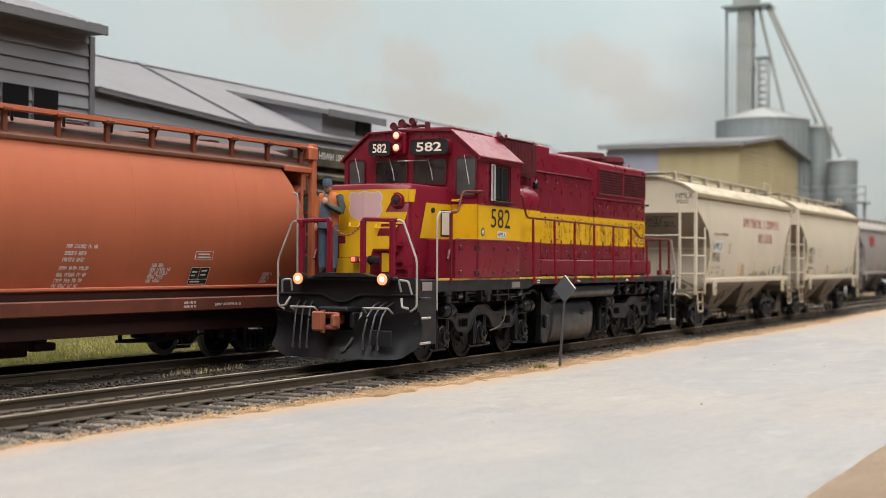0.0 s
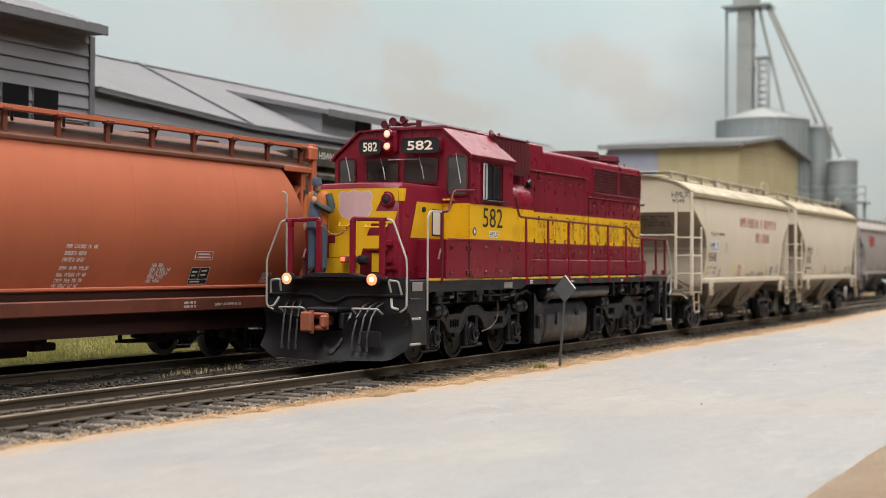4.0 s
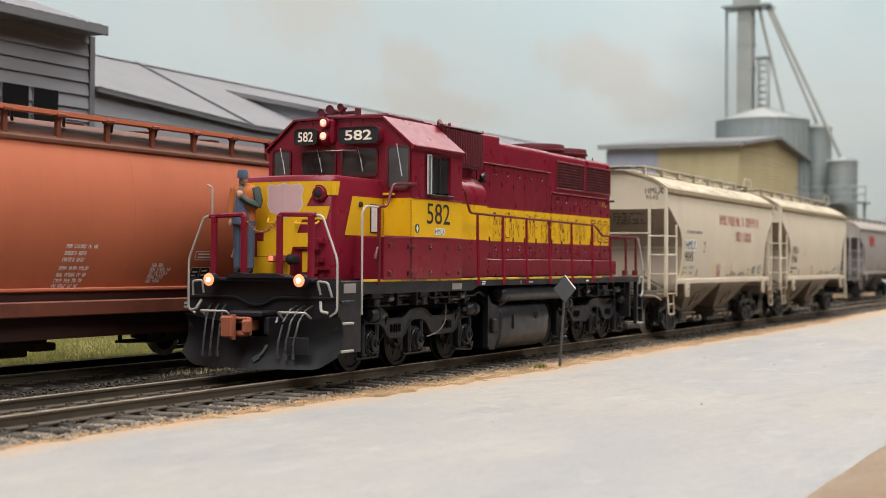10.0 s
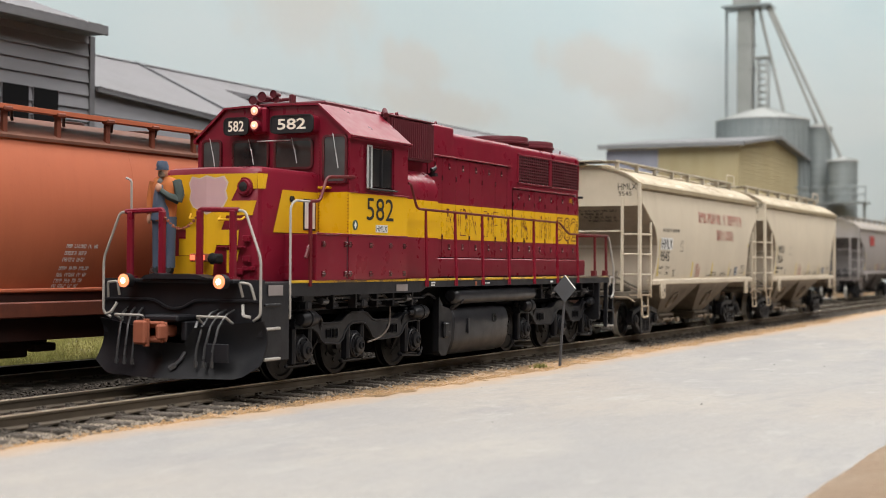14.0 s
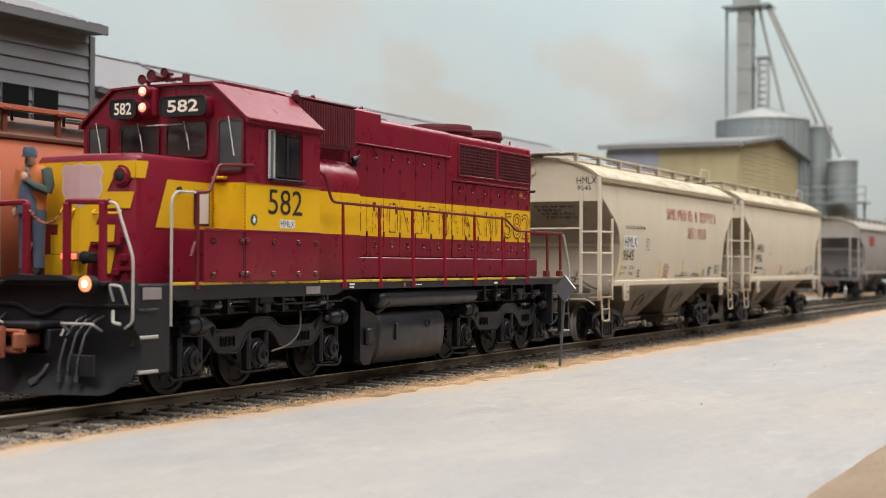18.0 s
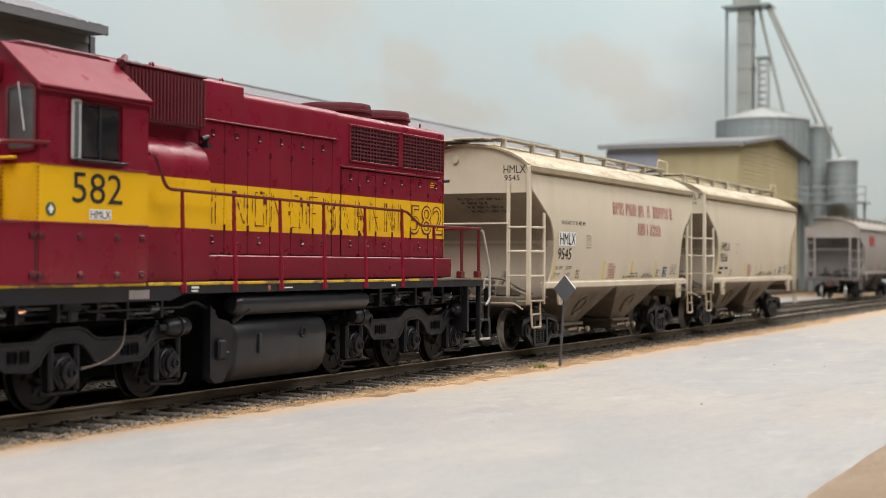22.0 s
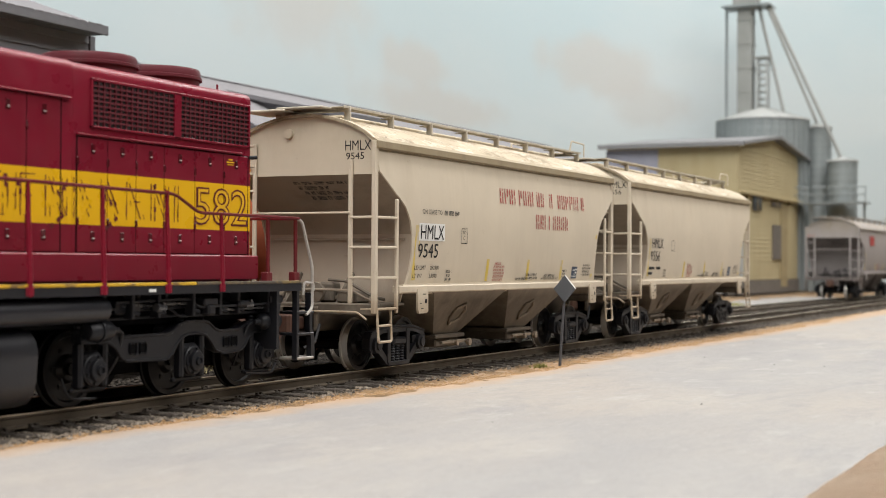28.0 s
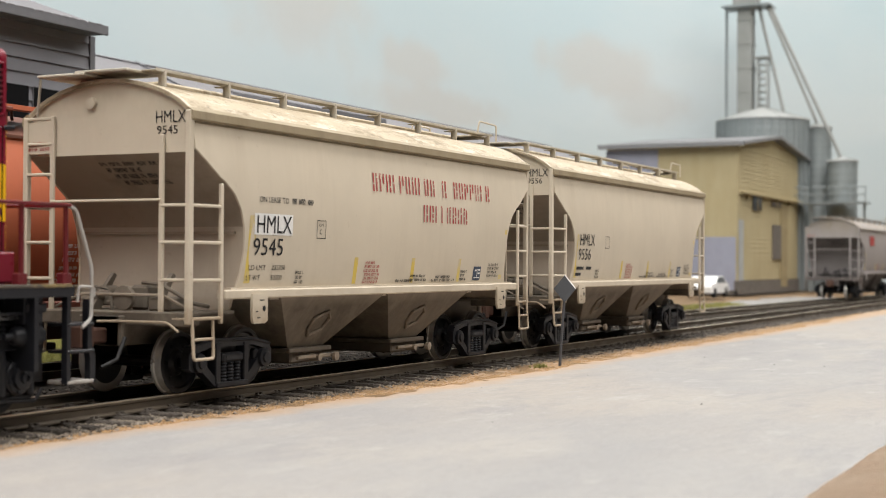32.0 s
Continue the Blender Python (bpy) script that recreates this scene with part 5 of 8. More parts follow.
    for s in (-1, 1):
        part("tank_end", B().prism([(7.30, 1.30), (7.30, 0.25), (7.42, 0.16), (7.62, 0.16), (7.84, 0.45), (7.88, 0.95), (7.74, 1.06), (7.5, 1.10)], "y", s * 1.15, s * 1.28).box(7.42, 7.62, s * 1.27, s * 1.36, 0.50, 0.80, 0.03).box(7.50, 7.72, s * 1.27, s * 1.34, 0.55, 0.62, 0.02), UNDER, tk)
        part("fuel_gauge", B().box(8.43, 8.51, s * 1.33, s * 1.37, 0.55, 0.85, 0.01), TANKP, tk, "fuel gauge strip")
        part("filler", B().lathe([(s * 1.32, 0.09), (s * 1.36, 0.09), (s * 1.36, 0.06), (s * 1.33, 0.05)], (9.7, 0, 0.82), "y", 14), BLACK, tk)
        part("filler_pipe", B().tube([(7.95, s * 1.2, 1.05), (8.02, s * 1.32, 1.16), (8.06, s * 1.36, 1.22)], 0.055, 8).tube([(8.03, s * 1.34, 1.19), (8.09, s * 1.38, 1.24)], 0.075, 8), SILL, tk)
        ends = [(7.78, 0.05), (7.79, 0.11), (7.84, 0.15), (7.92, 0.165), (11.60, 0.165), (11.68, 0.15), (11.72, 0.11), (11.73, 0.05)]
        part("air_reservoir", B().lathe(ends, (0, s * 1.28, 1.30), "x", 18), TANKP, L, "long dark grey air reservoir cylinder")
        part("reservoir_pipe", B().tube(bend([(6.7, s * 1.2, 1.30), (7.0, s * 1.2, 1.36), (7.5, s * 1.2, 1.2)], 0.1), 0.03, 6), UNDER, L)
        part("reservoir_pipe", B().tube(bend([(11.7, s * 1.2, 1.30), (12.6, s * 1.2, 1.28), (14.8, s * 1.1, 1.30)], 0.1), 0.022, 6), UNDER, L)
        part("valve", B().box(14.6, 14.9, s * 1.2, s * 1.4, 1.26, 1.36, 0.03), UNDER, L)
        for x in (8.6, 9.4, 10.2, 11.0, 11.8, 12.5, 13.1):
            part("bracket", B().box(x - 0.03, x + 0.03, s * 1.0, s * 1.22, 1.40, 1.50, 0.01), UNDER, L)
        part("junction_box", B().box(12.0, 12.5, s * 1.05, s * 1.25, 1.22, 1.42, 0.03), UNDER, L)
    # pipes, hangers and valves between the deck and the trucks
    rnd2 = random.Random(17)
    for s in (-1, 1):
        for x0, x1 in ((2.1, 6.6), (11.9, 15.6)):
            for k, z in enumerate((1.385, 1.33, 1.26)):
                y = s * (1.30 - 0.07 * k)
                xm = rnd2.uniform(x0 + 0.8, x1 - 0.8)
                part("air_pipe", B().tube(bend([(x0 + 0.2 * k, y, z), (xm, y, z + 0.02), (xm + 0.15, y + s * 0.05, z - 0.10), (x1 - 0.15 * k, y + s * 0.02, z - 0.09)], 0.06), 0.020 + 0.006 * (k == 1), 6), HOSE if k == 1 else UNDER, L)
            for k in range(6):
                x = x0 + (x1 - x0) * (k + 0.5) / 6 + rnd2.uniform(-0.15, 0.15)
                part("pipe_hanger", B().box(x - 0.03, x + 0.03, s * 1.20, s * 1.36, 1.16, 1.50, 0.01).tube([(x, s * 1.33, 1.24), (x + 0.10, s * 1.36, 1.22)], 0.035, 6), UNDER, L)
            for x in (x0 + 0.9, x1 - 0.7):
                part("cut_out_valve", B().lathe([(x - 0.11, 0.02), (x - 0.10, 0.06), (x + 0.08, 0.06), (x + 0.10, 0.03)], (0, s * 1.34, 1.30), "x", 10).box(x - 0.02, x + 0.02, s * 1.33, s * 1.41, 1.33, 1.37), HOSE, L, "small dark metal valve")
    # Glowing blobs shaped like the leaking light and its bright core.
    part("lamp_glow", B().blob((3.58, -1.12, 1.32), (0.17, 0.03, 0.032), 0.25, 10, 6), LAMP3, L, "orange light leaking above the front truck")
    part("bulb", B().blob((3.62, -1.15, 1.325), (0.07, 0.01, 0.012), 0.2, 8, 5), HOT, L, "bright core of the leaking light, added as a glow")
    part("lamp_glow", B().blob((4.22, -1.12, 1.37), (0.035, 0.02, 0.03), 0.2, 8, 5), LAMP3, L, "orange light leaking above the front truck")

    # trucks
    for kind, c, axles in (("front", 4.5, (2.66, 4.37, 6.48)), ("rear", 13.65, (11.66, 13.78, 15.53))):
        a0, a1, a2 = axles
        for s in (-1, 1):
            top = [(a0 - 0.30, 1.00), (a0 + 0.22, 1.02), (a0 + 0.42, 0.97), (a0 + 0.55, 0.92), (a1 - 0.62, 0.92), (a1 - 0.50, 0.95), (a1 - 0.36, 1.04), (a1 - 0.20, 1.08), (a1 + 0.20, 1.08), (a1 + 0.36, 1.04), (a1 + 0.50, 0.95), (a1 + 0.62, 0.92), (a2 - 0.66, 0.92), (a2 - 0.48, 0.98), (a2 - 0.30, 1.03), (a2 + 0.22, 1.00)]
            low = [(a2 + 0.22, 0.88), (a2 - 0.25, 0.86), (a2 - 0.40, 0.78), (a2 - 0.50, 0.66), (a2 - 0.62, 0.60), (a1 + 0.70, 0.58), (a1 + 0.52, 0.64), (a1 + 0.42, 0.76), (a1 + 0.30, 0.86), (a1 + 0.15, 0.90), (a1 - 0.15, 0.90), (a1 - 0.30, 0.86), (a1 - 0.42, 0.76), (a1 - 0.50, 0.64), (a1 - 0.64, 0.57), (a0 + 0.62, 0.59), (a0 + 0.50, 0.66), (a0 + 0.40, 0.78), (a0 + 0.25, 0.86), (a0 - 0.30, 0.88)]
            tr = part("truck_frame", B().prism(top + low, "y", s * 1.02, s * 1.185), UNDER, L, "dusty black three-axle truck side frame")
            for line in (top, low):
                part("frame_flange", B().tube([(x, s * 1.185, z) for x, z in line], 0.022, 6), UNDER, tr)
            for x in (a0 + 0.74, a0 + 0.95, a2 - 0.98, a2 - 0.78):
                part("frame_pocket", frame_y(B(), s * 1.180, s * 1.202, x, 0.75, 0.155, 0.17, 0.035, 0.022), UNDER, tr)
                part("pocket_hole", B().box(x - 0.055, x + 0.055, s * 1.18, s * 1.1885, 0.69, 0.81), INNER, tr)
            for x in axles:
                bx = B().box(x - 0.20, x + 0.20, s * 1.00, s * 1.15, 0.32, 0.76, 0.06).box(x - 0.29, x - 0.19, s * 1.02, s * 1.17, 0.27, 0.88, 0.03).box(x + 0.19, x + 0.29, s * 1.02, s * 1.17, 0.27, 0.88, 0.03)
                bx.box(x - 0.34, x + 0.34, s * 1.0, s * 1.08, 0.22, 0.285, 0.02)
                ab = part("axle_box", bx, UNDER, tr)
                part("bearing_cap", B().lathe([(s * 1.12, 0.215), (s * 1.17, 0.215), (s * 1.185, 0.195), (s * 1.20, 0.195), (s * 1.205, 0.15), (s * 1.255, 0.145), (s * 1.265, 0.125), (s * 1.265, 0.07), (s * 1.30, 0.065), (s * 1.305, 0.045), (s * 1.28, 0.04), (s * 1.28, 0.005)], (x, 0, 0.51), "y", 20), UNDER, ab)
                for q in range(6):
                    w = q * math.pi / 3 + 0.3
                    part("bolt", B().tube([(x + 0.175 * math.cos(w), s * 1.19, 0.51 + 0.175 * math.sin(w)), (x + 0.175 * math.cos(w), s * 1.222, 0.51 + 0.175 * math.sin(w))], 0.022, 6), UNDER, ab)
                for dx in (-0.24, 0.24):
                    part("spring", B().lathe([(0.0 + 0.03 * k, 0.07 if k % 2 else 0.052) for k in range(9)], (x + dx, s * 1.10, 0.88), "z", 10), UNDER, ab)
            for x, d in ((a0 + 0.02, 1), (a2 - 0.02, -1)):
                cy = part("brake_cylinder", B().lathe([(x - d * 0.30, 0.03), (x - d * 0.29, 0.10), (x - d * 0.25, 0.125), (x - d * 0.10, 0.13), (x - d * 0.095, 0.15), (x - d * 0.04, 0.15), (x - d * 0.035, 0.13), (x + d * 0.12, 0.125), (x + d * 0.20, 0.085), (x + d * 0.22, 0.05), (x + d * 0.34, 0.04), (x + d * 0.35, 0.01)], (0, s * 1.26, 1.02), "x", 18), UNDER, tr)
                part("cylinder_bracket", B().box(x - 0.09, x + 0.09, s * 1.10, s * 1.24, 0.90, 1.06, 0.02), UNDER, cy)
                part("brake_lever", B().tube(bend([(x + d * 0.33, s * 1.24, 1.02), (x + d * 0.46, s * 1.23, 0.98), (x + d * 0.50, s * 1.10, 0.62), (x + d * 0.44, s * 0.95, 0.36)], 0.05), 0.024, 6), UNDER, tr)
            part("brake_rod", B().tube([(a0 - 0.3, s * 1.12, 1.15), (a1, s * 1.12, 1.17), (a2 + 0.2, s * 1.12, 1.15)], 0.018, 6), UNDER, tr)
            part("guard_rod", B().tube(bend([(a2 - 0.35, s * 1.1, 0.24), (a2 + 0.35, s * 1.12, 0.20), (a2 + 0.47, s * 1.1, 0.34)], 0.06), 0.024, 6), UNDER, tr)
            if kind == "front":
                hose = bend([(a1 + 1.02, s * 1.2, 1.42), (a1 + 1.08, s * 1.24, 1.15), (a1 + 1.00, s * 1.27, 0.80), (a1 + 0.60, s * 1.32, 0.62), (a1 + 0.10, s * 1.33, 0.56)], 0.25, 6)
            else:
                hose = bend([(a0 - 0.5, s * 1.05, 0.42), (a0 - 0.42, s * 1.1, 0.16), (a0 + 0.1, s * 1.1, 0.13)], 0.12, 5)
            part("sand_hose", B().tube(hose, 0.017, 6), DUSTHOSE if kind == "front" else UNDER, tr, "grey-brown sand hose" if kind == "front" else "")
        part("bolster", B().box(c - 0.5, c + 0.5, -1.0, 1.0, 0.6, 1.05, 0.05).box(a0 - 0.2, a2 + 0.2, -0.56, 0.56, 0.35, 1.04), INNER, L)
    wheels(L, (2.66, 4.37, 6.48, 11.66, 13.78, 15.53), 0.508, wheelset_mesh(0.508, "wheelset"), rim=False)
    return L


loco = make_loco()


# ---- covered hoppers ----
def hop_y(z):
    """Half width of a covered hopper's bulging side at height z."""
    t = (z - 2.75) / 1.3
    return 1.595 - 0.13 * t * t


def freight_truck(parent, cx):
    """A two-axle freight truck: side frames with windows, springs and bearing caps."""
    for s in (-1, 1):
        y0, y1 = s * 0.94, s * 1.09
        f = B().prism([(cx - 1.06, 0.56), (cx - 0.98, 0.70), (cx - 0.52, 0.79), (cx + 0.52, 0.79), (cx + 0.98, 0.70), (cx + 1.06, 0.56), (cx + 0.94, 0.58), (cx + 0.55, 0.665), (cx - 0.55, 0.665), (cx - 0.94, 0.58)], "y", y0, y1)
        for q in (-1, 1):
            f.prism([(cx + q * 1.06, 0.58), (cx + q * 1.06, 0.38), (cx + q * 0.98, 0.33), (cx + q * 0.80, 0.36), (cx + q * 0.44, 0.10), (cx + q * 0.36, 0.06), (cx + q * 0.30, 0.14), (cx + q * 0.42, 0.22), (cx + q * 0.72, 0.48), (cx + q * 0.90, 0.58)], "y", y0, y1)
            f.box(cx + q * 0.30, cx + q * 0.42, y0, s * 1.11, 0.12, 0.72, 0.012)
            f.tube([(cx + q * 1.02, s * 1.09, 0.66), (cx + q * 0.54, s * 1.09, 0.745), (cx, s * 1.09, 0.75)], 0.02, 5)
        f.box(cx - 0.40, cx + 0.40, y0 - s * 0.06, s * 1.12, 0.06, 0.145, 0.015)
        tr = part("truck_frame", f, UNDER, parent, "dusty black freight truck side frame")
        part("bolster_end", B().box(cx - 0.27, cx + 0.27, s * 0.7, s * 1.125, 0.43, 0.57, 0.03).box(cx - 0.20, cx + 0.20, s * 1.12, s * 1.135, 0.46, 0.54, 0.01), UNDER, tr)
        for k in range(3):
            x = cx - 0.18 + 0.18 * k
            sp = B().lathe([(0.145 + q * 0.024, 0.078 if q % 2 else 0.058) for q in range(13)], (x, s * 1.04, 0), "z", 10)
            part("spring", sp, UNDER, tr)
        for x in (cx - 0.83, cx + 0.83):
            part("bearing_cap", B().box(x - 0.17, x + 0.17, s * 0.93, s * 1.07, 0.32, 0.60, 0.04).lathe([(s * 1.05, 0.15), (s * 1.14, 0.14), (s * 1.15, 0.09), (s * 1.18, 0.08), (s * 1.18, 0.01)], (x, 0, 0.455), "y", 14), UNDER, tr)
    part("truck_bolster", B().box(cx - 0.22, cx + 0.22, -0.95, 0.95, 0.45, 0.72, 0.03).tube([(cx - 0.45, -0.8, 0.40), (cx - 0.45, 0.8, 0.40)], 0.06, 6).tube([(cx + 0.45, -0.8, 0.40), (cx + 0.45, 0.8, 0.40)], 0.06, 6), BLACK, parent)


HOPPER_WHEELS = wheelset_mesh(0.457, "wheelset")


def sheet(b, zs, xl, xr, yo, t=0.03, n=10):
    """A curved side sheet with thickness between two end curves given as functions of z."""
    def rows(d):
        out = []
        for z in zs:
            a, e = xl(z), xr(z)
            out.append([(a + (e - a) * i / n, math.copysign(abs(yo(z)) - d, yo(z)), z) for i in range(n + 1)])
        return out
    o, i = rows(0), rows(t)
    m = n + 1
    for g in (o, i):
        b.add([p for r in g for p in r], [(j * m + k, j * m + k + 1, (j + 1) * m + k + 1, (j + 1) * m + k) for j in range(len(zs) - 1) for k in range(n)], True)
    ring = lambda g: g[0] + [r[-1] for r in g[1:]] + g[-1][-2::-1] + [r[0] for r in g[-2:0:-1]]
    a, e = ring(o), ring(i)
    q = len(a)
    b.add(a + e, [(k, (k + 1) % q, q + (k + 1) % q, q + k) for k in range(q)])
    return b


def ladder(parent, pts, r=0.022):
    """Each bar of a ladder as one part: pts are pairs of ends, the first two the stiles."""
    for k, (a, c) in enumerate(pts):
        part("stile" if k < 2 else "rung", B().tube([a, c], r * (1.5 if k < 2 else 1.0), 6), parent_paint[0], parent)


parent_paint = [CREAM]


def make_hopper(label, coat, number, mark, group="", grime_shade=GRIME_SHADE, soot=DARKGRIME, dust=ROOFDIRT):
    parent_paint[0] = coat
    H = thing("covered_hopper", label, "hopper car", group=group)
    slope = [(4.02, 5.86), (3.52, 5.86), (3.14, 5.30), (3.08, 5.18), (2.92, 4.96), (2.70, 4.80), (2.45, 4.71), (2.1, 4.68), (1.8, 4.71), (1.54, 4.78)]

    def end_x(z):
        for (z0, x0), (z1, x1) in zip(slope, slope[1:]):
            if z1 <= z <= z0:
                return x1 + (x0 - x1) * (z - z1) / (z0 - z1)
        return slope[0][1]
    zs = sorted({p[0] for p in slope} | {1.7, 2.0, 2.3, 2.6, 2.8, 3.3, 3.7})
    body = part("body", B().box(-3.6, 3.6, -1.30, 1.30, 1.35, 3.9), coat, H)
    for s in (-1, 1):
        part("side_sheet", sheet(B(), zs, lambda z: -end_x(z), end_x, lambda z: s * hop_y(z)), coat, body, "bulging weathered car side")
        # Thin lip in place of the eave's shadow line on cream cars.
        part("eave_line", B().box(-5.80, 5.80, s * (hop_y(3.90) - 0.02), s * (hop_y(3.90) + 0.012), 3.875, 3.90), EAVED if coat is CREAM else coat, body, "thin lip under the eave, darkened as shade on cream cars")
        b = B().box(-5.2, 5.2, s * 1.44, s * 1.60, 1.39, 1.53, 0.02).box(-5.0, 5.0, s * 1.40, s * 1.56, 1.53, 1.555)
        part("side_sill", b, coat, body)
        for x in (-4.35, 4.35):
            pad = part("jacking_plate", B().prism([(x - 0.20, 1.46), (x + 0.20, 1.46), (x + 0.20, 1.06), (x + 0.12, 1.02), (x - 0.16, 1.02), (x - 0.20, 1.10)], "y", s * 1.585, s * 1.63), coat, body)
            part("hole", B().lathe([(s * 1.632, 0.045), (s * 1.634, 0.04)], (x + 0.10, 0, 1.24), "y", 10), BLACK, pad)
            part("plate_marks", B().rib((x - 0.02, x + 0.1, s * 1.631, s * 1.634, 1.36, 1.375), (x - 0.12, x - 0.06, s * 1.631, s * 1.634, 1.19, 1.205), (x - 0.08, x + 0.0, s * 1.631, s * 1.634, 1.10, 1.115)), INK, pad)
    # roof with a lip at the eaves
    arc_y = [-1.50 + 3.0 * i / 16 for i in range(17)]
    rz = lambda y: 4.03 + 0.50 * (1 - (y / 1.5) ** 2) ** 0.8
    top = [(y, rz(y) + 0.02) for y in arc_y]
    low = [(y, rz(y) - 0.03) for y in reversed(arc_y)]
    roof = part("roof", B().prism(top + low, "x", -5.92, 5.92), dust, H, "curved dusty roof")
    for s in (-1, 1):
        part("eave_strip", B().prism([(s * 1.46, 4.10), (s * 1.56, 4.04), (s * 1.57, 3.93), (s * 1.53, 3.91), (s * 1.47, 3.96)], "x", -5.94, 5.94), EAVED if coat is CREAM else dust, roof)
    for s in (-1, 1):
        x = s * 5.86
        outline = [(-1.46, 3.47), (-1.48, 4.0)] + [(y, rz(y)) for y in arc_y[1:-1]] + [(1.48, 4.0), (1.46, 3.47)]
        e = part("end_sheet", B().prism(outline, "x", x - s * 0.04, x), coat, H)
        part("end_arch", B().sweep([[(x - s * 0.03, y, z), (x + s * 0.05, y, z), (x + s * 0.05, y * 0.965, z - 0.05), (x - s * 0.03, y * 0.965, z - 0.05)] for y, z in [(y, rz(y) + 0.03) for y in arc_y]], True, True, True), coat, e)
        line = [(3.50, 5.855)] + [(z, ex) for z, ex in slope if z < 3.4] + [(1.20, 4.82)]
        part("lower_end_sheet", B().sweep([[(s * (ex - 0.012), -hop_y(z) + 0.03, z), (s * (ex - 0.012), hop_y(z) - 0.03, z), (s * (ex - 0.05), hop_y(z) - 0.03, z), (s * (ex - 0.05), -hop_y(z) + 0.03, z)] for z, ex in line if z < 2.5]), LOWEND if coat is CREAM else grime_shade, H, "dusty upright lower end sheet")
        # The slope faces down; its shade is put into this paint.
        part("slope_sheet", B().sweep([[(s * (ex - 0.012), -hop_y(z) + 0.03, z), (s * (ex - 0.012), hop_y(z) - 0.03, z), (s * (ex - 0.05), hop_y(z) - 0.03, z), (s * (ex - 0.05), -hop_y(z) + 0.03, z)] for z, ex in line if z > 2.4]), grime_shade, H, "grimy sloping end sheet, shade in its darker paint")
        part("fold_strip", B().box(s * 4.66, s * 4.735, -1.42, 1.42, 2.34, 2.38), grime_shade, H)
        part("vent_cap", B().lathe([(x, 0.09), (x + s * 0.05, 0.085), (x + s * 0.06, 0.03)], (0, 0.30, 4.22), "x", 12), coat, e)
        lettering("end_mark", [("HMLX", 0, 0.16, 0.17, 0.52), (number, 0.02, 0, 0.12, 0.36)], (lambda u, v: (-5.868, -0.86 - u, 3.73 + v)) if s < 0 else (lambda u, v: (5.868, 0.86 + u, 3.73 + v)), INK, e)
        # shear plates and bearers under the slope sheet
        for y in (-0.55, 0.55):
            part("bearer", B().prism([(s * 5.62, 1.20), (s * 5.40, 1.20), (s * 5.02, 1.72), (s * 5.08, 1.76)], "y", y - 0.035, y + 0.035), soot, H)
        part("end_beam", B().box(s * 5.60, s * 5.95, -1.45, 1.45, 1.02, 1.22, 0.02).box(s * 5.9, s * 6.0, -0.4, 0.4, 0.72, 1.16, 0.02), BAYGRIME if coat is CREAM else grime_shade, H)
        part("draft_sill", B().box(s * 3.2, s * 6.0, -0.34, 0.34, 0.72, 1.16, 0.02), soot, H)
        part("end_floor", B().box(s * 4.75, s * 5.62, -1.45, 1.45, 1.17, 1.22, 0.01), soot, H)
        part("coupler", B().box(s * 5.95, s * 6.35, -0.12, 0.12, 0.76, 0.98, 0.03).box(s * 6.30, s * 6.58, -0.18, 0.19, 0.68, 1.05, 0.05), OLDRUST, H)
        part("cut_lever", B().tube(bend([(s * 6.02, -1.40, 0.95), (s * 6.02, -1.2, 1.08), (s * 6.02, -0.3, 1.08), (s * 6.2, -0.1, 1.08)], 0.06), 0.018, 6), coat, H)
        part("air_hose", B().tube([(s * 6.0, -0.45, 0.85), (s * 6.2, -0.47, 0.55), (s * 6.45, -0.40, 0.45)], 0.03, 6), BLACK, H)
        bw = B().lathe([(s * 5.62, 0.02), (s * 5.62, 0.18), (s * 5.70, 0.18), (s * 5.72, 0.05)], (0, -0.15, 1.40), "x", 12).box(s * 5.2, s * 5.7, -1.0, -0.6, 1.22, 1.42, 0.03).tube([(s * 5.3, -0.9, 1.3), (s * 5.3, 0.9, 1.32)], 0.04, 6).tube([(s * 5.5, 0.2, 1.22), (s * 5.5, 0.25, 1.5), (s * 5.5, 0.5, 1.56), (s * 5.5, 0.7, 1.22)], 0.03, 6)
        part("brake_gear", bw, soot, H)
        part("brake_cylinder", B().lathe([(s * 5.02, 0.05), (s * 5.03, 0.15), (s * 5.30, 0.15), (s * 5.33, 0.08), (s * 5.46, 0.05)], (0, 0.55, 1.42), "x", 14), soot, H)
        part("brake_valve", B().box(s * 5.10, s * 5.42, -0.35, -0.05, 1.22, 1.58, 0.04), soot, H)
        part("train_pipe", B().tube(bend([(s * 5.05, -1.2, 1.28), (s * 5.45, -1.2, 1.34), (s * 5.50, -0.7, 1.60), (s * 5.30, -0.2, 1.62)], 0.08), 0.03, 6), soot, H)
        part("train_pipe", B().tube(bend([(s * 5.72, -1.35, 1.25), (s * 5.72, -0.9, 1.45), (s * 5.72, 0.6, 1.45), (s * 5.72, 1.1, 1.25)], 0.1), 0.022, 6), grime_shade, H)
        for t in (-1, 1):
            post = part("corner_post", B().box(x + s * 0.0, x + s * 0.10, t * 1.44, t * 1.53, 1.05, 4.05, 0.012), coat, H)
            zr = (1.13, 1.67, 2.20, 2.72) if (t * s) > 0 else (1.13, 1.67, 2.20, 2.72, 3.2, 3.65, 4.02)
            yo = 1.0
            part("stile", B().box(x + s * 0.02, x + s * 0.07, t * (yo - 0.04), t * (yo + 0.04), 1.05, 3.72 if (t * s) > 0 else 4.06, 0.01), coat, post)
            part("stile", B().box(s * 5.24, s * 5.31, t * 1.545, t * 1.60, 1.05, 3.05, 0.01), coat, post)
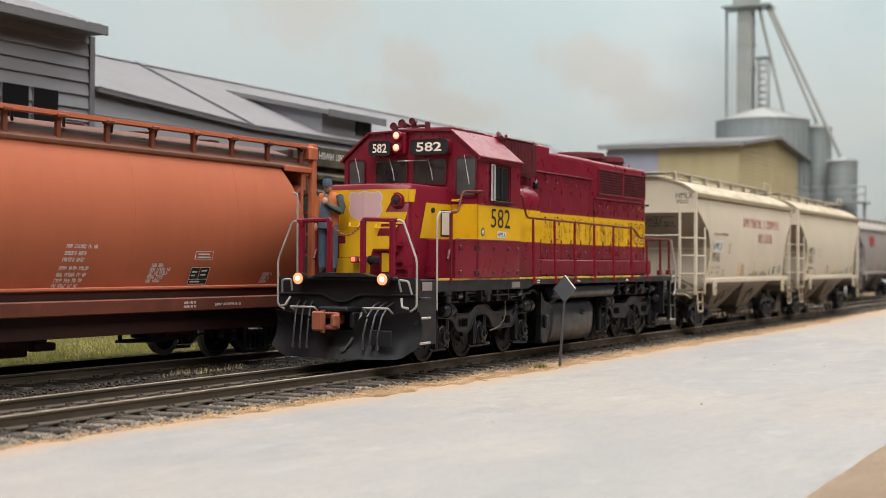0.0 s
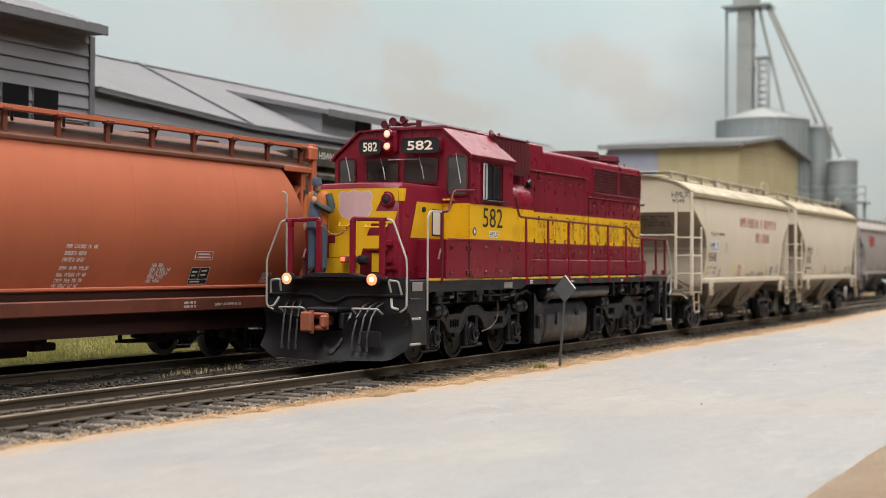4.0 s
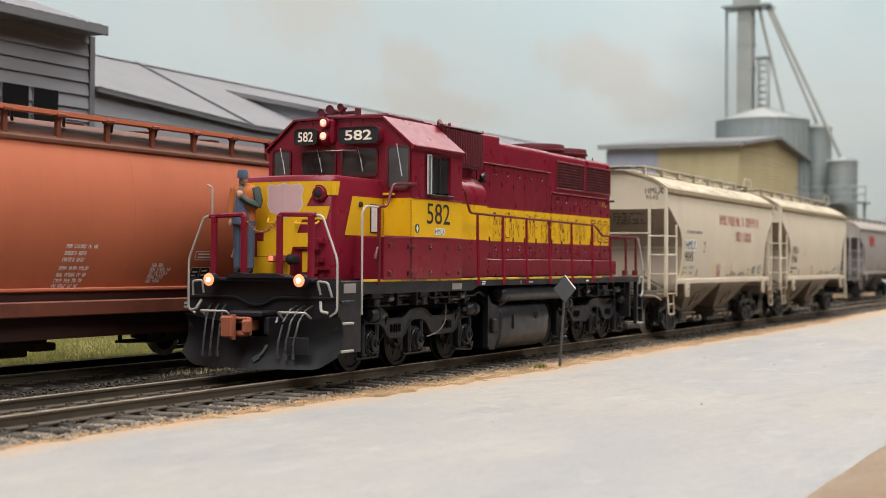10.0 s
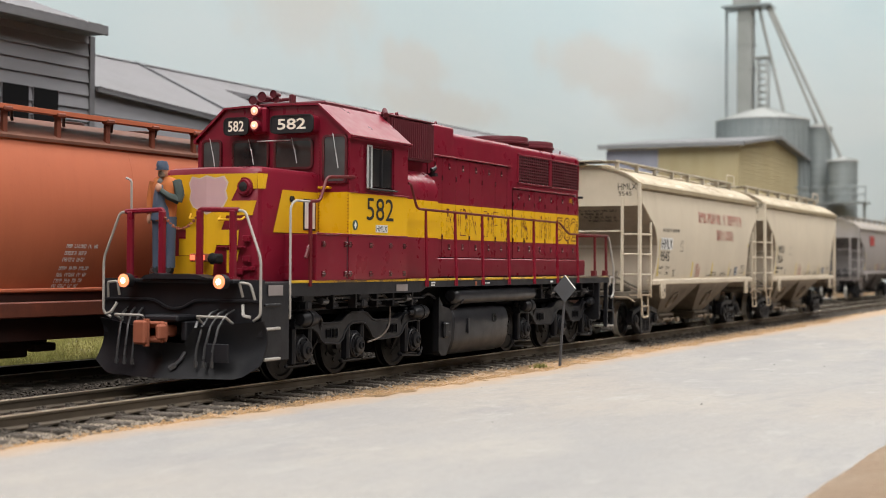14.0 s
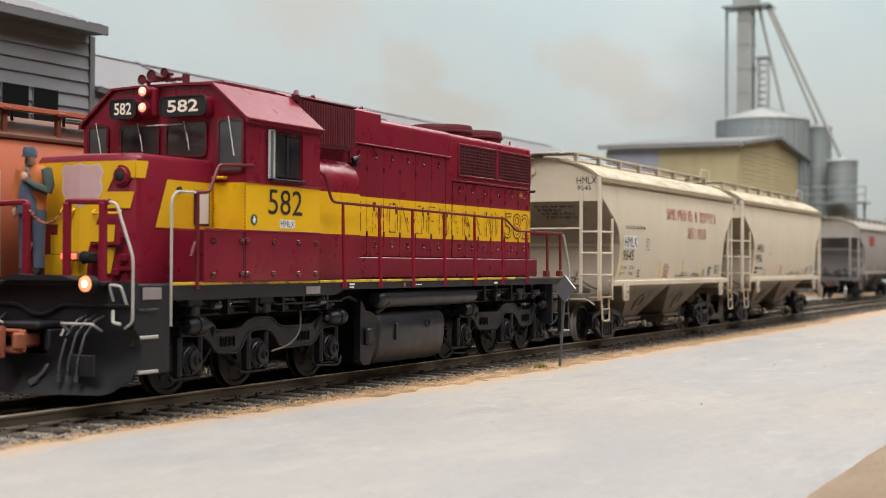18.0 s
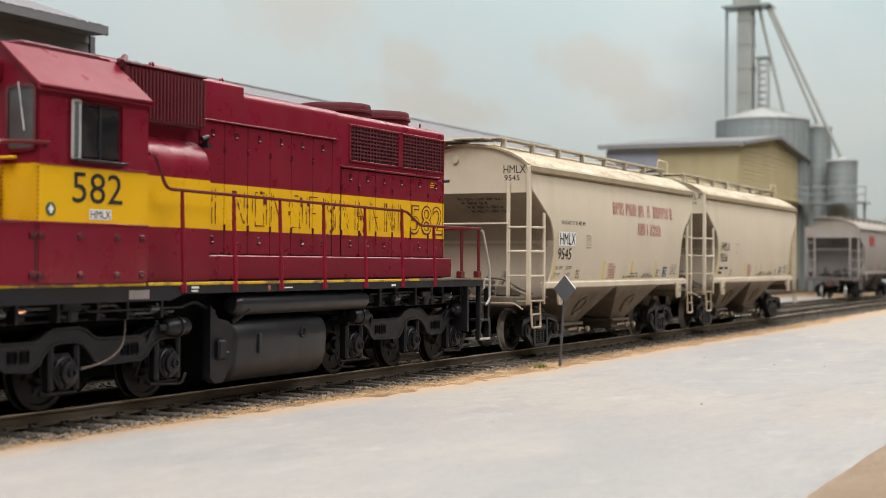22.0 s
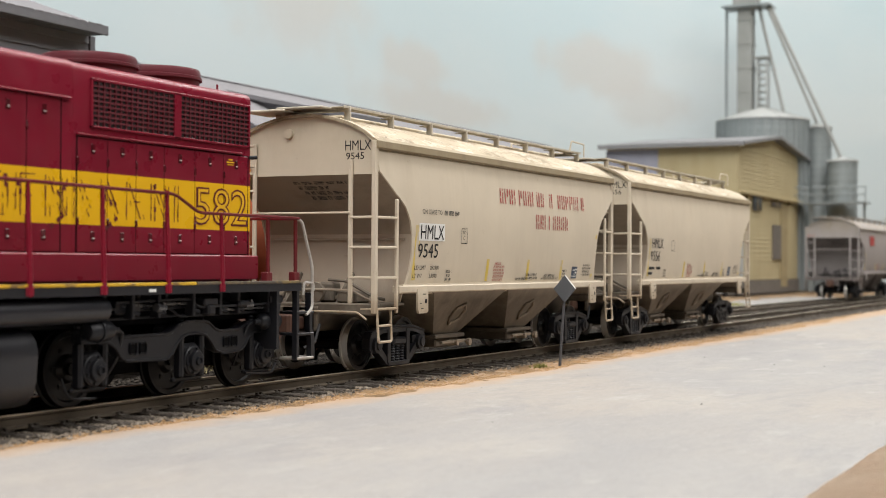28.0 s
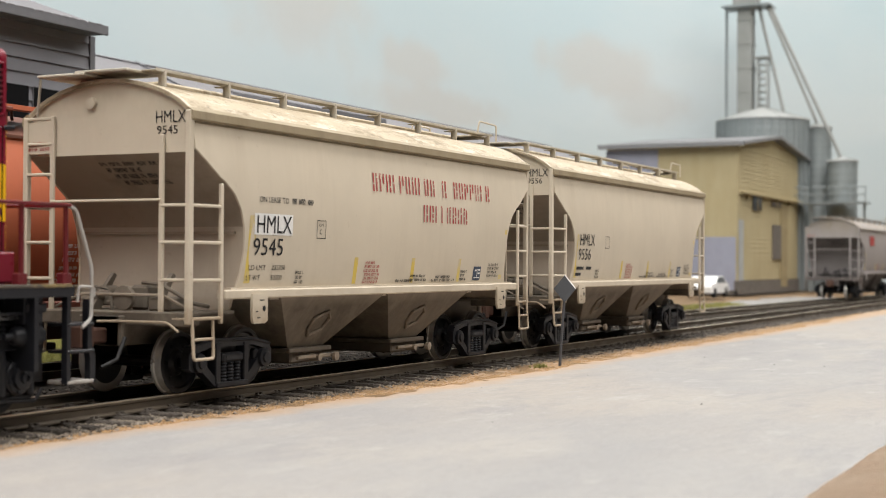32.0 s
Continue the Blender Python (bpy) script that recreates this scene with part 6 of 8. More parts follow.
            for z in zr:
                part("rung", B().tube([(x + s * 0.06, t * yo, z), (x + s * 0.08, t * 1.50, z)], 0.024, 6), coat, post)
            for z in (1.13, 1.67, 2.20, 2.72):
                part("rung", B().tube([(x + s * 0.08, t * 1.50, z), (s * 5.27, t * 1.585, z)], 0.024, 6), coat, post)
            part("stirrup", B().tube(bend([(s * 5.88, t * 1.52, 1.15), (s * 5.88, t * 1.56, 0.56), (s * 5.42, t * 1.56, 0.56), (s * 5.42, t * 1.54, 1.15)], 0.05), 0.026, 6).tube([(s * 5.88, t * 1.55, 0.84), (s * 5.42, t * 1.55, 0.84)], 0.022, 6), coat, post)
        part("crossover_grab", B().tube([(x + s * 0.08, -1.0, 2.80), (x + s * 0.08, 1.0, 2.80)], 0.02, 6), coat, H)
        part("end_platform", B().box(x - s * 0.6, x + s * 0.26, 0.25, 1.12, 4.60, 4.64, 0.01).box(x - s * 0.6, x + s * 0.22, -0.5, 0.45, 4.635, 4.675, 0.01).tube([(x + s * 0.22, 1.08, 4.60), (x + s * 0.10, 1.25, 4.05)], 0.02, 6), PALEBAR if coat is CREAM else coat, roof, "overhanging roof end platform")
    # hatches and running boards
    part("hatch_cover", B().box(-5.0, 5.0, -0.26, 0.26, 4.52, 4.62, 0.03), dust, roof)
    for s in (-1, 1):
        wk = part("running_board", B().box(-5.75, 5.75, s * 0.48, s * 0.76, 4.665, 4.685, 0.004).box(-5.75, 5.75, s * 0.750, s * 0.764, 4.655, 4.70, 0.003), PALEBAR if coat is CREAM else dust, roof, "pale worn running board along the roof")
        for i in range(8):
            x = -5.55 + 11.1 * i / 7
            part("bracket", B().prism([(s * 0.66, 4.40), (s * 0.78, 4.36), (s * 0.78, 4.68), (s * 0.74, 4.68), (s * 0.72, 4.63), (s * 0.50, 4.64), (s * 0.50, 4.62), (s * 0.66, 4.60)], "x", x - 0.022, x + 0.022), PALEBAR if coat is CREAM else dust, wk)
        part("handhold", B().tube(bend([(5.0, s * 0.76, 4.68), (5.0, s * 0.80, 4.92), (5.85, s * 0.80, 4.90), (5.85, s * 0.80, 4.55)], 0.06), 0.02, 6), coat, wk)
    # discharge bays
    for c in (-1.72, 1.72):
        bay = part("bay", B().add([(c - 1.70, -1.38, 1.42), (c + 1.70, -1.38, 1.42), (c + 1.70, 1.38, 1.42), (c - 1.70, 1.38, 1.42), (c - 0.52, -0.75, 0.50), (c + 0.52, -0.75, 0.50), (c + 0.52, 0.75, 0.50), (c - 0.52, 0.75, 0.50)], [(0, 3, 2, 1), (4, 5, 6, 7), (0, 1, 5, 4), (1, 2, 6, 5), (2, 3, 7, 6), (3, 0, 4, 7)]), BAYGRIME if coat is CREAM else grime_shade, H, "grimy tapered discharge bay")
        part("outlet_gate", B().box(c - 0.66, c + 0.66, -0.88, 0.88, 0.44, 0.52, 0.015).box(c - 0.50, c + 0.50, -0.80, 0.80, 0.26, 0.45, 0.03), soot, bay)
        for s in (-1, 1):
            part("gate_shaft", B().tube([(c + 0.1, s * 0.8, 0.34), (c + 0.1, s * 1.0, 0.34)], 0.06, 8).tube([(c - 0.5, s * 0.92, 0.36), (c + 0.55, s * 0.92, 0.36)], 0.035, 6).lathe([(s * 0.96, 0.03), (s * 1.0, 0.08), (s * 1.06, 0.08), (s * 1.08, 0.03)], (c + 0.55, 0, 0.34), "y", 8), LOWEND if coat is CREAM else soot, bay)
            hatch = B()
            pts = [(c - 0.28, 1.02), (c + 0.05, 1.12), (c + 0.20, 1.0), (c + 0.12, 0.82), (c - 0.2, 0.72), (c - 0.30, 0.84)]
            hatch.tube([(px, s * (0.76 + 0.62 * (pz - 0.50) / 0.92 + 0.02), pz) for px, pz in pts + pts[:1]], 0.03, 6)
            part("vibrator_bracket", hatch, grime_shade, bay)
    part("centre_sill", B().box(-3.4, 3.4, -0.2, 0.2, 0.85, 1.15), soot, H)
    for c in (-4.30, 4.30):
        freight_truck(H, c)
    wheels(H, (-5.13, -3.47, 3.47, 5.13), 0.457, HOPPER_WHEELS)
    # lettering, laid on the bulging sides
    for s in (-1, 1):
        put = (lambda u, v: (u - 24.4, -hop_y(v) - 0.012, v)) if s < 0 else (lambda u, v: (24.4 - u, hop_y(v) + 0.012, v))
        put2 = (lambda u, v: (u - 24.4, -hop_y(v) - 0.006, v)) if s < 0 else (lambda u, v: (24.4 - u, hop_y(v) + 0.006, v))
        if mark:
            part("mark_patch", B().add([put2(u, v) for u, v in ((19.94, 2.34), (20.98, 2.34), (20.98, 2.66), (19.94, 2.66))], [(0, 1, 2, 3)]), WHITEI, body, "fresh white patch")
        lettering("reporting_mark", [("HMLX", 20.00, 2.37, 0.26, 0.94), (number, 19.93, 2.03, 0.26, 0.80)], put, INK, body, "black reporting mark and number")
        lettering("weight_lines", [("LD LMT", 19.86, 1.81, 0.075, 0.45), ("232700", 20.48, 1.81, 0.075, 0.36), ("LT WT", 19.83, 1.66, 0.075, 0.36), ("53300", 20.48, 1.66, 0.075, 0.30), ("PLATE", 21.74, 2.50, 0.05, 0.14), ("C", 21.77, 2.38, 0.08, 0.07)] if mark else [("", 19.9, 1.80, 0.07, 0.45), ("", 20.5, 1.80, 0.07, 0.34), ("", 19.86, 1.66, 0.07, 0.36)], put, INK, body)
        if mark:
            lettering("lease_line", [("ON LEASE TO", 20.05, 2.83, 0.085, 0.80)] + tiny_print(20.95, 2.83, 0.085, 0.66), put, INK, body, "small dark stencilled line")
        fr = [("", 21.68, 2.31, 0.012, 0.27), ("", 21.68, 2.59, 0.012, 0.27), ("", 21.68, 2.31, 0.29, 0.012), ("", 21.94, 2.31, 0.29, 0.012)]
        lettering("plate_box", fr, put, INK, body)
        for u, v, w, n in ((21.15, 1.60, 0.24, 3), (24.45, 1.59, 0.62, 1), (24.95, 1.60, 0.66, 2), (25.85, 1.59, 0.95, 1), (26.0, 1.65, 0.6, 1), (27.02, 1.60, 0.28, 3), (28.25, 1.66, 0.52, 4)):
            for k in range(n):
                lettering("stencil_line", tiny_print(u + 0.03 * (k % 2), v + 0.075 * k, 0.048, w - 0.06 * (k % 2), k), put, INK, body, "small dark stencil, unreadable")
        for k in range(6):
            lettering("red_stencil", tiny_print(23.28 + 0.02 * (k % 3), 1.58 + 0.066 * k, 0.046, 0.50 if k < 5 else 0.3, k), put, REDI, body, "small red stencil line, unreadable")
        lettering("panel_marks", [("", 27.66, 1.64, 0.02, 0.26), ("", 27.78, 1.66, 0.16, 0.016), ("", 27.68, 1.78, 0.03, 0.08), ("", 27.82, 1.72, 0.03, 0.10), ("", 27.82, 1.79, 0.03, 0.10)], put, WHITEI, body)
        lettering("blue_panel", [("", 27.62, 1.60, 0.27, 0.34)], put2, paint("dark_blue_panel", (0.03, 0.05, 0.09), 0.5), body, "small dark blue panel")
        st = [(19.79, 1.62), (19.94, 1.62), (19.98, 2.3), (19.92, 2.62), (19.82, 2.62), (19.80, 2.2)]
        part("reflector_stripe", B().add([put2(u, v) for u, v in st], [tuple(range(6))]), STRIPE, body, "yellow reflector stripe")
        for u in (22.95, 25.0, 26.9):
            part("reflector_stripe", B().add([put2(u, 1.58), put2(u + 0.12, 1.58), put2(u + 0.12, 2.02), put2(u, 2.02)], [(0, 1, 2, 3)]), STRIPE, body)
        part("reflector_stripe", B().add([put2(u, v) for u, v in [(28.84, 1.62), (28.98, 1.62), (29.10, 2.62), (29.0, 2.62)]], [(0, 1, 2, 3)]), STRIPE, body)
        if mark:
            # the faded company name, kept to plain upright bars of letter width
            rnd = random.Random(3)
            rows = []
            for u0, u1, v, count, gaps in ((23.50, 28.30, 3.16, 20, (10, 12)), (25.35, 27.25, 2.68, 8, ())):
                step = (u1 - u0) / count
                for i in range(count):
                    if i in gaps:
                        continue
                    for k in range(rnd.choice((1, 2, 2, 2))):
                        z = 0.0 if k == 0 else rnd.choice((0.0, 0.0, 0.14))
                        while z < 0.30:
                            hh = rnd.uniform(0.05, 0.16)
                            rows.append(("", u0 + i * step + k * step * 0.46 + rnd.uniform(-0.006, 0.006), v + z, min(hh, 0.31 - z), step * rnd.uniform(0.15, 0.22)))
                            z += hh + (rnd.uniform(0.01, 0.035) if rnd.random() < 0.5 else 0)
            lettering("faded_name", rows, put, REDI, body, "faded red company lettering strokes")
    for t, (u0, w) in enumerate(((0.0, 0.95), (0.06, 1.12), (0.10, 0.66), (0.16, 0.90), (0.22, 0.88))):
        lettering("end_stencil", tiny_print(u0, -0.085 * t, 0.058, w), lambda u, v: (-end_x(3.41 + v) - 0.004, 0.42 - u, 3.41 + v), INK, H, "line of dark stencilling, unreadable")
    part("notice_plate", B().box(-5.90, -5.93, 1.02, 1.46, 3.50, 3.98, 0.006), coat, H)
    lettering("red_notice", [("CAUTION", 0.08, 0.08, 0.055, 0.26)] + tiny_print(0.0, 0, 0.05, 0.40), lambda u, v: (-5.936, 1.44 - u, 3.55 + v), REDI, H, "small red caution notice")
    return H


cars = [make_hopper("cream covered hopper car with faded red lettering and rust streaks", CREAM, "9545", True, "cream hopper cars of the train"),
        make_hopper("plain cream covered hopper car, last of the train", CREAM, "9556", False, "cream hopper cars of the train")]
spun = len(SPIN)
grey = make_hopper("grey weathered covered hopper car parked on the second track", GREYH, "9000", False, "", GREYE, DARKH, GREYH)
grey.name = "covered_hopper"
del SPIN[spun:]
for ob in list(grey.children_recursive):
    if ob.name.split(".")[0] in ("reporting_mark", "end_mark", "weight_lines", "plate_box"):
        bpy.data.objects.remove(ob)
grey.matrix_world = pose(88.4 * K, T2(88.4) * K, 0.06 * K, 0, 0, -1.36)
part("red_mark", B().box(-3.4, -2.2, -1.63, -1.60, 3.05, 3.6), REDI, grey, "blurred red mark")


# ---- the orange cylindrical hopper on the second track ----
def make_orange():
    H = thing("cylindrical_hopper", "orange round-sided covered hopper car parked on the second track", "hopper car", (17.3, T2(17.3), 0), -1.36)
    hw = lambda z: 1.60 - 0.27 * ((z - 2.80) / 1.3) ** 2
    half = 8.62
    zs = [1.45 + 2.55 * i / 16 for i in range(17)]
    ex = lambda z: half + 0.08 - 0.85 * max(0, (z - 1.9) / 2.1) ** 2.4
    body = part("body", B().box(-6.5, 6.5, -1.3, 1.3, 1.3, 3.95), ORANGE, H)
    for s in (-1, 1):
        part("side_sheet", sheet(B(), zs, lambda z: -ex(z), ex, lambda z: s * hw(z), 0.03, 14), ORANGE, body, "round orange car side")
        for x in (-5.9, -2.6, 3.1, 6.2):
            part("weld_seam", B().sweep([[(x - 0.010, s * (hw(z) + 0.001), z), (x, s * (hw(z) + 0.005), z), (x + 0.010, s * (hw(z) + 0.001), z)] for z in zs], False, False), ORANGE, body)
        part("side_lip", B().box(-half, half - 0.05, s * 1.26, s * 1.42, 1.40, 1.47, 0.02), ORANGE, body)
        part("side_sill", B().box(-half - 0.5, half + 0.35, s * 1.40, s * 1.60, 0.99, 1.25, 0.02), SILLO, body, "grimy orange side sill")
        # Web in the recess under the lip; the recess shade is in its brown.
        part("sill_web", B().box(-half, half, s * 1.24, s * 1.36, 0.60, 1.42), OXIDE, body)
        part("eave_strip", B().prism([(s * 1.30, 4.05), (s * 1.40, 3.99), (s * 1.40, 3.92), (s * 1.34, 3.93)], "x", -half - 0.4, half + 0.4), ORANGE, body)
        wk = part("running_board", B().box(-half - 0.5, half + 0.65, s * 0.95, s * 1.40, 4.44, 4.475, 0.006).box(-half - 0.5, half + 0.65, s * 1.38, s * 1.42, 4.40, 4.48, 0.004), ORANGE, H, "orange-brown roof running board")
        for i in range(15):
            x = -half + 0.15 + 2 * half * i / 14
            part("post", B().box(x - 0.05, x + 0.05, s * 1.30, s * 1.38, 3.98, 4.44, 0.01).box(x - 0.10, x + 0.10, s * 1.30, s * 1.46, 4.36, 4.44, 0.02), SILLO, wk)
            part("strut", B().tube([(x + 0.3, s * 1.2, 4.42), (x + 0.62, s * 0.9, 4.30)], 0.03, 5), OXIDE, wk)
        put = (lambda u, v: (u - 17.3, -hw(v) - 0.012, v)) if s < 0 else (lambda u, v: (17.3 - u, hw(v) + 0.012, v))
        for u, v, w in ((18.70, 2.18, 0.78), (18.68, 2.06, 0.56), (18.66, 1.95, 0.54), (18.62, 1.80, 0.74), (18.60, 1.69, 0.72), (18.58, 1.59, 0.70), (18.56, 1.50, 0.64), (21.02, 1.86, 0.32), (21.0, 1.78, 0.60), (21.0, 1.71, 0.52), (20.98, 1.64, 0.46), (20.96, 1.57, 0.40), (24.6, 1.68, 0.34), (24.58, 1.60, 0.30), (24.56, 1.53, 0.26)):
            lettering("stencil_line", tiny_print(u, v - 0.03, 0.066, w), put, WHITEI, body, "line of small white stencilling, unreadable")
        bars = [("", 22.24, 1.96, 0.012, 0.55), ("", 22.24, 2.12, 0.012, 0.55), ("", 22.24, 1.96, 0.17, 0.012), ("", 22.78, 1.96, 0.17, 0.012), ("", 22.32, 2.0, 0.03, 0.40), ("", 22.32, 2.06, 0.03, 0.36)]
        lettering("notice_frame", bars, put, WHITEI, body, "small white framed notice")
        lettering("data_panel", [("", 22.20, 1.49, 0.33, 0.58)], put, INK, body, "black data panel")
        lettering("data_rules", [("", 22.20, 1.585, 0.012, 0.58), ("", 22.47, 1.60, 0.21, 0.012), ("", 22.25, 1.72, 0.03, 0.16), ("", 22.53, 1.74, 0.03, 0.18), ("", 22.25, 1.65, 0.03, 0.12), ("", 22.53, 1.66, 0.03, 0.16), ("", 22.26, 1.53, 0.03, 0.3), ("", 22.20, 1.49, 0.012, 0.58), ("", 22.20, 1.81, 0.012, 0.58), ("", 22.20, 1.49, 0.33, 0.012), ("", 22.77, 1.49, 0.33, 0.012)], lambda u, v, put=put: tuple(a + b for a, b in zip(put(u, v), (0, s * 0.006, 0))), WHITEI, body)
        lettering("sill_stencils", tiny_print(21.8, 1.13, 0.045, 0.4) + tiny_print(21.8, 1.06, 0.045, 0.38) + tiny_print(22.75, 1.08, 0.05, 0.85), (lambda u, v: (u - 17.3, -1.604, v)) if s < 0 else (lambda u, v: (17.3 - u, 1.604, v)), WHITEI, body, "small pale stencils")
    yy = [-1.45 + 2.9 * i / 14 for i in range(15)]
    rz = lambda y: 3.98 + 0.47 * (1 - (y / 1.45) ** 2)
    roof = part("roof", B().prism([(y, rz(y)) for y in yy] + [(y, rz(y) - 0.05) for y in reversed(yy)], "x", -half - 0.3, half + 0.3), ORANGEROOF, H, "dusty brown roof")
    for i in range(8):
        x = -7.2 + 2.05 * i
        part("hatch", B().lathe([(4.40, 0.32), (4.47, 0.32), (4.485, 0.28), (4.49, 0.05)], (x, 0, 0), "z", 18), OXIDE, roof)
    for s in (-1, 1):
        e = s * half
        part("slope_sheet", B().add([(e + s * 0.25, -1.4, 3.6), (e + s * 0.25, 1.4, 3.6), (s * 5.9, 1.3, 1.2), (s * 5.9, -1.3, 1.2), (e + s * 0.15, -1.4, 3.6), (e + s * 0.15, 1.4, 3.6), (s * 5.8, 1.3, 1.2), (s * 5.8, -1.3, 1.2)], [(0, 1, 2, 3), (7, 6, 5, 4), (0, 3, 7, 4), (1, 5, 6, 2), (0, 4, 5, 1), (3, 2, 6, 7)]), ORANGE, H)
        part("end_sheet", B().box(e + s * 0.18, e + s * 0.25, -1.42, 1.42, 3.5, 4.0), ORANGE, H)
        part("end_beam", B().box(e + s * 0.3, e + s * 0.55, -1.5, 1.5, 0.95, 1.22, 0.02).box(s * 6.0, e + s * 0.6, -0.35, 0.35, 0.7, 1.15, 0.02), OXIDE, H)
        part("coupler", B().box(e + s * 0.5, e + s * 0.95, -0.12, 0.12, 0.76, 0.98, 0.03).box(e + s * 0.9, e + s * 1.2, -0.18, 0.19, 0.68, 1.05, 0.05), OLDRUST, H)
        for t in (-1, 1):
            post = part("end_post", B().box(e + s * 0.42, e + s * 0.58, t * 1.36, t * 1.50, 1.0, 4.5, 0.015).box(e + s * 0.30, e + s * 0.62, t * 1.30, t * 1.52, 4.12, 4.46, 0.05), ORANGE, H)
            part("stile", B().box(e + s * 0.50, e + s * 0.57, t * 0.78, t * 0.88, 1.0, 4.42, 0.012), OXIDE, post)
            for z in (1.2, 1.65, 2.1, 2.55, 3.0, 3.4, 3.8, 4.2):
                part("rung", B().box(e + s * 0.51, e + s * 0.57, t * 0.82, t * 1.42, z - 0.03, z + 0.03, 0.01), ORANGE, post)
            part("brace", B().box(e - s * 0.6, e + s * 0.5, t * 1.40, t * 1.47, 3.86, 3.98, 0.012).box(e + s * 0.1, e + s * 0.18, t * 1.34, t * 1.42, 1.2, 4.0, 0.01), ORANGE, post)
            part("stirrup", B().tube(bend([(e + s * 0.5, t * 1.5, 1.0), (e + s * 0.5, t * 1.52, 0.5), (e + s * 0.1, t * 1.52, 0.5), (e + s * 0.1, t * 1.5, 1.0)], 0.05), 0.03, 6), OXIDE, post)
    for c in (-3.9, -1.6, 0.7):
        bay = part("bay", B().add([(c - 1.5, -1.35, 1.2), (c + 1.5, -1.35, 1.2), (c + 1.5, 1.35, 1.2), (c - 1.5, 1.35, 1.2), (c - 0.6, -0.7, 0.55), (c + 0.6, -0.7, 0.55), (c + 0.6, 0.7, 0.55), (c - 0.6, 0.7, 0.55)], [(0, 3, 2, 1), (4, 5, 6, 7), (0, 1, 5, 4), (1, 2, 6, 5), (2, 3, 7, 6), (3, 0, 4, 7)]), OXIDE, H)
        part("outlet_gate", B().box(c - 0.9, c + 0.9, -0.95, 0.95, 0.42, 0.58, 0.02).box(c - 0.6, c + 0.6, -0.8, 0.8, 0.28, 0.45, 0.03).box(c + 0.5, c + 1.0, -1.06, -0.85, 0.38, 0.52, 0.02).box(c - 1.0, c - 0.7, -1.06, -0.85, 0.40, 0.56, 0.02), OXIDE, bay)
    gear = part("brake_gear", B().prism([(3.9, 0.75), (5.6, 0.75), (5.6, 0.52), (5.2, 0.44), (4.4, 0.42), (4.0, 0.50)], "y", -1.05, -0.75), BLACK, H)
    part("hanger", frame_y(B(), -1.06, -1.12, 3.65, 0.58, 0.75, 0.26, 0.05, 0.05), BLACK, gear)
    part("brake_rod", B().tube([(3.3, -1.0, 0.46), (4.5, -1.0, 0.42), (5.9, -1.0, 0.50)], 0.03, 6), BLACK, gear)
    part("reservoir", B().lathe([(4.5, 0.05), (4.52, 0.14), (5.3, 0.14), (5.32, 0.05)], (0, -1.02, 0.60), "x", 14), OXIDE, gear)
    for c in (-7.5, 7.5):
        freight_truck(H, c)
    n = len(SPIN)
    wheels(H, (-8.33, -6.67, 6.67, 8.33), 0.45, wheelset_mesh(0.45, "wheelset"))
    del SPIN[n:]
    return H


make_orange()


def make_dark_car():
    """A dark ribbed car on a third track, behind the orange one."""
    H = thing("boxcar", "dark brown ribbed freight car with white stencilled mark", "freight car", (31.6, 7.6, 0))
    body = part("body", B().box(0, 13, -1.46, 1.46, 1.2, 4.90, 0.02), DARKH, H)
    for s in (-1, 1):
        part("top_chord", B().box(-0.05, 13.05, s * 1.44, s * 1.60, 4.42, 4.97, 0.03), DARKH, body)
        for z in (4.16, 3.72, 3.28, 2.84, 2.40, 1.96, 1.5):
            part("side_rib", B().tube([(0, s * 1.47, z), (13, s * 1.47, z)], 0.14, 8), DARKH, body)
        lettering("reporting_mark", [("HSWH 18827", 0.05, 4.63, 0.18, 1.45, 0.008)], (lambda u, v: (u, -1.606, v)) if s < 0 else (lambda u, v: (13 - u, 1.606, v)), WHITEI, body, "white stencilled mark")
    part("coupler", B().box(-0.7, 0, -0.12, 0.12, 0.76, 0.98, 0.03), OLDRUST, H)
    part("underframe", B().box(0, 13, -1.2, 1.2, 0.8, 1.2), BLACK, H)
    for c in (2.0, 11.0):
        freight_truck(H, c)
    n = len(SPIN)
    wheels(H, (1.17, 2.83, 10.17, 11.83), 0.457, HOPPER_WHEELS, rim=False)
    del SPIN[n:]


make_dark_car()


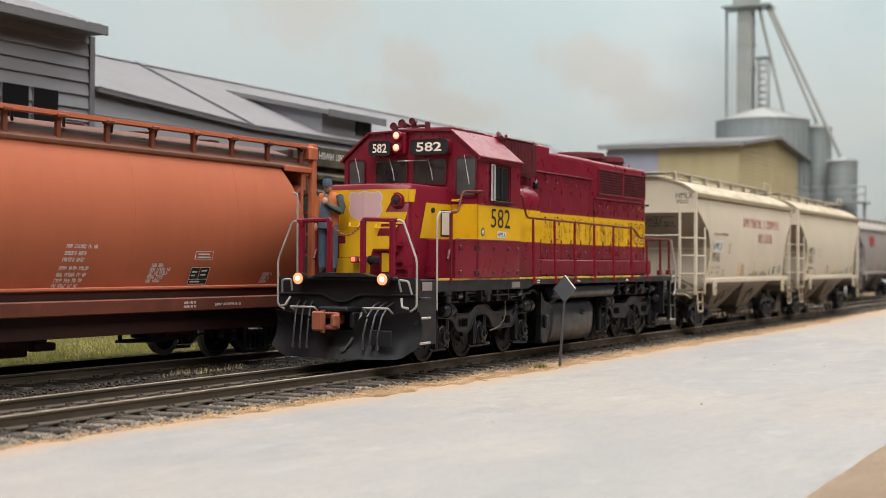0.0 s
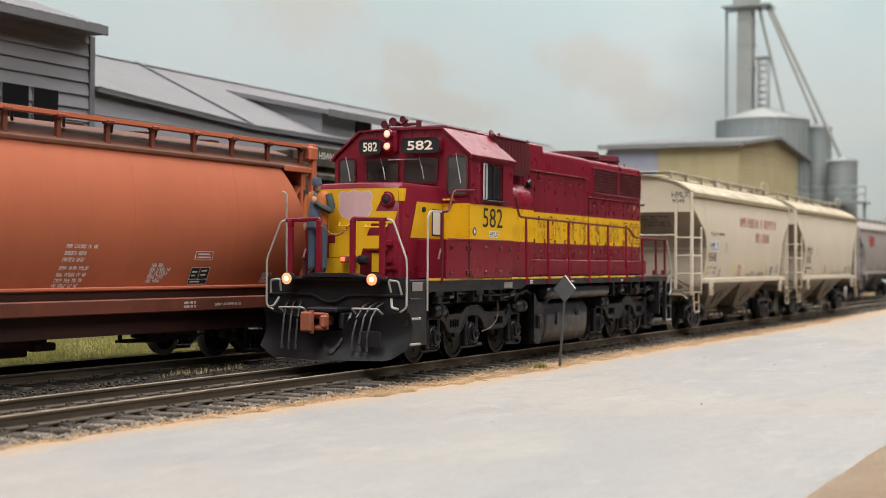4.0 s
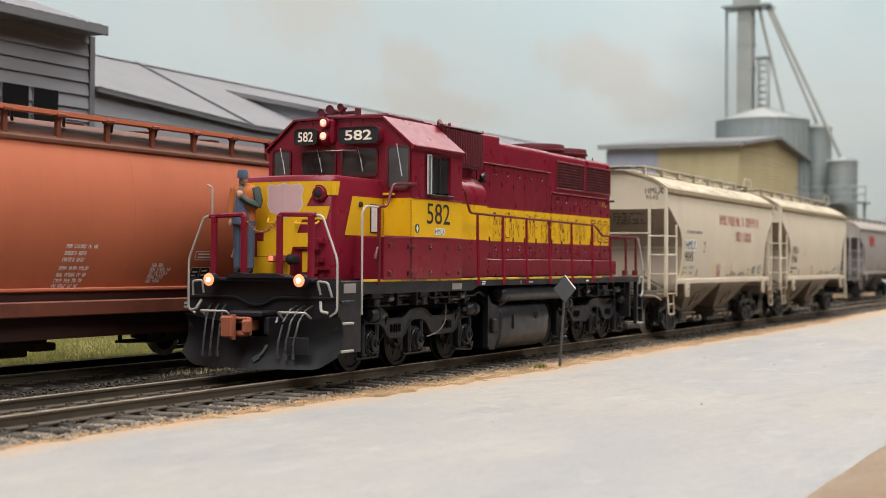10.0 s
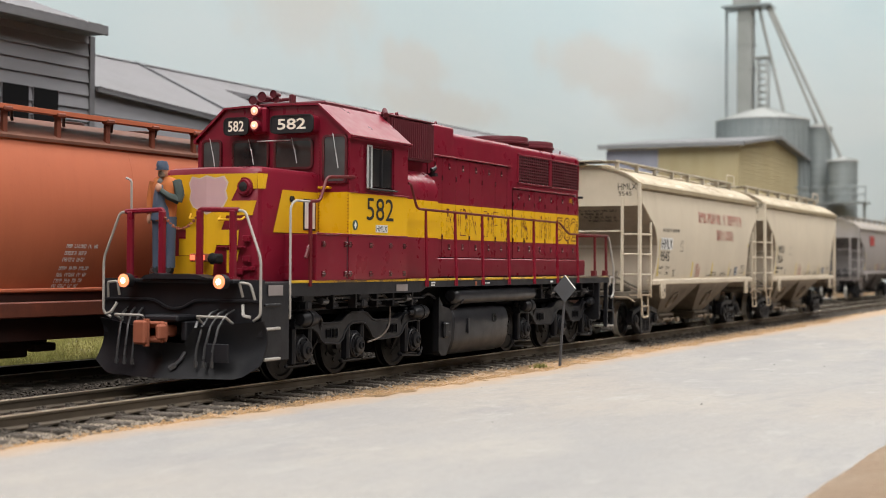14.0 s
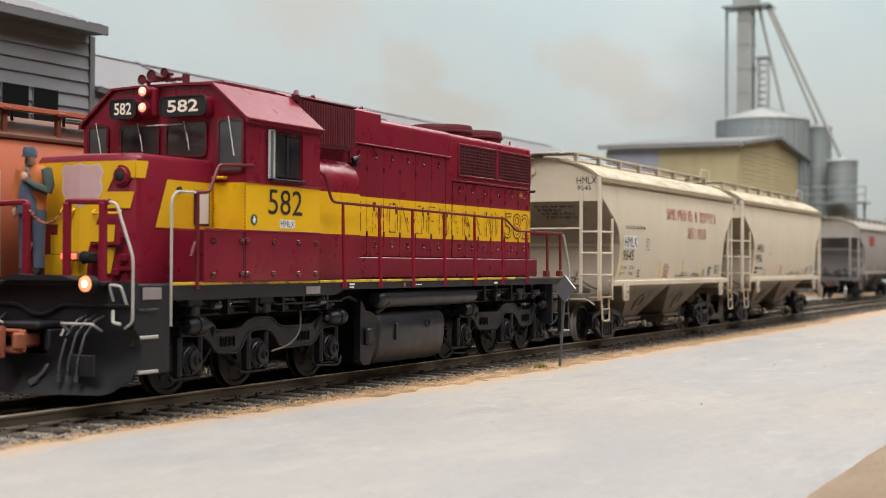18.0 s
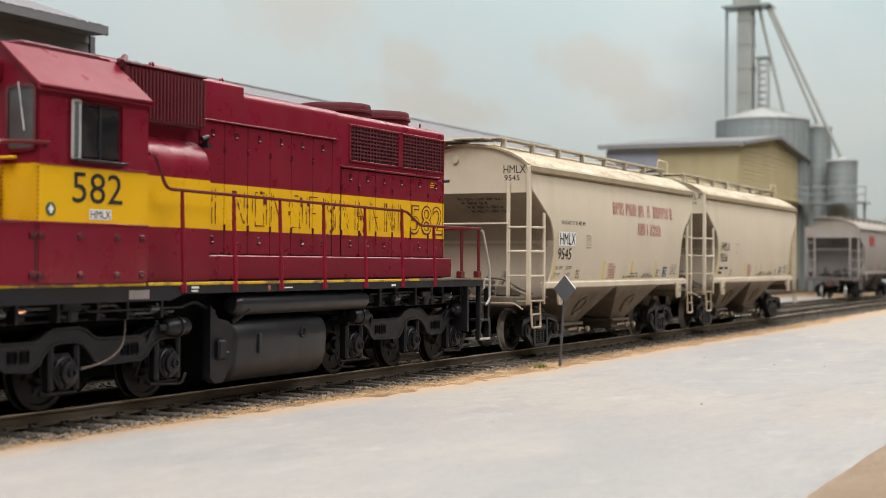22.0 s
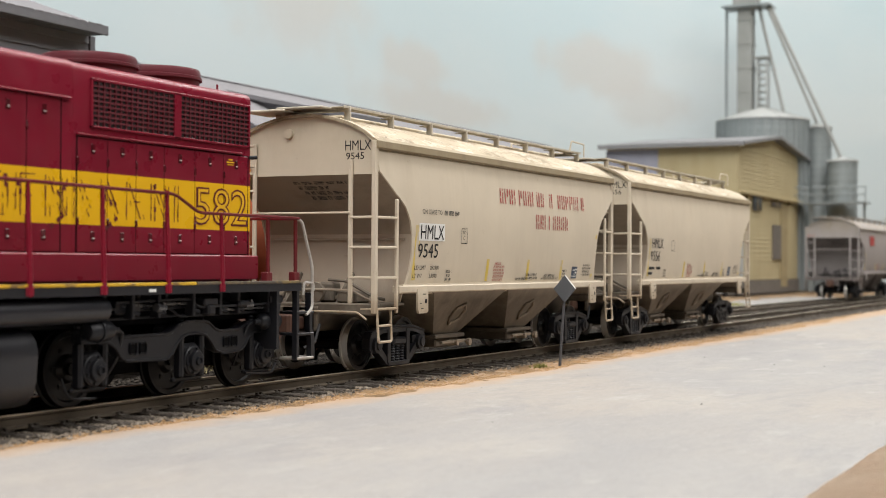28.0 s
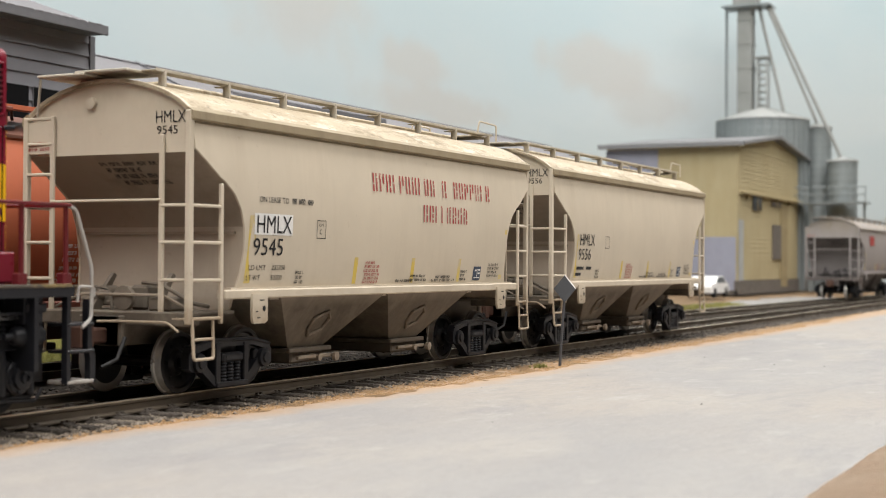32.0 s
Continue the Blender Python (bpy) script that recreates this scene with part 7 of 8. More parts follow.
# ---- the figure on the front platform ----
def make_figure():
    b = B()
    mats = [paint("faded_blue_denim", (0.070, 0.098, 0.150), 0.8, (0.20, 0.235, 0.29), 0.6), paint("orange_vest", (0.42, 0.125, 0.035), 0.8, (0.2, 0.08, 0.04), 0.5), paint("skin_tone_paint", (0.52, 0.28, 0.19), 0.7), paint("dark_green_sleeve", (0.045, 0.06, 0.055), 0.75), paint("grey_shirt", (0.24, 0.25, 0.26), 0.8), BLACK, paint("grey_brown_beard", (0.22, 0.17, 0.125), 0.85)]
    marks = []

    def done(k):
        marks.append((len(b.f), k))
    for s in (-1, 1):
        b.tube([(0.02, s * 0.12, 0.0), (-0.08, s * 0.13, 0.02)], [0.07, 0.06], 8)
        done(5)
        b.tube([(0, s * 0.13, 0.04), (0.0, s * 0.13, 0.45), (0.01, s * 0.11, 0.85)], [0.085, 0.095, 0.125], 10)
        done(0)
    b.sweep([[(0.01 + rx * math.cos(w), ry * math.sin(w), z) for w in [2 * math.pi * k / 14 for k in range(14)]] for z, rx, ry in ((0.78, 0.14, 0.22), (0.95, 0.15, 0.23), (1.15, 0.16, 0.25), (1.35, 0.15, 0.26), (1.47, 0.11, 0.20), (1.52, 0.07, 0.09))])
    done(1)
    b.sweep([[(-0.06 + rx * math.cos(w), 0.03 + ry * math.sin(w), z) for w in [2 * math.pi * k / 10 for k in range(10)]] for z, rx, ry in ((0.80, 0.125, 0.20), (1.0, 0.140, 0.165), (1.2, 0.150, 0.135), (1.36, 0.125, 0.10))])
    done(0)
    b.blob((-0.095, 0.03, 1.42), (0.05, 0.06, 0.06), 0.08, 10, 6)
    done(4)
    b.blob((-0.115, 0.0, 1.545), (0.05, 0.062, 0.065), 0.15, 10, 6)
    done(6)
    b.tube([(0.0, 0.20, 1.41), (-0.02, 0.255, 1.15), (-0.08, 0.25, 0.90)], [0.095, 0.08, 0.062], 8)
    done(1)
    b.blob((-0.10, 0.25, 0.82), (0.045, 0.045, 0.08), 0.1, 8, 6)
    done(2)
    b.tube([(0.0, -0.24, 1.42), (-0.04, -0.33, 1.20), (-0.06, -0.30, 1.10)], [0.09, 0.085, 0.075], 8)
    done(3)
    b.tube([(-0.05, -0.31, 1.12), (-0.18, -0.16, 1.18), (-0.22, -0.04, 1.26)], [0.075, 0.06, 0.05], 8)
    done(3)
    b.blob((-0.23, 0.0, 1.31), (0.05, 0.06, 0.07), 0.1, 8, 6)
    done(2)
    b.blob((-0.05, 0.0, 1.60), (0.095, 0.085, 0.12), 0.03, 12, 8)
    b.tube([(-0.02, 0, 1.45), (-0.03, 0, 1.55)], 0.06, 8)
    done(2)
    b.sweep([[(-0.045 + r * math.cos(w), r * math.sin(w), z) for w in [2 * math.pi * k / 12 for k in range(12)]] for z, r in ((1.62, 0.108), (1.70, 0.11), (1.755, 0.085), (1.765, 0.01))])
    b.prism([(-0.10, -0.08), (-0.10, 0.08), (-0.20, 0.06), (-0.225, 0.0), (-0.20, -0.06)], "z", 1.615, 1.635)
    done(0)
    index = []
    a = 0
    for e, k in marks:
        index += [k] * (e - a)
        a = e
    for k, (x, y, z) in enumerate(b.v):
        if z > 1.50:
            x, z = x - 0.22 * (z - 1.50), z - 0.02
        fold = 0.012 * noise.noise((x * 9, y * 9, z * 14))
        b.v[k] = (x + fold, y * 0.86 + fold, z)
    me = bpy.data.meshes.new("figurine")
    me.from_pydata([(x * K, y * K, z * K) for x, y, z in b.v], [], b.f)
    for m in mats:
        me.materials.append(m)
    me.polygons.foreach_set("material_index", index)
    me.polygons.foreach_set("use_smooth", [True] * len(me.polygons))
    me.set_sharp_from_angle(angle=radians(50))
    me.update()
    return tagged(new("figurine", me), "painted model figure in blue overalls and orange vest", "figurine")


figure = make_figure()


# ---- the marker sign beside the track ----
def make_sign():
    S = thing("marker_sign", "small grey diamond sign on a thin leaning post", "sign", (28.31, -2.12, -0.26))
    part("post", B().tube([(0, 0, -0.05), (0, -0.13, 1.90)], 0.032, 6), paint("dark_grey_post", (0.07, 0.07, 0.075), 0.5), S)
    c = 1.66
    q = [(0.0, 0.29), (0.25, 0.0), (0.0, -0.29), (-0.25, 0.0)]
    part("plate", B().prism([(-0.13 + u, c + v) for u, v in q], "x", -0.065, -0.04), paint("slate_grey_sign", (0.085, 0.09, 0.10), 0.5), S, "slate grey diamond plate")
    part("edge", B().tube([(-0.05, -0.13 - 0.25, c), (-0.05, -0.13, c + 0.29)], 0.014, 5), WHITEI, S, "pale worn plate edge")
    return S


make_sign()

# ---- the dark grey freight house behind the second track ----
_d = Mat("charcoal_siding", (0.215, 0.215, 0.236), 0.7, 0, 0.3)
_d.mix(_d.noise(0.6, 4), (0.185, 0.186, 0.204), 0.6)
_d.mix(_d.noise(2.0, 5, 0.6, (0.3, 1, 3)), (0.25, 0.25, 0.27), 0.3)
SIDING = _d.m
_d = Mat("pale_grey_roofing", (0.178, 0.172, 0.182), 0.75, 0, 0.3)
_d.mix(_d.noise(0.5, 4), (0.150, 0.146, 0.154), 0.6)
_d.mix(_d.noise(4, 5, 0.7), (0.210, 0.204, 0.210), 0.3)
ROOFING = _d.bump(_d.noise(20, 3), 0.01, 0.4).m
TRIM = paint("grey_trim", (0.135, 0.136, 0.147), 0.6, (0.10, 0.10, 0.10), 0.3)

UNLIT = Mat("unlit_window", (0.006, 0.006, 0.007), 0.5, 0, 0.1).m


def make_freight_house():
    F = thing("freight_house", "charcoal clapboard freight house with pale grey roofs", "building", (0, 0, 0))
    # tall end block
    blk = part("wall", B().box(12, 29.66, 12.0, 22, 0, 7.94), SIDING, F, "charcoal clapboard wall")
    for i in range(23):
        z = 0.03 + 0.350 * i
        part("clapboard", B().prism([(11.93, z), (12.02, z), (12.02, z + 0.35), (11.985, z + 0.35)], "x", 12, 29.62), SIDING, blk)
    part("corner_trim", B().box(29.60, 29.80, 11.90, 12.1, 0, 7.94, 0.01), TRIM, blk)
    part("clapboard_end", B().box(29.65, 29.70, 12.1, 21.9, 0, 7.94), SIDING, blk)
    for x0, x1 in ((24.58, 25.42), (26.38, 27.32), (27.48, 28.40)):
        w = part("window", B().box(x0, x1, 11.915, 12.0, 5.45, 6.35, 0.01), TRIM, F)
        part("pane", B().box(x0 + 0.02, x1 - 0.02, 11.90, 11.914, 5.47, 6.33), UNLIT, w, "dark window pane")
    roof = part("roof", B().prism([(11.35, 7.95), (11.35, 8.12), (17, 10.1), (22.6, 8.12), (22.6, 7.95), (17, 9.9)], "x", 11, 29.58), ROOFING, F, "pale grey roof with deep eaves")
    part("fascia", B().box(11, 29.60, 11.28, 11.36, 7.90, 8.15, 0.015), TRIM, roof)
    part("soffit", B().box(11, 29.55, 11.36, 12.05, 7.92, 7.96), TRIM, roof)
    b = B()
    rnd = random.Random(2)
    for i in range(57):
        x = 11.2 + 0.32 * i
        b.box(x, x + rnd.uniform(0.2, 0.3), 11.275, 11.5, 8.13, 8.151 + rnd.uniform(0.003, 0.012))
    tagged(part("shingle_edge", b, ROOFING, roof), kind="stuff")
    # long low wing: eaves over the tracks, ridge behind
    e0, zr, yr = (11.85, 6.22), 8.78, 18.0
    xv = 37.2

    def eave(x):
        """The eave drops from the tall block to the slanting roof line, then runs level."""
        return e0[1] + 0.38 * max(0.0, min(1.0, (xv - x) / (xv - 29.8)))
    wing = part("wall", B().sweep([[(x, 11.99, 0), (x, 24, 0), (x, 24, eave(x) + 0.02), (x, 11.99, eave(x) + 0.02)] for x in (29.80, xv, 76)], True, True, False), SIDING, F, "charcoal clapboard wall")
    for i in range(17):
        z = 0.1 + 0.36 * i
        part("clapboard", B().prism([(11.93, z), (12.01, z), (12.01, z + 0.35), (11.975, z + 0.35)], "x", 29.82, 76), SIDING, wing)
    slope = lambda y: e0[1] + (zr - e0[1]) * (y - e0[0]) / (yr - e0[0])
    r2 = part("roof", B().sweep([[(x, e0[0], eave(x) - 0.10), (x, e0[0], eave(x)), (x, yr, zr), (x, 24.2, e0[1]), (x, 24.2, e0[1] - 0.12), (x, yr, zr - 0.16)] for x in (29.82, 32.3, 34.8, xv, 76.3)], True, True, False), ROOFING, F, "long grey roof")
    part("fascia", B().sweep([[(x, 11.81, eave(x) - 0.13), (x, 11.86, eave(x) - 0.13), (x, 11.86, eave(x) + 0.01), (x, 11.81, eave(x) + 0.01)] for x in (29.82, xv, 76.3)], True, True, False), TRIM, r2)
    b = B()
    for i in range(120):
        x = 29.9 + 0.16 * i
        b.box(x, x + rnd.uniform(0.08, 0.11), 11.79, 12.0, eave(x) - 0.02, eave(x) + 0.022)
    tagged(part("shingle_edge", b, ROOFING, r2), kind="stuff")
    part("ridge_cap", B().prism([(yr - 0.25, zr - 0.05), (yr, zr + 0.04), (yr + 0.25, zr - 0.05)], "x", 29.82, 76.3), ROOFING, r2)
    lean = lambda y: xv + 1.85 * (y - e0[0]) / (yr - e0[0])
    part("roof_line", B().sweep([[(lean(y) - 0.05, y, slope(y)), (lean(y) + 0.05, y, slope(y)), (lean(y) + 0.05, y, slope(y) + 0.07), (lean(y) - 0.05, y, slope(y) + 0.07)] for y in (e0[0], yr)], True, True, False), TRIM, r2, "dark raised line slanting across the roof")
    # shed dormer
    x0, x1, yf = 42.2, 46.1, 12.4
    yb, zb = 16.0, slope(16.0) + 0.10
    zt = 7.26
    dorm = part("dormer", B().prism([(yf, slope(yf) - 0.1), (yf, zt - 0.12), (yb, zb - 0.1), (yb, slope(yb) - 0.2)], "x", x0, x1 - 0.4), SIDING, F, "shed dormer with charcoal cheeks")
    part("dormer_roof", B().prism([(yf - 0.40, zt - 0.22), (yf - 0.40, zt - 0.06), (yb + 0.3, zb + 0.05), (yb + 0.3, zb - 0.12)], "x", x0 - 0.25, x1 - 0.1), ROOFING, dorm)
    part("fascia", B().box(x0 - 0.25, x1 - 0.08, yf - 0.45, yf - 0.39, zt - 0.28, zt - 0.02, 0.01), TRIM, dorm)
    part("louvre_window", B().box(x1 - 1.6, x1 - 0.55, yf - 0.04, yf, 6.55, 7.1, 0.01), BLACK, dorm, "dark opening")
    part("foundation", B().box(11.9, 76, 11.88, 12.2, -0.1, 0.5), paint("grey_concrete", (0.26, 0.26, 0.265), 0.8), F, "grey concrete base")
    return F


make_freight_house()

# ---- the feed mill and the grain elevator at the end of the line ----
_d = Mat("ochre_siding", (0.40, 0.335, 0.195), 0.75, 0, 0.25)
_d.mix(_d.noise(0.35, 4), (0.35, 0.29, 0.165), 0.6)
_d.mix(_d.noise(1.3, 5, 0.6, (1, 1, 0.3)), (0.46, 0.40, 0.26), 0.35)
OCHRE = _d.m
LILAC = paint("blue_grey_panel", (0.30, 0.31, 0.38), 0.7, (0.25, 0.26, 0.3), 0.3)
CONC = paint("dark_concrete", (0.13, 0.115, 0.10), 0.85)
CANOPY = paint("tan_canopy", (0.30, 0.24, 0.13), 0.7)
_d = Mat("galvanised_steel", (0.215, 0.240, 0.243), 0.5, 0.25, 0.4)
_d.mix(_d.noise(0.3, 4), (0.175, 0.198, 0.203), 0.6)
_d.mix(_d.noise(1.5, 5, 0.6, (2, 2, 0.2)), (0.31, 0.34, 0.345), 0.4)
GALV = _d.m
PALEM = paint("pale_metal_roof", (0.36, 0.37, 0.36), 0.6, (0.28, 0.29, 0.28), 0.4)
MILLROOF = paint("dull_grey_metal_roof", (0.20, 0.20, 0.205), 0.6, (0.15, 0.15, 0.15), 0.4)
LEGM = paint("grey_leg_metal", (0.255, 0.262, 0.250), 0.6, (0.20, 0.205, 0.195), 0.4)


def make_mill():
    F = thing("feed_mill", "ochre clapboard feed mill with low gable and blue-grey panels", "building", (92.92, 11.28, -0.05))
    wall = part("wall", B().prism([(0, 0), (21.1, 0), (21.1, 9.95), (9.6, 11.05), (0, 9.95)], "y", 0, 9.2), OCHRE, F, "ochre clapboard wall")
    for i in range(30):
        z = 0.7 + 0.31 * i
        part("clapboard", B().prism([(-0.05, z), (0.01, z), (0.01, z + 0.3), (-0.02, z + 0.3)], "y", 0.02, 6.6 if z > 4 else 9.2), OCHRE, wall)
        part("clapboard", B().prism([(-0.05, z), (0.01, z), (0.01, z + 0.3), (-0.02, z + 0.3)], "x", 0, 21.1), OCHRE, wall)
    roof = part("roof", B().prism([(-0.7, 9.92), (9.6, 11.12), (21.8, 9.92), (21.8, 10.12), (9.6, 11.34), (-0.7, 10.14)], "y", -0.6, 9.6), MILLROOF, F, "grey metal roof")
    part("fascia", B().box(-0.75, -0.68, -0.6, 9.6, 9.86, 10.16), MILLROOF, roof)
    part("panel", B().box(-0.09, -0.05, 5.5, 9.2, 5.5, 9.8), LILAC, wall, "blue-grey upper wall panel")
    part("panel", B().box(-0.09, -0.05, 0.10, 3.6, 0.2, 3.85), LILAC, wall, "blue-grey lower wall panel")
    part("pale_post", B().box(0.0, 1.1, -0.12, -0.06, 0.5, 5.0), PALEM, wall)
    part("foundation", B().box(-0.12, 21.2, -0.14, 0.2, 0, 0.95).box(-0.12, 0.2, 0, 9.2, 0, 0.3), CONC, F, "dark concrete base")
    can = part("canopy", B().box(0.3, 19.0, -0.40, 0.0, 6.72, 6.90, 0.03), CANOPY, F, "tan canopy along the wall")
    for x in (2, 6, 10, 14, 18):
        part("bracket", B().prism([(-0.36, 6.72), (0, 6.72), (0, 6.3)], "x", x - 0.08, x + 0.08), CANOPY, can)
    for name, x0, x1, z0, z1, mat in (("window", 3.6, 5.8, 5.75, 6.70, GLASS), ("doorway", 9.2, 11.6, 2.4, 4.9, CONC), ("door", 11.6, 13.6, 0.4, 6.4, CANOPY), ("vent", 18.0, 18.7, 8.0, 9.3, CONC), ("window", 9.0, 11.5, 6.2, 6.6, CONC)):
        w = part(name, B().box(x0, x1, -0.16, -0.06, z0, z1, 0.02), mat, F)
        if name == "window":
            part("sash", B().box(x0 + (x1 - x0) / 2 - 0.05, x0 + (x1 - x0) / 2 + 0.05, -0.2, -0.15, z0, z1), CANOPY, w)
    return F


make_mill()


def make_bin(label, x, y, r, h, cone, ladder_side=False):
    S = thing("grain_bin", label, "silo", (x, y, -0.05), group="grain bins of the elevator")
    prof = []
    n = int(h / 0.55)
    for i in range(n):
        z = h * i / n
        prof += [(z, r), (z + h / n * 0.45, r + 0.05), (z + h / n * 0.9, r)]
    part("shell", B().lathe(prof + [(h, r)], (0, 0, 0), "z", 40), GALV, S, "corrugated galvanised shell")
    if r > 2:
        for k in range(36):
            w = 2 * math.pi * (k + 0.5) / 36
            part("stiffener", B().tube([((r + 0.06) * math.cos(w), (r + 0.06) * math.sin(w), 0.1), ((r + 0.06) * math.cos(w), (r + 0.06) * math.sin(w), h)], 0.055, 4), GALV, S)
    roof = part("roof", B().lathe([(h - 0.02, r + 0.12), (h + 0.06, r + 0.12), (h + cone, 0.5), (h + cone + 0.1, 0.45)], (0, 0, 0), "z", 40), PALEM, S, "pale conical roof")
    for k in range(20):
        w = 2 * math.pi * k / 20
        part("roof_rib", B().tube([((r + 0.1) * math.cos(w), (r + 0.1) * math.sin(w), h + 0.08), (0.5 * math.cos(w), 0.5 * math.sin(w), h + cone + 0.03)], 0.04, 4), PALEM, roof)
    return S


make_bin("large galvanised steel grain bin with pale conical roof", 112, 14.4, 3.55, 13.35, 1.05)
make_bin("slim galvanised steel grain bin with pale cap", 113.5, 10.3, 0.95, 12.8, 0.25)
make_bin("short galvanised steel grain bin", 112, 8.2, 1.12, 10.0, 0.25)
make_bin("galvanised steel grain bin behind the others", 118, 19.6, 1.3, 12.6, 0.4)


def make_leg():
    S = thing("grain_elevator", "tall grey grain elevator leg with slanting spouts", "elevator", (112, 15.75, -0.05))
    part("leg", B().box(-0.6, 0.6, -0.58, 0.58, 0, 23.0, 0.04), LEGM, S, "tall square grey casing")
    for i in range(12):
        part("flange", B().box(-0.66, 0.66, -0.64, 0.64, 1.9 * i + 0.5, 1.9 * i + 0.58), LEGM, S)
    part("head", B().prism([(-0.9, 22.4), (0.9, 22.4), (1.0, 23.6), (0.4, 24.6), (-0.4, 24.6), (-1.0, 23.6)], "x", -0.7, 0.7), LEGM, S)
    part("head_platform", B().box(-1.2, 1.2, -2.1, 1.7, 22.45, 22.6), GALV, S)
    for a, e, r in (((0.0, -1.0, 22.6), (0.0, -3.0, 14.1), 0.13), ((-0.1, -1.65, 22.6), (0.0, -5.62, 13.1), 0.13), ((0.1, -1.85, 22.6), (0.0, -7.5, 10.25), 0.14)):
        part("spout", B().tube([a, e], r, 10), LEGM, S, "slanting grain spout")
    part("spout_foot", B().tube([(0.0, -7.5, 10.3), (0.0, -7.5, 9.9)], 0.22, 10), LEGM, S)
    # Thin grey upright on the leg's +y side.
    part("upright_tube", B().tube([(-0.1, 1.55, 22.5), (-0.1, 1.55, 13.5)], 0.12, 8), GALV, S)
    cage = part("ladder_tower", B().box(-0.5, 0.5, -1.9, -0.85, 14.0, 14.3, 0.05), LEGM, S, "pale caged ladder tower")
    for dx in (-0.4, 0.4):
        for y in (-1.75, -0.98):
            part("tower_post", B().box(dx - 0.05, dx + 0.05, y - 0.05, y + 0.05, 14.2, 18.4), PALEM, cage)
    for i in range(8):
        z = 14.6 + 0.54 * i
        part("tower_ring", B().box(-0.46, 0.46, -1.80, -0.93, z, z + 0.06), PALEM, cage)
    part("tower_top", B().box(-0.55, 0.55, -1.95, -0.8, 18.35, 18.5), LEGM, cage)
    return S


make_leg()


def make_walkway():
    S = thing("loading_platform", "grey steel loading platform with railings", "platform", (110, 8.15, -0.05))
    part("deck", B().box(-0.8, 0.8, -2.3, 5.6, 6.66, 6.80), GALV, S)
    for y in (-2.2, -1.1, 0, 1.1, 2.2, 3.3, 4.4, 5.5):
        part("rail_post", B().box(-0.78, -0.72, y - 0.04, y + 0.04, 6.8, 7.95), GALV, S)
    for z in (7.35, 7.92):
        part("rail", B().tube([(-0.75, -2.25, z), (-0.75, 5.55, z)], 0.045, 6), GALV, S)
    for y in (-2.0, 2.0):
        part("leg", B().box(-0.1, 0.1, y - 0.1, y + 0.1, 0, 6.7), GALV, S)
    return S


make_walkway()


def make_far_car():
    """A white vehicle parked by the mill."""
    C = thing("parked_car", "small white car parked beside the ochre mill", "car", (85.4, 11.15, -0.05), 0)
    wht = paint("white_car_paint", (0.78, 0.78, 0.77), 0.3, (0.6, 0.6, 0.6), 0.1)
    part("body", B().prism([(-1.9, 0.28), (-1.95, 0.62), (-1.8, 0.80), (-0.95, 0.86), (-0.5, 1.28), (0.7, 1.30), (1.3, 0.90), (1.9, 0.80), (1.95, 0.45), (1.9, 0.28)], "y", -0.82, 0.82), wht, C)
    part("glass", B().prism([(-0.88, 0.88), (-0.46, 1.25), (0.66, 1.26), (1.15, 0.9)], "y", -0.83, 0.83), GLASS, C)
    for x in (-1.2, 1.25):
        for y in (-0.75, 0.75):
            part("wheel", B().lathe([(y - 0.1, 0.1), (y - 0.1, 0.30), (y + 0.1, 0.30), (y + 0.1, 0.1)], (x, 0, 0.30), "y", 16), BLACK, C)
    return C


make_far_car()

# ---- grass, ballast and grit ----
def blades(name, label, material, count, place, h, w=0.02, lean=0.35, seed=1):
    rnd = random.Random(seed)
    vs, fs = [], []
    for _ in range(count):
        x, y, z = place(rnd)
        a = rnd.uniform(0, 2 * math.pi)
        hh = h * rnd.uniform(0.5, 1.25)
        dx, dy = math.cos(a) * w, math.sin(a) * w
        lx, ly = rnd.uniform(-lean, lean) * hh, rnd.uniform(-lean, lean) * hh
        n = len(vs)
        vs += [(x - dx, y - dy, z), (x + dx, y + dy, z), (x + dx * 0.6 + lx * 0.5, y + dy * 0.6 + ly * 0.5, z + hh * 0.6), (x - dx * 0.6 + lx * 0.5, y - dy * 0.6 + ly * 0.5, z + hh * 0.6), (x + lx, y + ly, z + hh)]
        fs += [(n, n + 1, n + 2, n + 3), (n + 3, n + 2, n + 4)]
    me = bpy.data.meshes.new(name)
    me.from_pydata([(x * K, y * K, z * K) for x, y, z in vs], [], fs)
    me.materials.append(material)
    return tagged(new(name, me), label, "grass", kind="stuff")


def bank(r):
    x = r.uniform(14, 34)
    y = T2(x) + 1.55 + (7.0 - 0.0) * r.random() ** 1.3
    return (x, y, -0.36 + 0.02 * (y - 5))


blades("grass", "yellow-green static grass behind the second track", GRASS, 60000, bank, 0.22, 0.010, 0.7, 3)
blades("straw_grass", "dry straw-coloured tufts between the tracks", STRAW, 190, lambda r: (20.9 + 2.6 * r.random() ** 0.8, 2.75 + r.gauss(0, 0.07), -0.21), 0.13, 0.005, 0.6, 4)
blades("weed_tuft", "green weed tuft by the sign post", GRASS, 70, lambda r: (27.6 + r.gauss(0, 0.12), -1.95 + r.gauss(0, 0.07), -0.25), 0.10, 0.012, 0.6, 6)
blades("weed_patch", "green weeds beside the far track", GRASS, 2500, lambda r: (65 + 10 * r.random(), 6.85 + r.gauss(0, 0.4), -0.26), 0.2, 0.03, 0.5, 7)


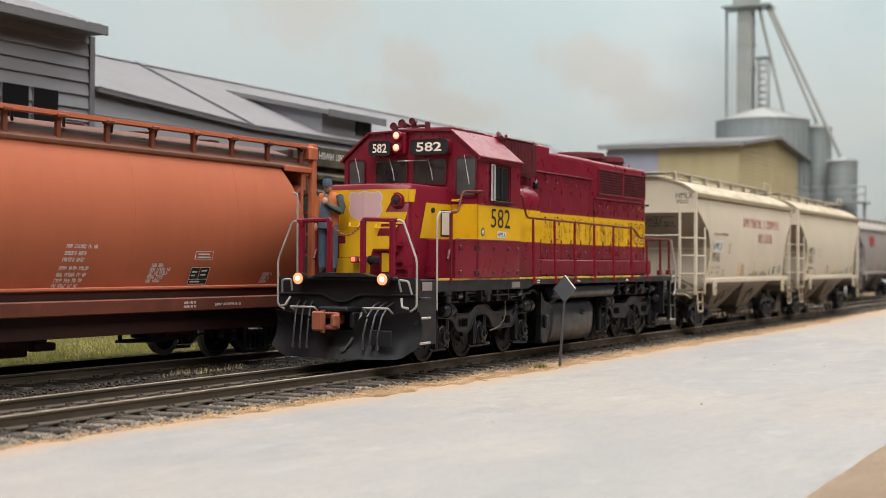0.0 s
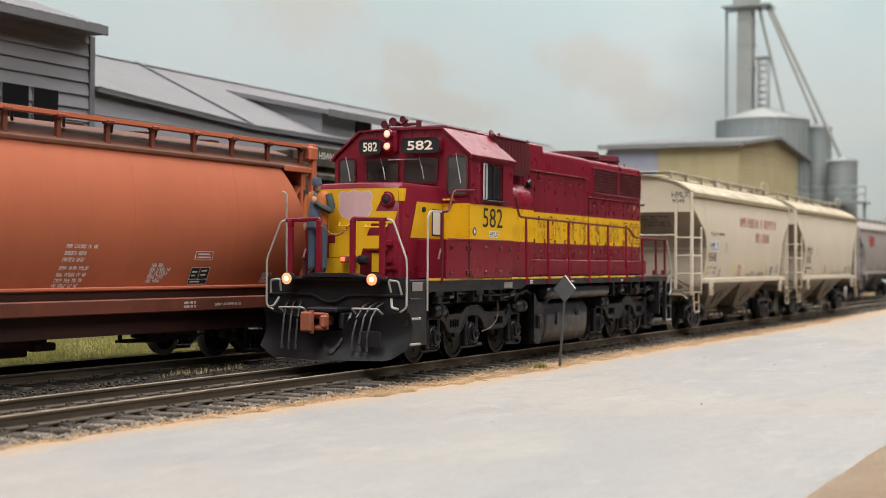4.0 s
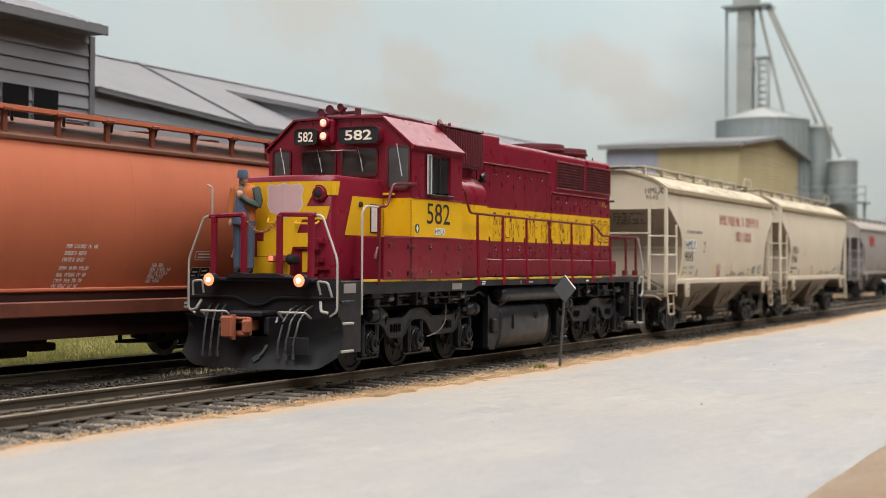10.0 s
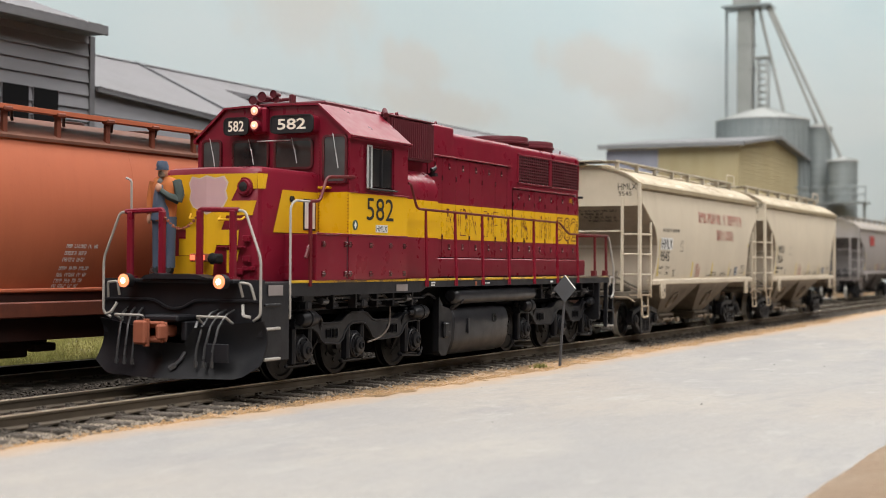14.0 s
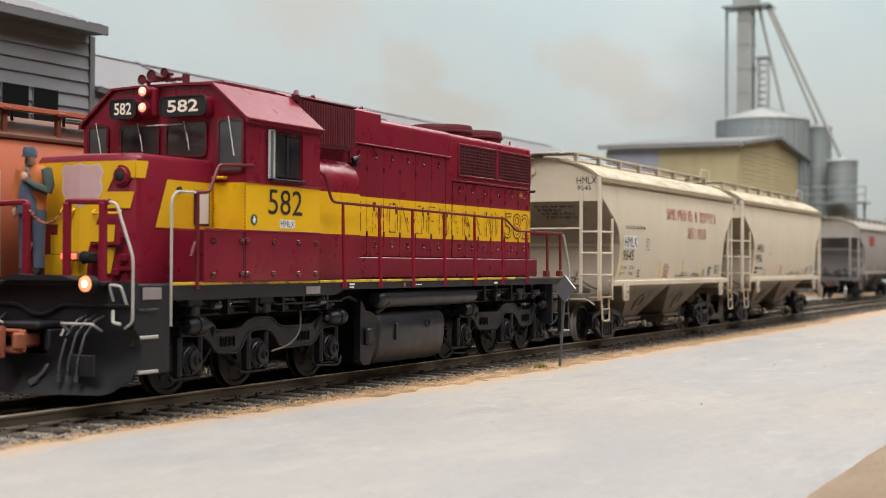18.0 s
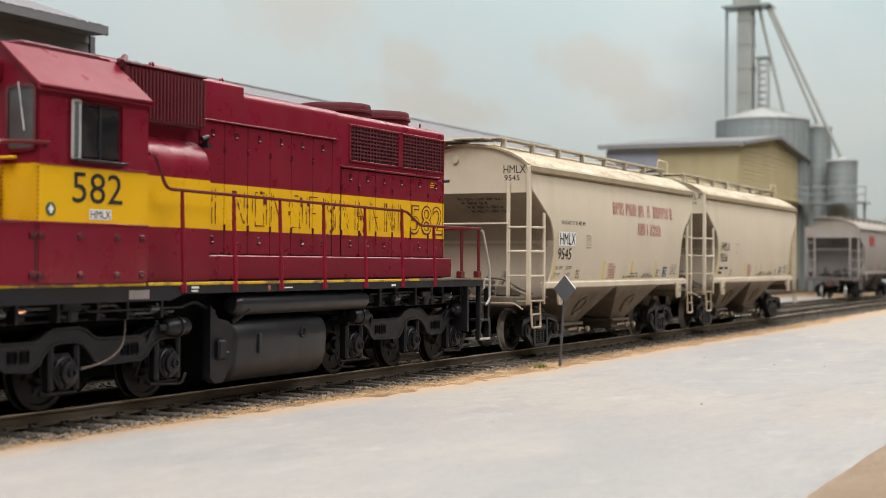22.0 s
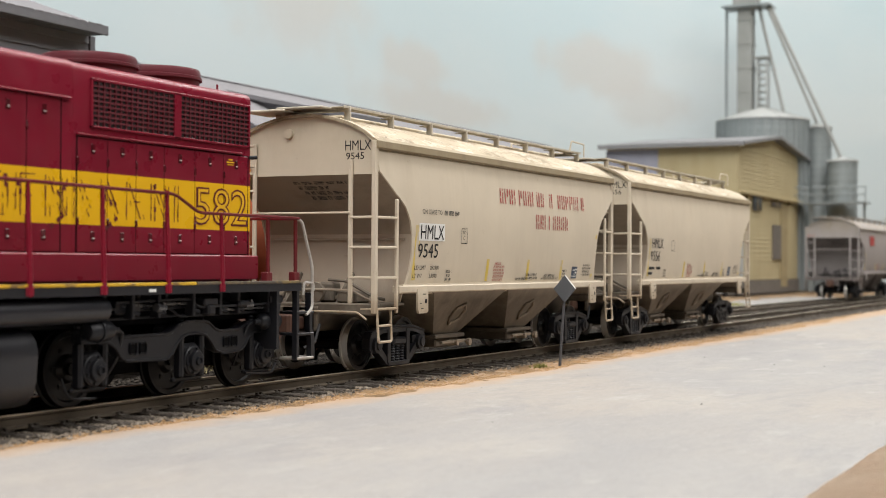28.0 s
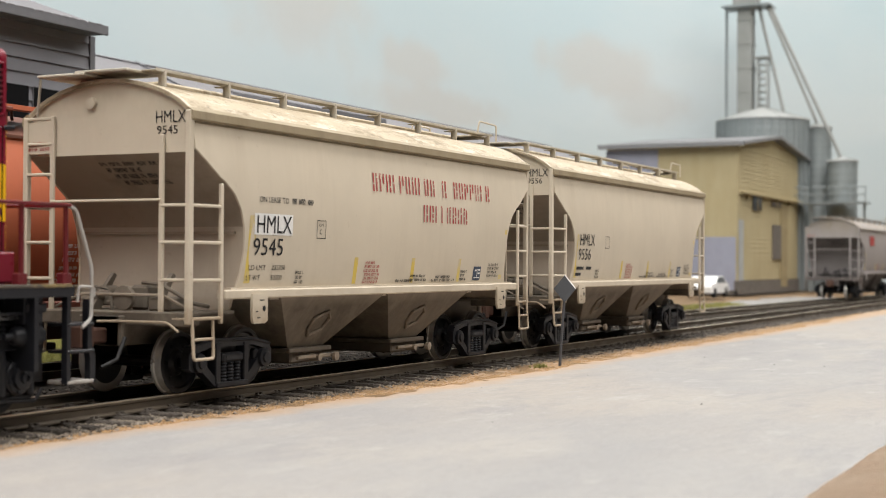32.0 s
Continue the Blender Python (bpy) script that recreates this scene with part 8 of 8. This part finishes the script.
def stones(name, label, material, count, place, size, seed):
    """Loose grains: squashed six-sided lumps."""
    rnd = random.Random(seed)
    vs, fs = [], []
    for _ in range(count):
        x, y, z = place(rnd)
        s = size * rnd.uniform(0.5, 1.5)
        a = rnd.uniform(0, 6.28)
        n = len(vs)
        vs.append((x, y, z + s * rnd.uniform(0.4, 0.8)))
        for k in range(5):
            w = a + k * 1.2566 + rnd.uniform(-0.3, 0.3)
            q = s * rnd.uniform(0.7, 1.1)
            vs.append((x + q * math.cos(w), y + q * math.sin(w), z + s * rnd.uniform(-0.25, 0.25)))
        vs.append((x, y, z - s * 0.6))
        for k in range(5):
            fs += [(n, n + 1 + k, n + 1 + (k + 1) % 5), (n + 6, n + 1 + (k + 1) % 5, n + 1 + k)]
    me = bpy.data.meshes.new(name)
    me.from_pydata([(x * K, y * K, z * K) for x, y, z in vs], [], fs)
    me.materials.append(material)
    return tagged(new(name, me), label, "gravel", kind="stuff")


def along(r):
    return 10.5 + 62 * r.random() ** 1.9


def bed_stone(r, y, z):
    """A place among the ties: few stones lie on a tie."""
    for _ in range(6):
        x = along(r)
        off = (x + 9.7 + 0.28) % 0.56 - 0.28
        if abs(y) > 1.33 or abs(off) > 0.135 or r.random() < 0.025:
            break
    return (x, y, z + (0.03 if abs(off) < 0.13 and abs(y) < 1.3 else 0.0))


stones("ballast", "loose grey ballast stones along the near rail", STONE, 17000, lambda r: bed_stone(r, -1.06 + r.gauss(0, 0.20), -0.240), 0.031, 21)
stones("ballast", "loose dark ballast stones between the rails, train shade in their colour", DARKSTONE, 16000, lambda r: (lambda y: bed_stone(r, y, -0.240 + 0.0145 * (y + 1.26)))(r.uniform(-0.66, 2.9)), 0.036, 22)
_s = Mat("sand_grain", (0.38, 0.240, 0.122), 0.95, 0, 0.1)
GRAIN = _s.island(0.25).m
stones("sand_grains", "tan sand grains along the road edge", GRAIN, 16000, lambda r: (lambda x: (x, road_edge(x) + 0.12 + abs(r.gauss(0, 0.40)), -0.247))(along(r)), 0.013, 23)
stones("grit", "dark grit specks scattered on the road", BLACK, 14, lambda r: (r.uniform(15, 40), r.uniform(-10, -2.6), -0.25), 0.022, 24)

make_rails("track_1", "weathered main track with brown rails and grey ties", (0, 0, 0), 0, -10, 118, 200)
make_rails("track_3", "short siding under the boxcar", (31, 7.6, 0), 0, -2, 16, 32)
make_rails("track_2", "weathered second track with brown rails", (20, 4.5, 0), -1.36, -28, 98, 200)


# ---- what moves ----
GONE = [(0, 0.03), (2.9, 0.03), (3.5, 0.197), (5.5, 1.02), (6, 1.183), (6.5, 1.404), (7, 1.596), (7.5, 1.814), (8, 2.03), (8.5, 2.232), (9, 2.432), (9.5, 2.63), (10, 2.84), (10.5, 3.027), (11, 3.237), (11.5, 3.45), (12, 3.676), (12.5, 3.967), (13, 4.346), (13.5, 4.699), (14, 5.072), (14.5, 5.437), (16.5, 6.846), (17, 7.209), (17.5, 7.598), (18, 8.057), (18.5, 8.584), (19, 9.125), (19.5, 9.665), (20, 10.218), (20.5, 10.764), (21, 11.308), (21.5, 11.846), (22, 12.401), (22.5, 12.945), (23, 13.515), (23.5, 13.991), (24, 14.544), (24.5, 15.094), (25, 15.654), (25.5, 16.197), (27.5, 18.48), (28, 19.137), (28.5, 19.766), (29, 20.4), (29.5, 21.036), (30, 21.692), (30.5, 22.339), (31, 23.012), (31.5, 23.67), (32, 24.391)]


def motions():
    for car, x in [(loco, 22.0), (cars[0], 46.4), (cars[1], 59.65)]:
        walk(car, [(t, pose((x - s) * K, 0, 0)) for t, s in GONE])
    walk(figure, [(t, pose((23.38 - s) * K, 0.66 * K, 1.79 * K, 0, 0, 14)) for t, s in GONE])
    fine = [GONE[0]]
    for (ta, sa), (tb, sb) in zip(GONE, GONE[1:]):
        n = max(1, math.ceil((sb - sa) / 0.55))
        fine += [(ta + (tb - ta) * i / n, sa + (sb - sa) * i / n) for i in range(1, n + 1)]
    for ob, x, r in SPIN:
        walk(ob, [(t, pose(x * K, 0, r * K, 0, -math.degrees(s / r), 0)) for t, s in fine])


motions()
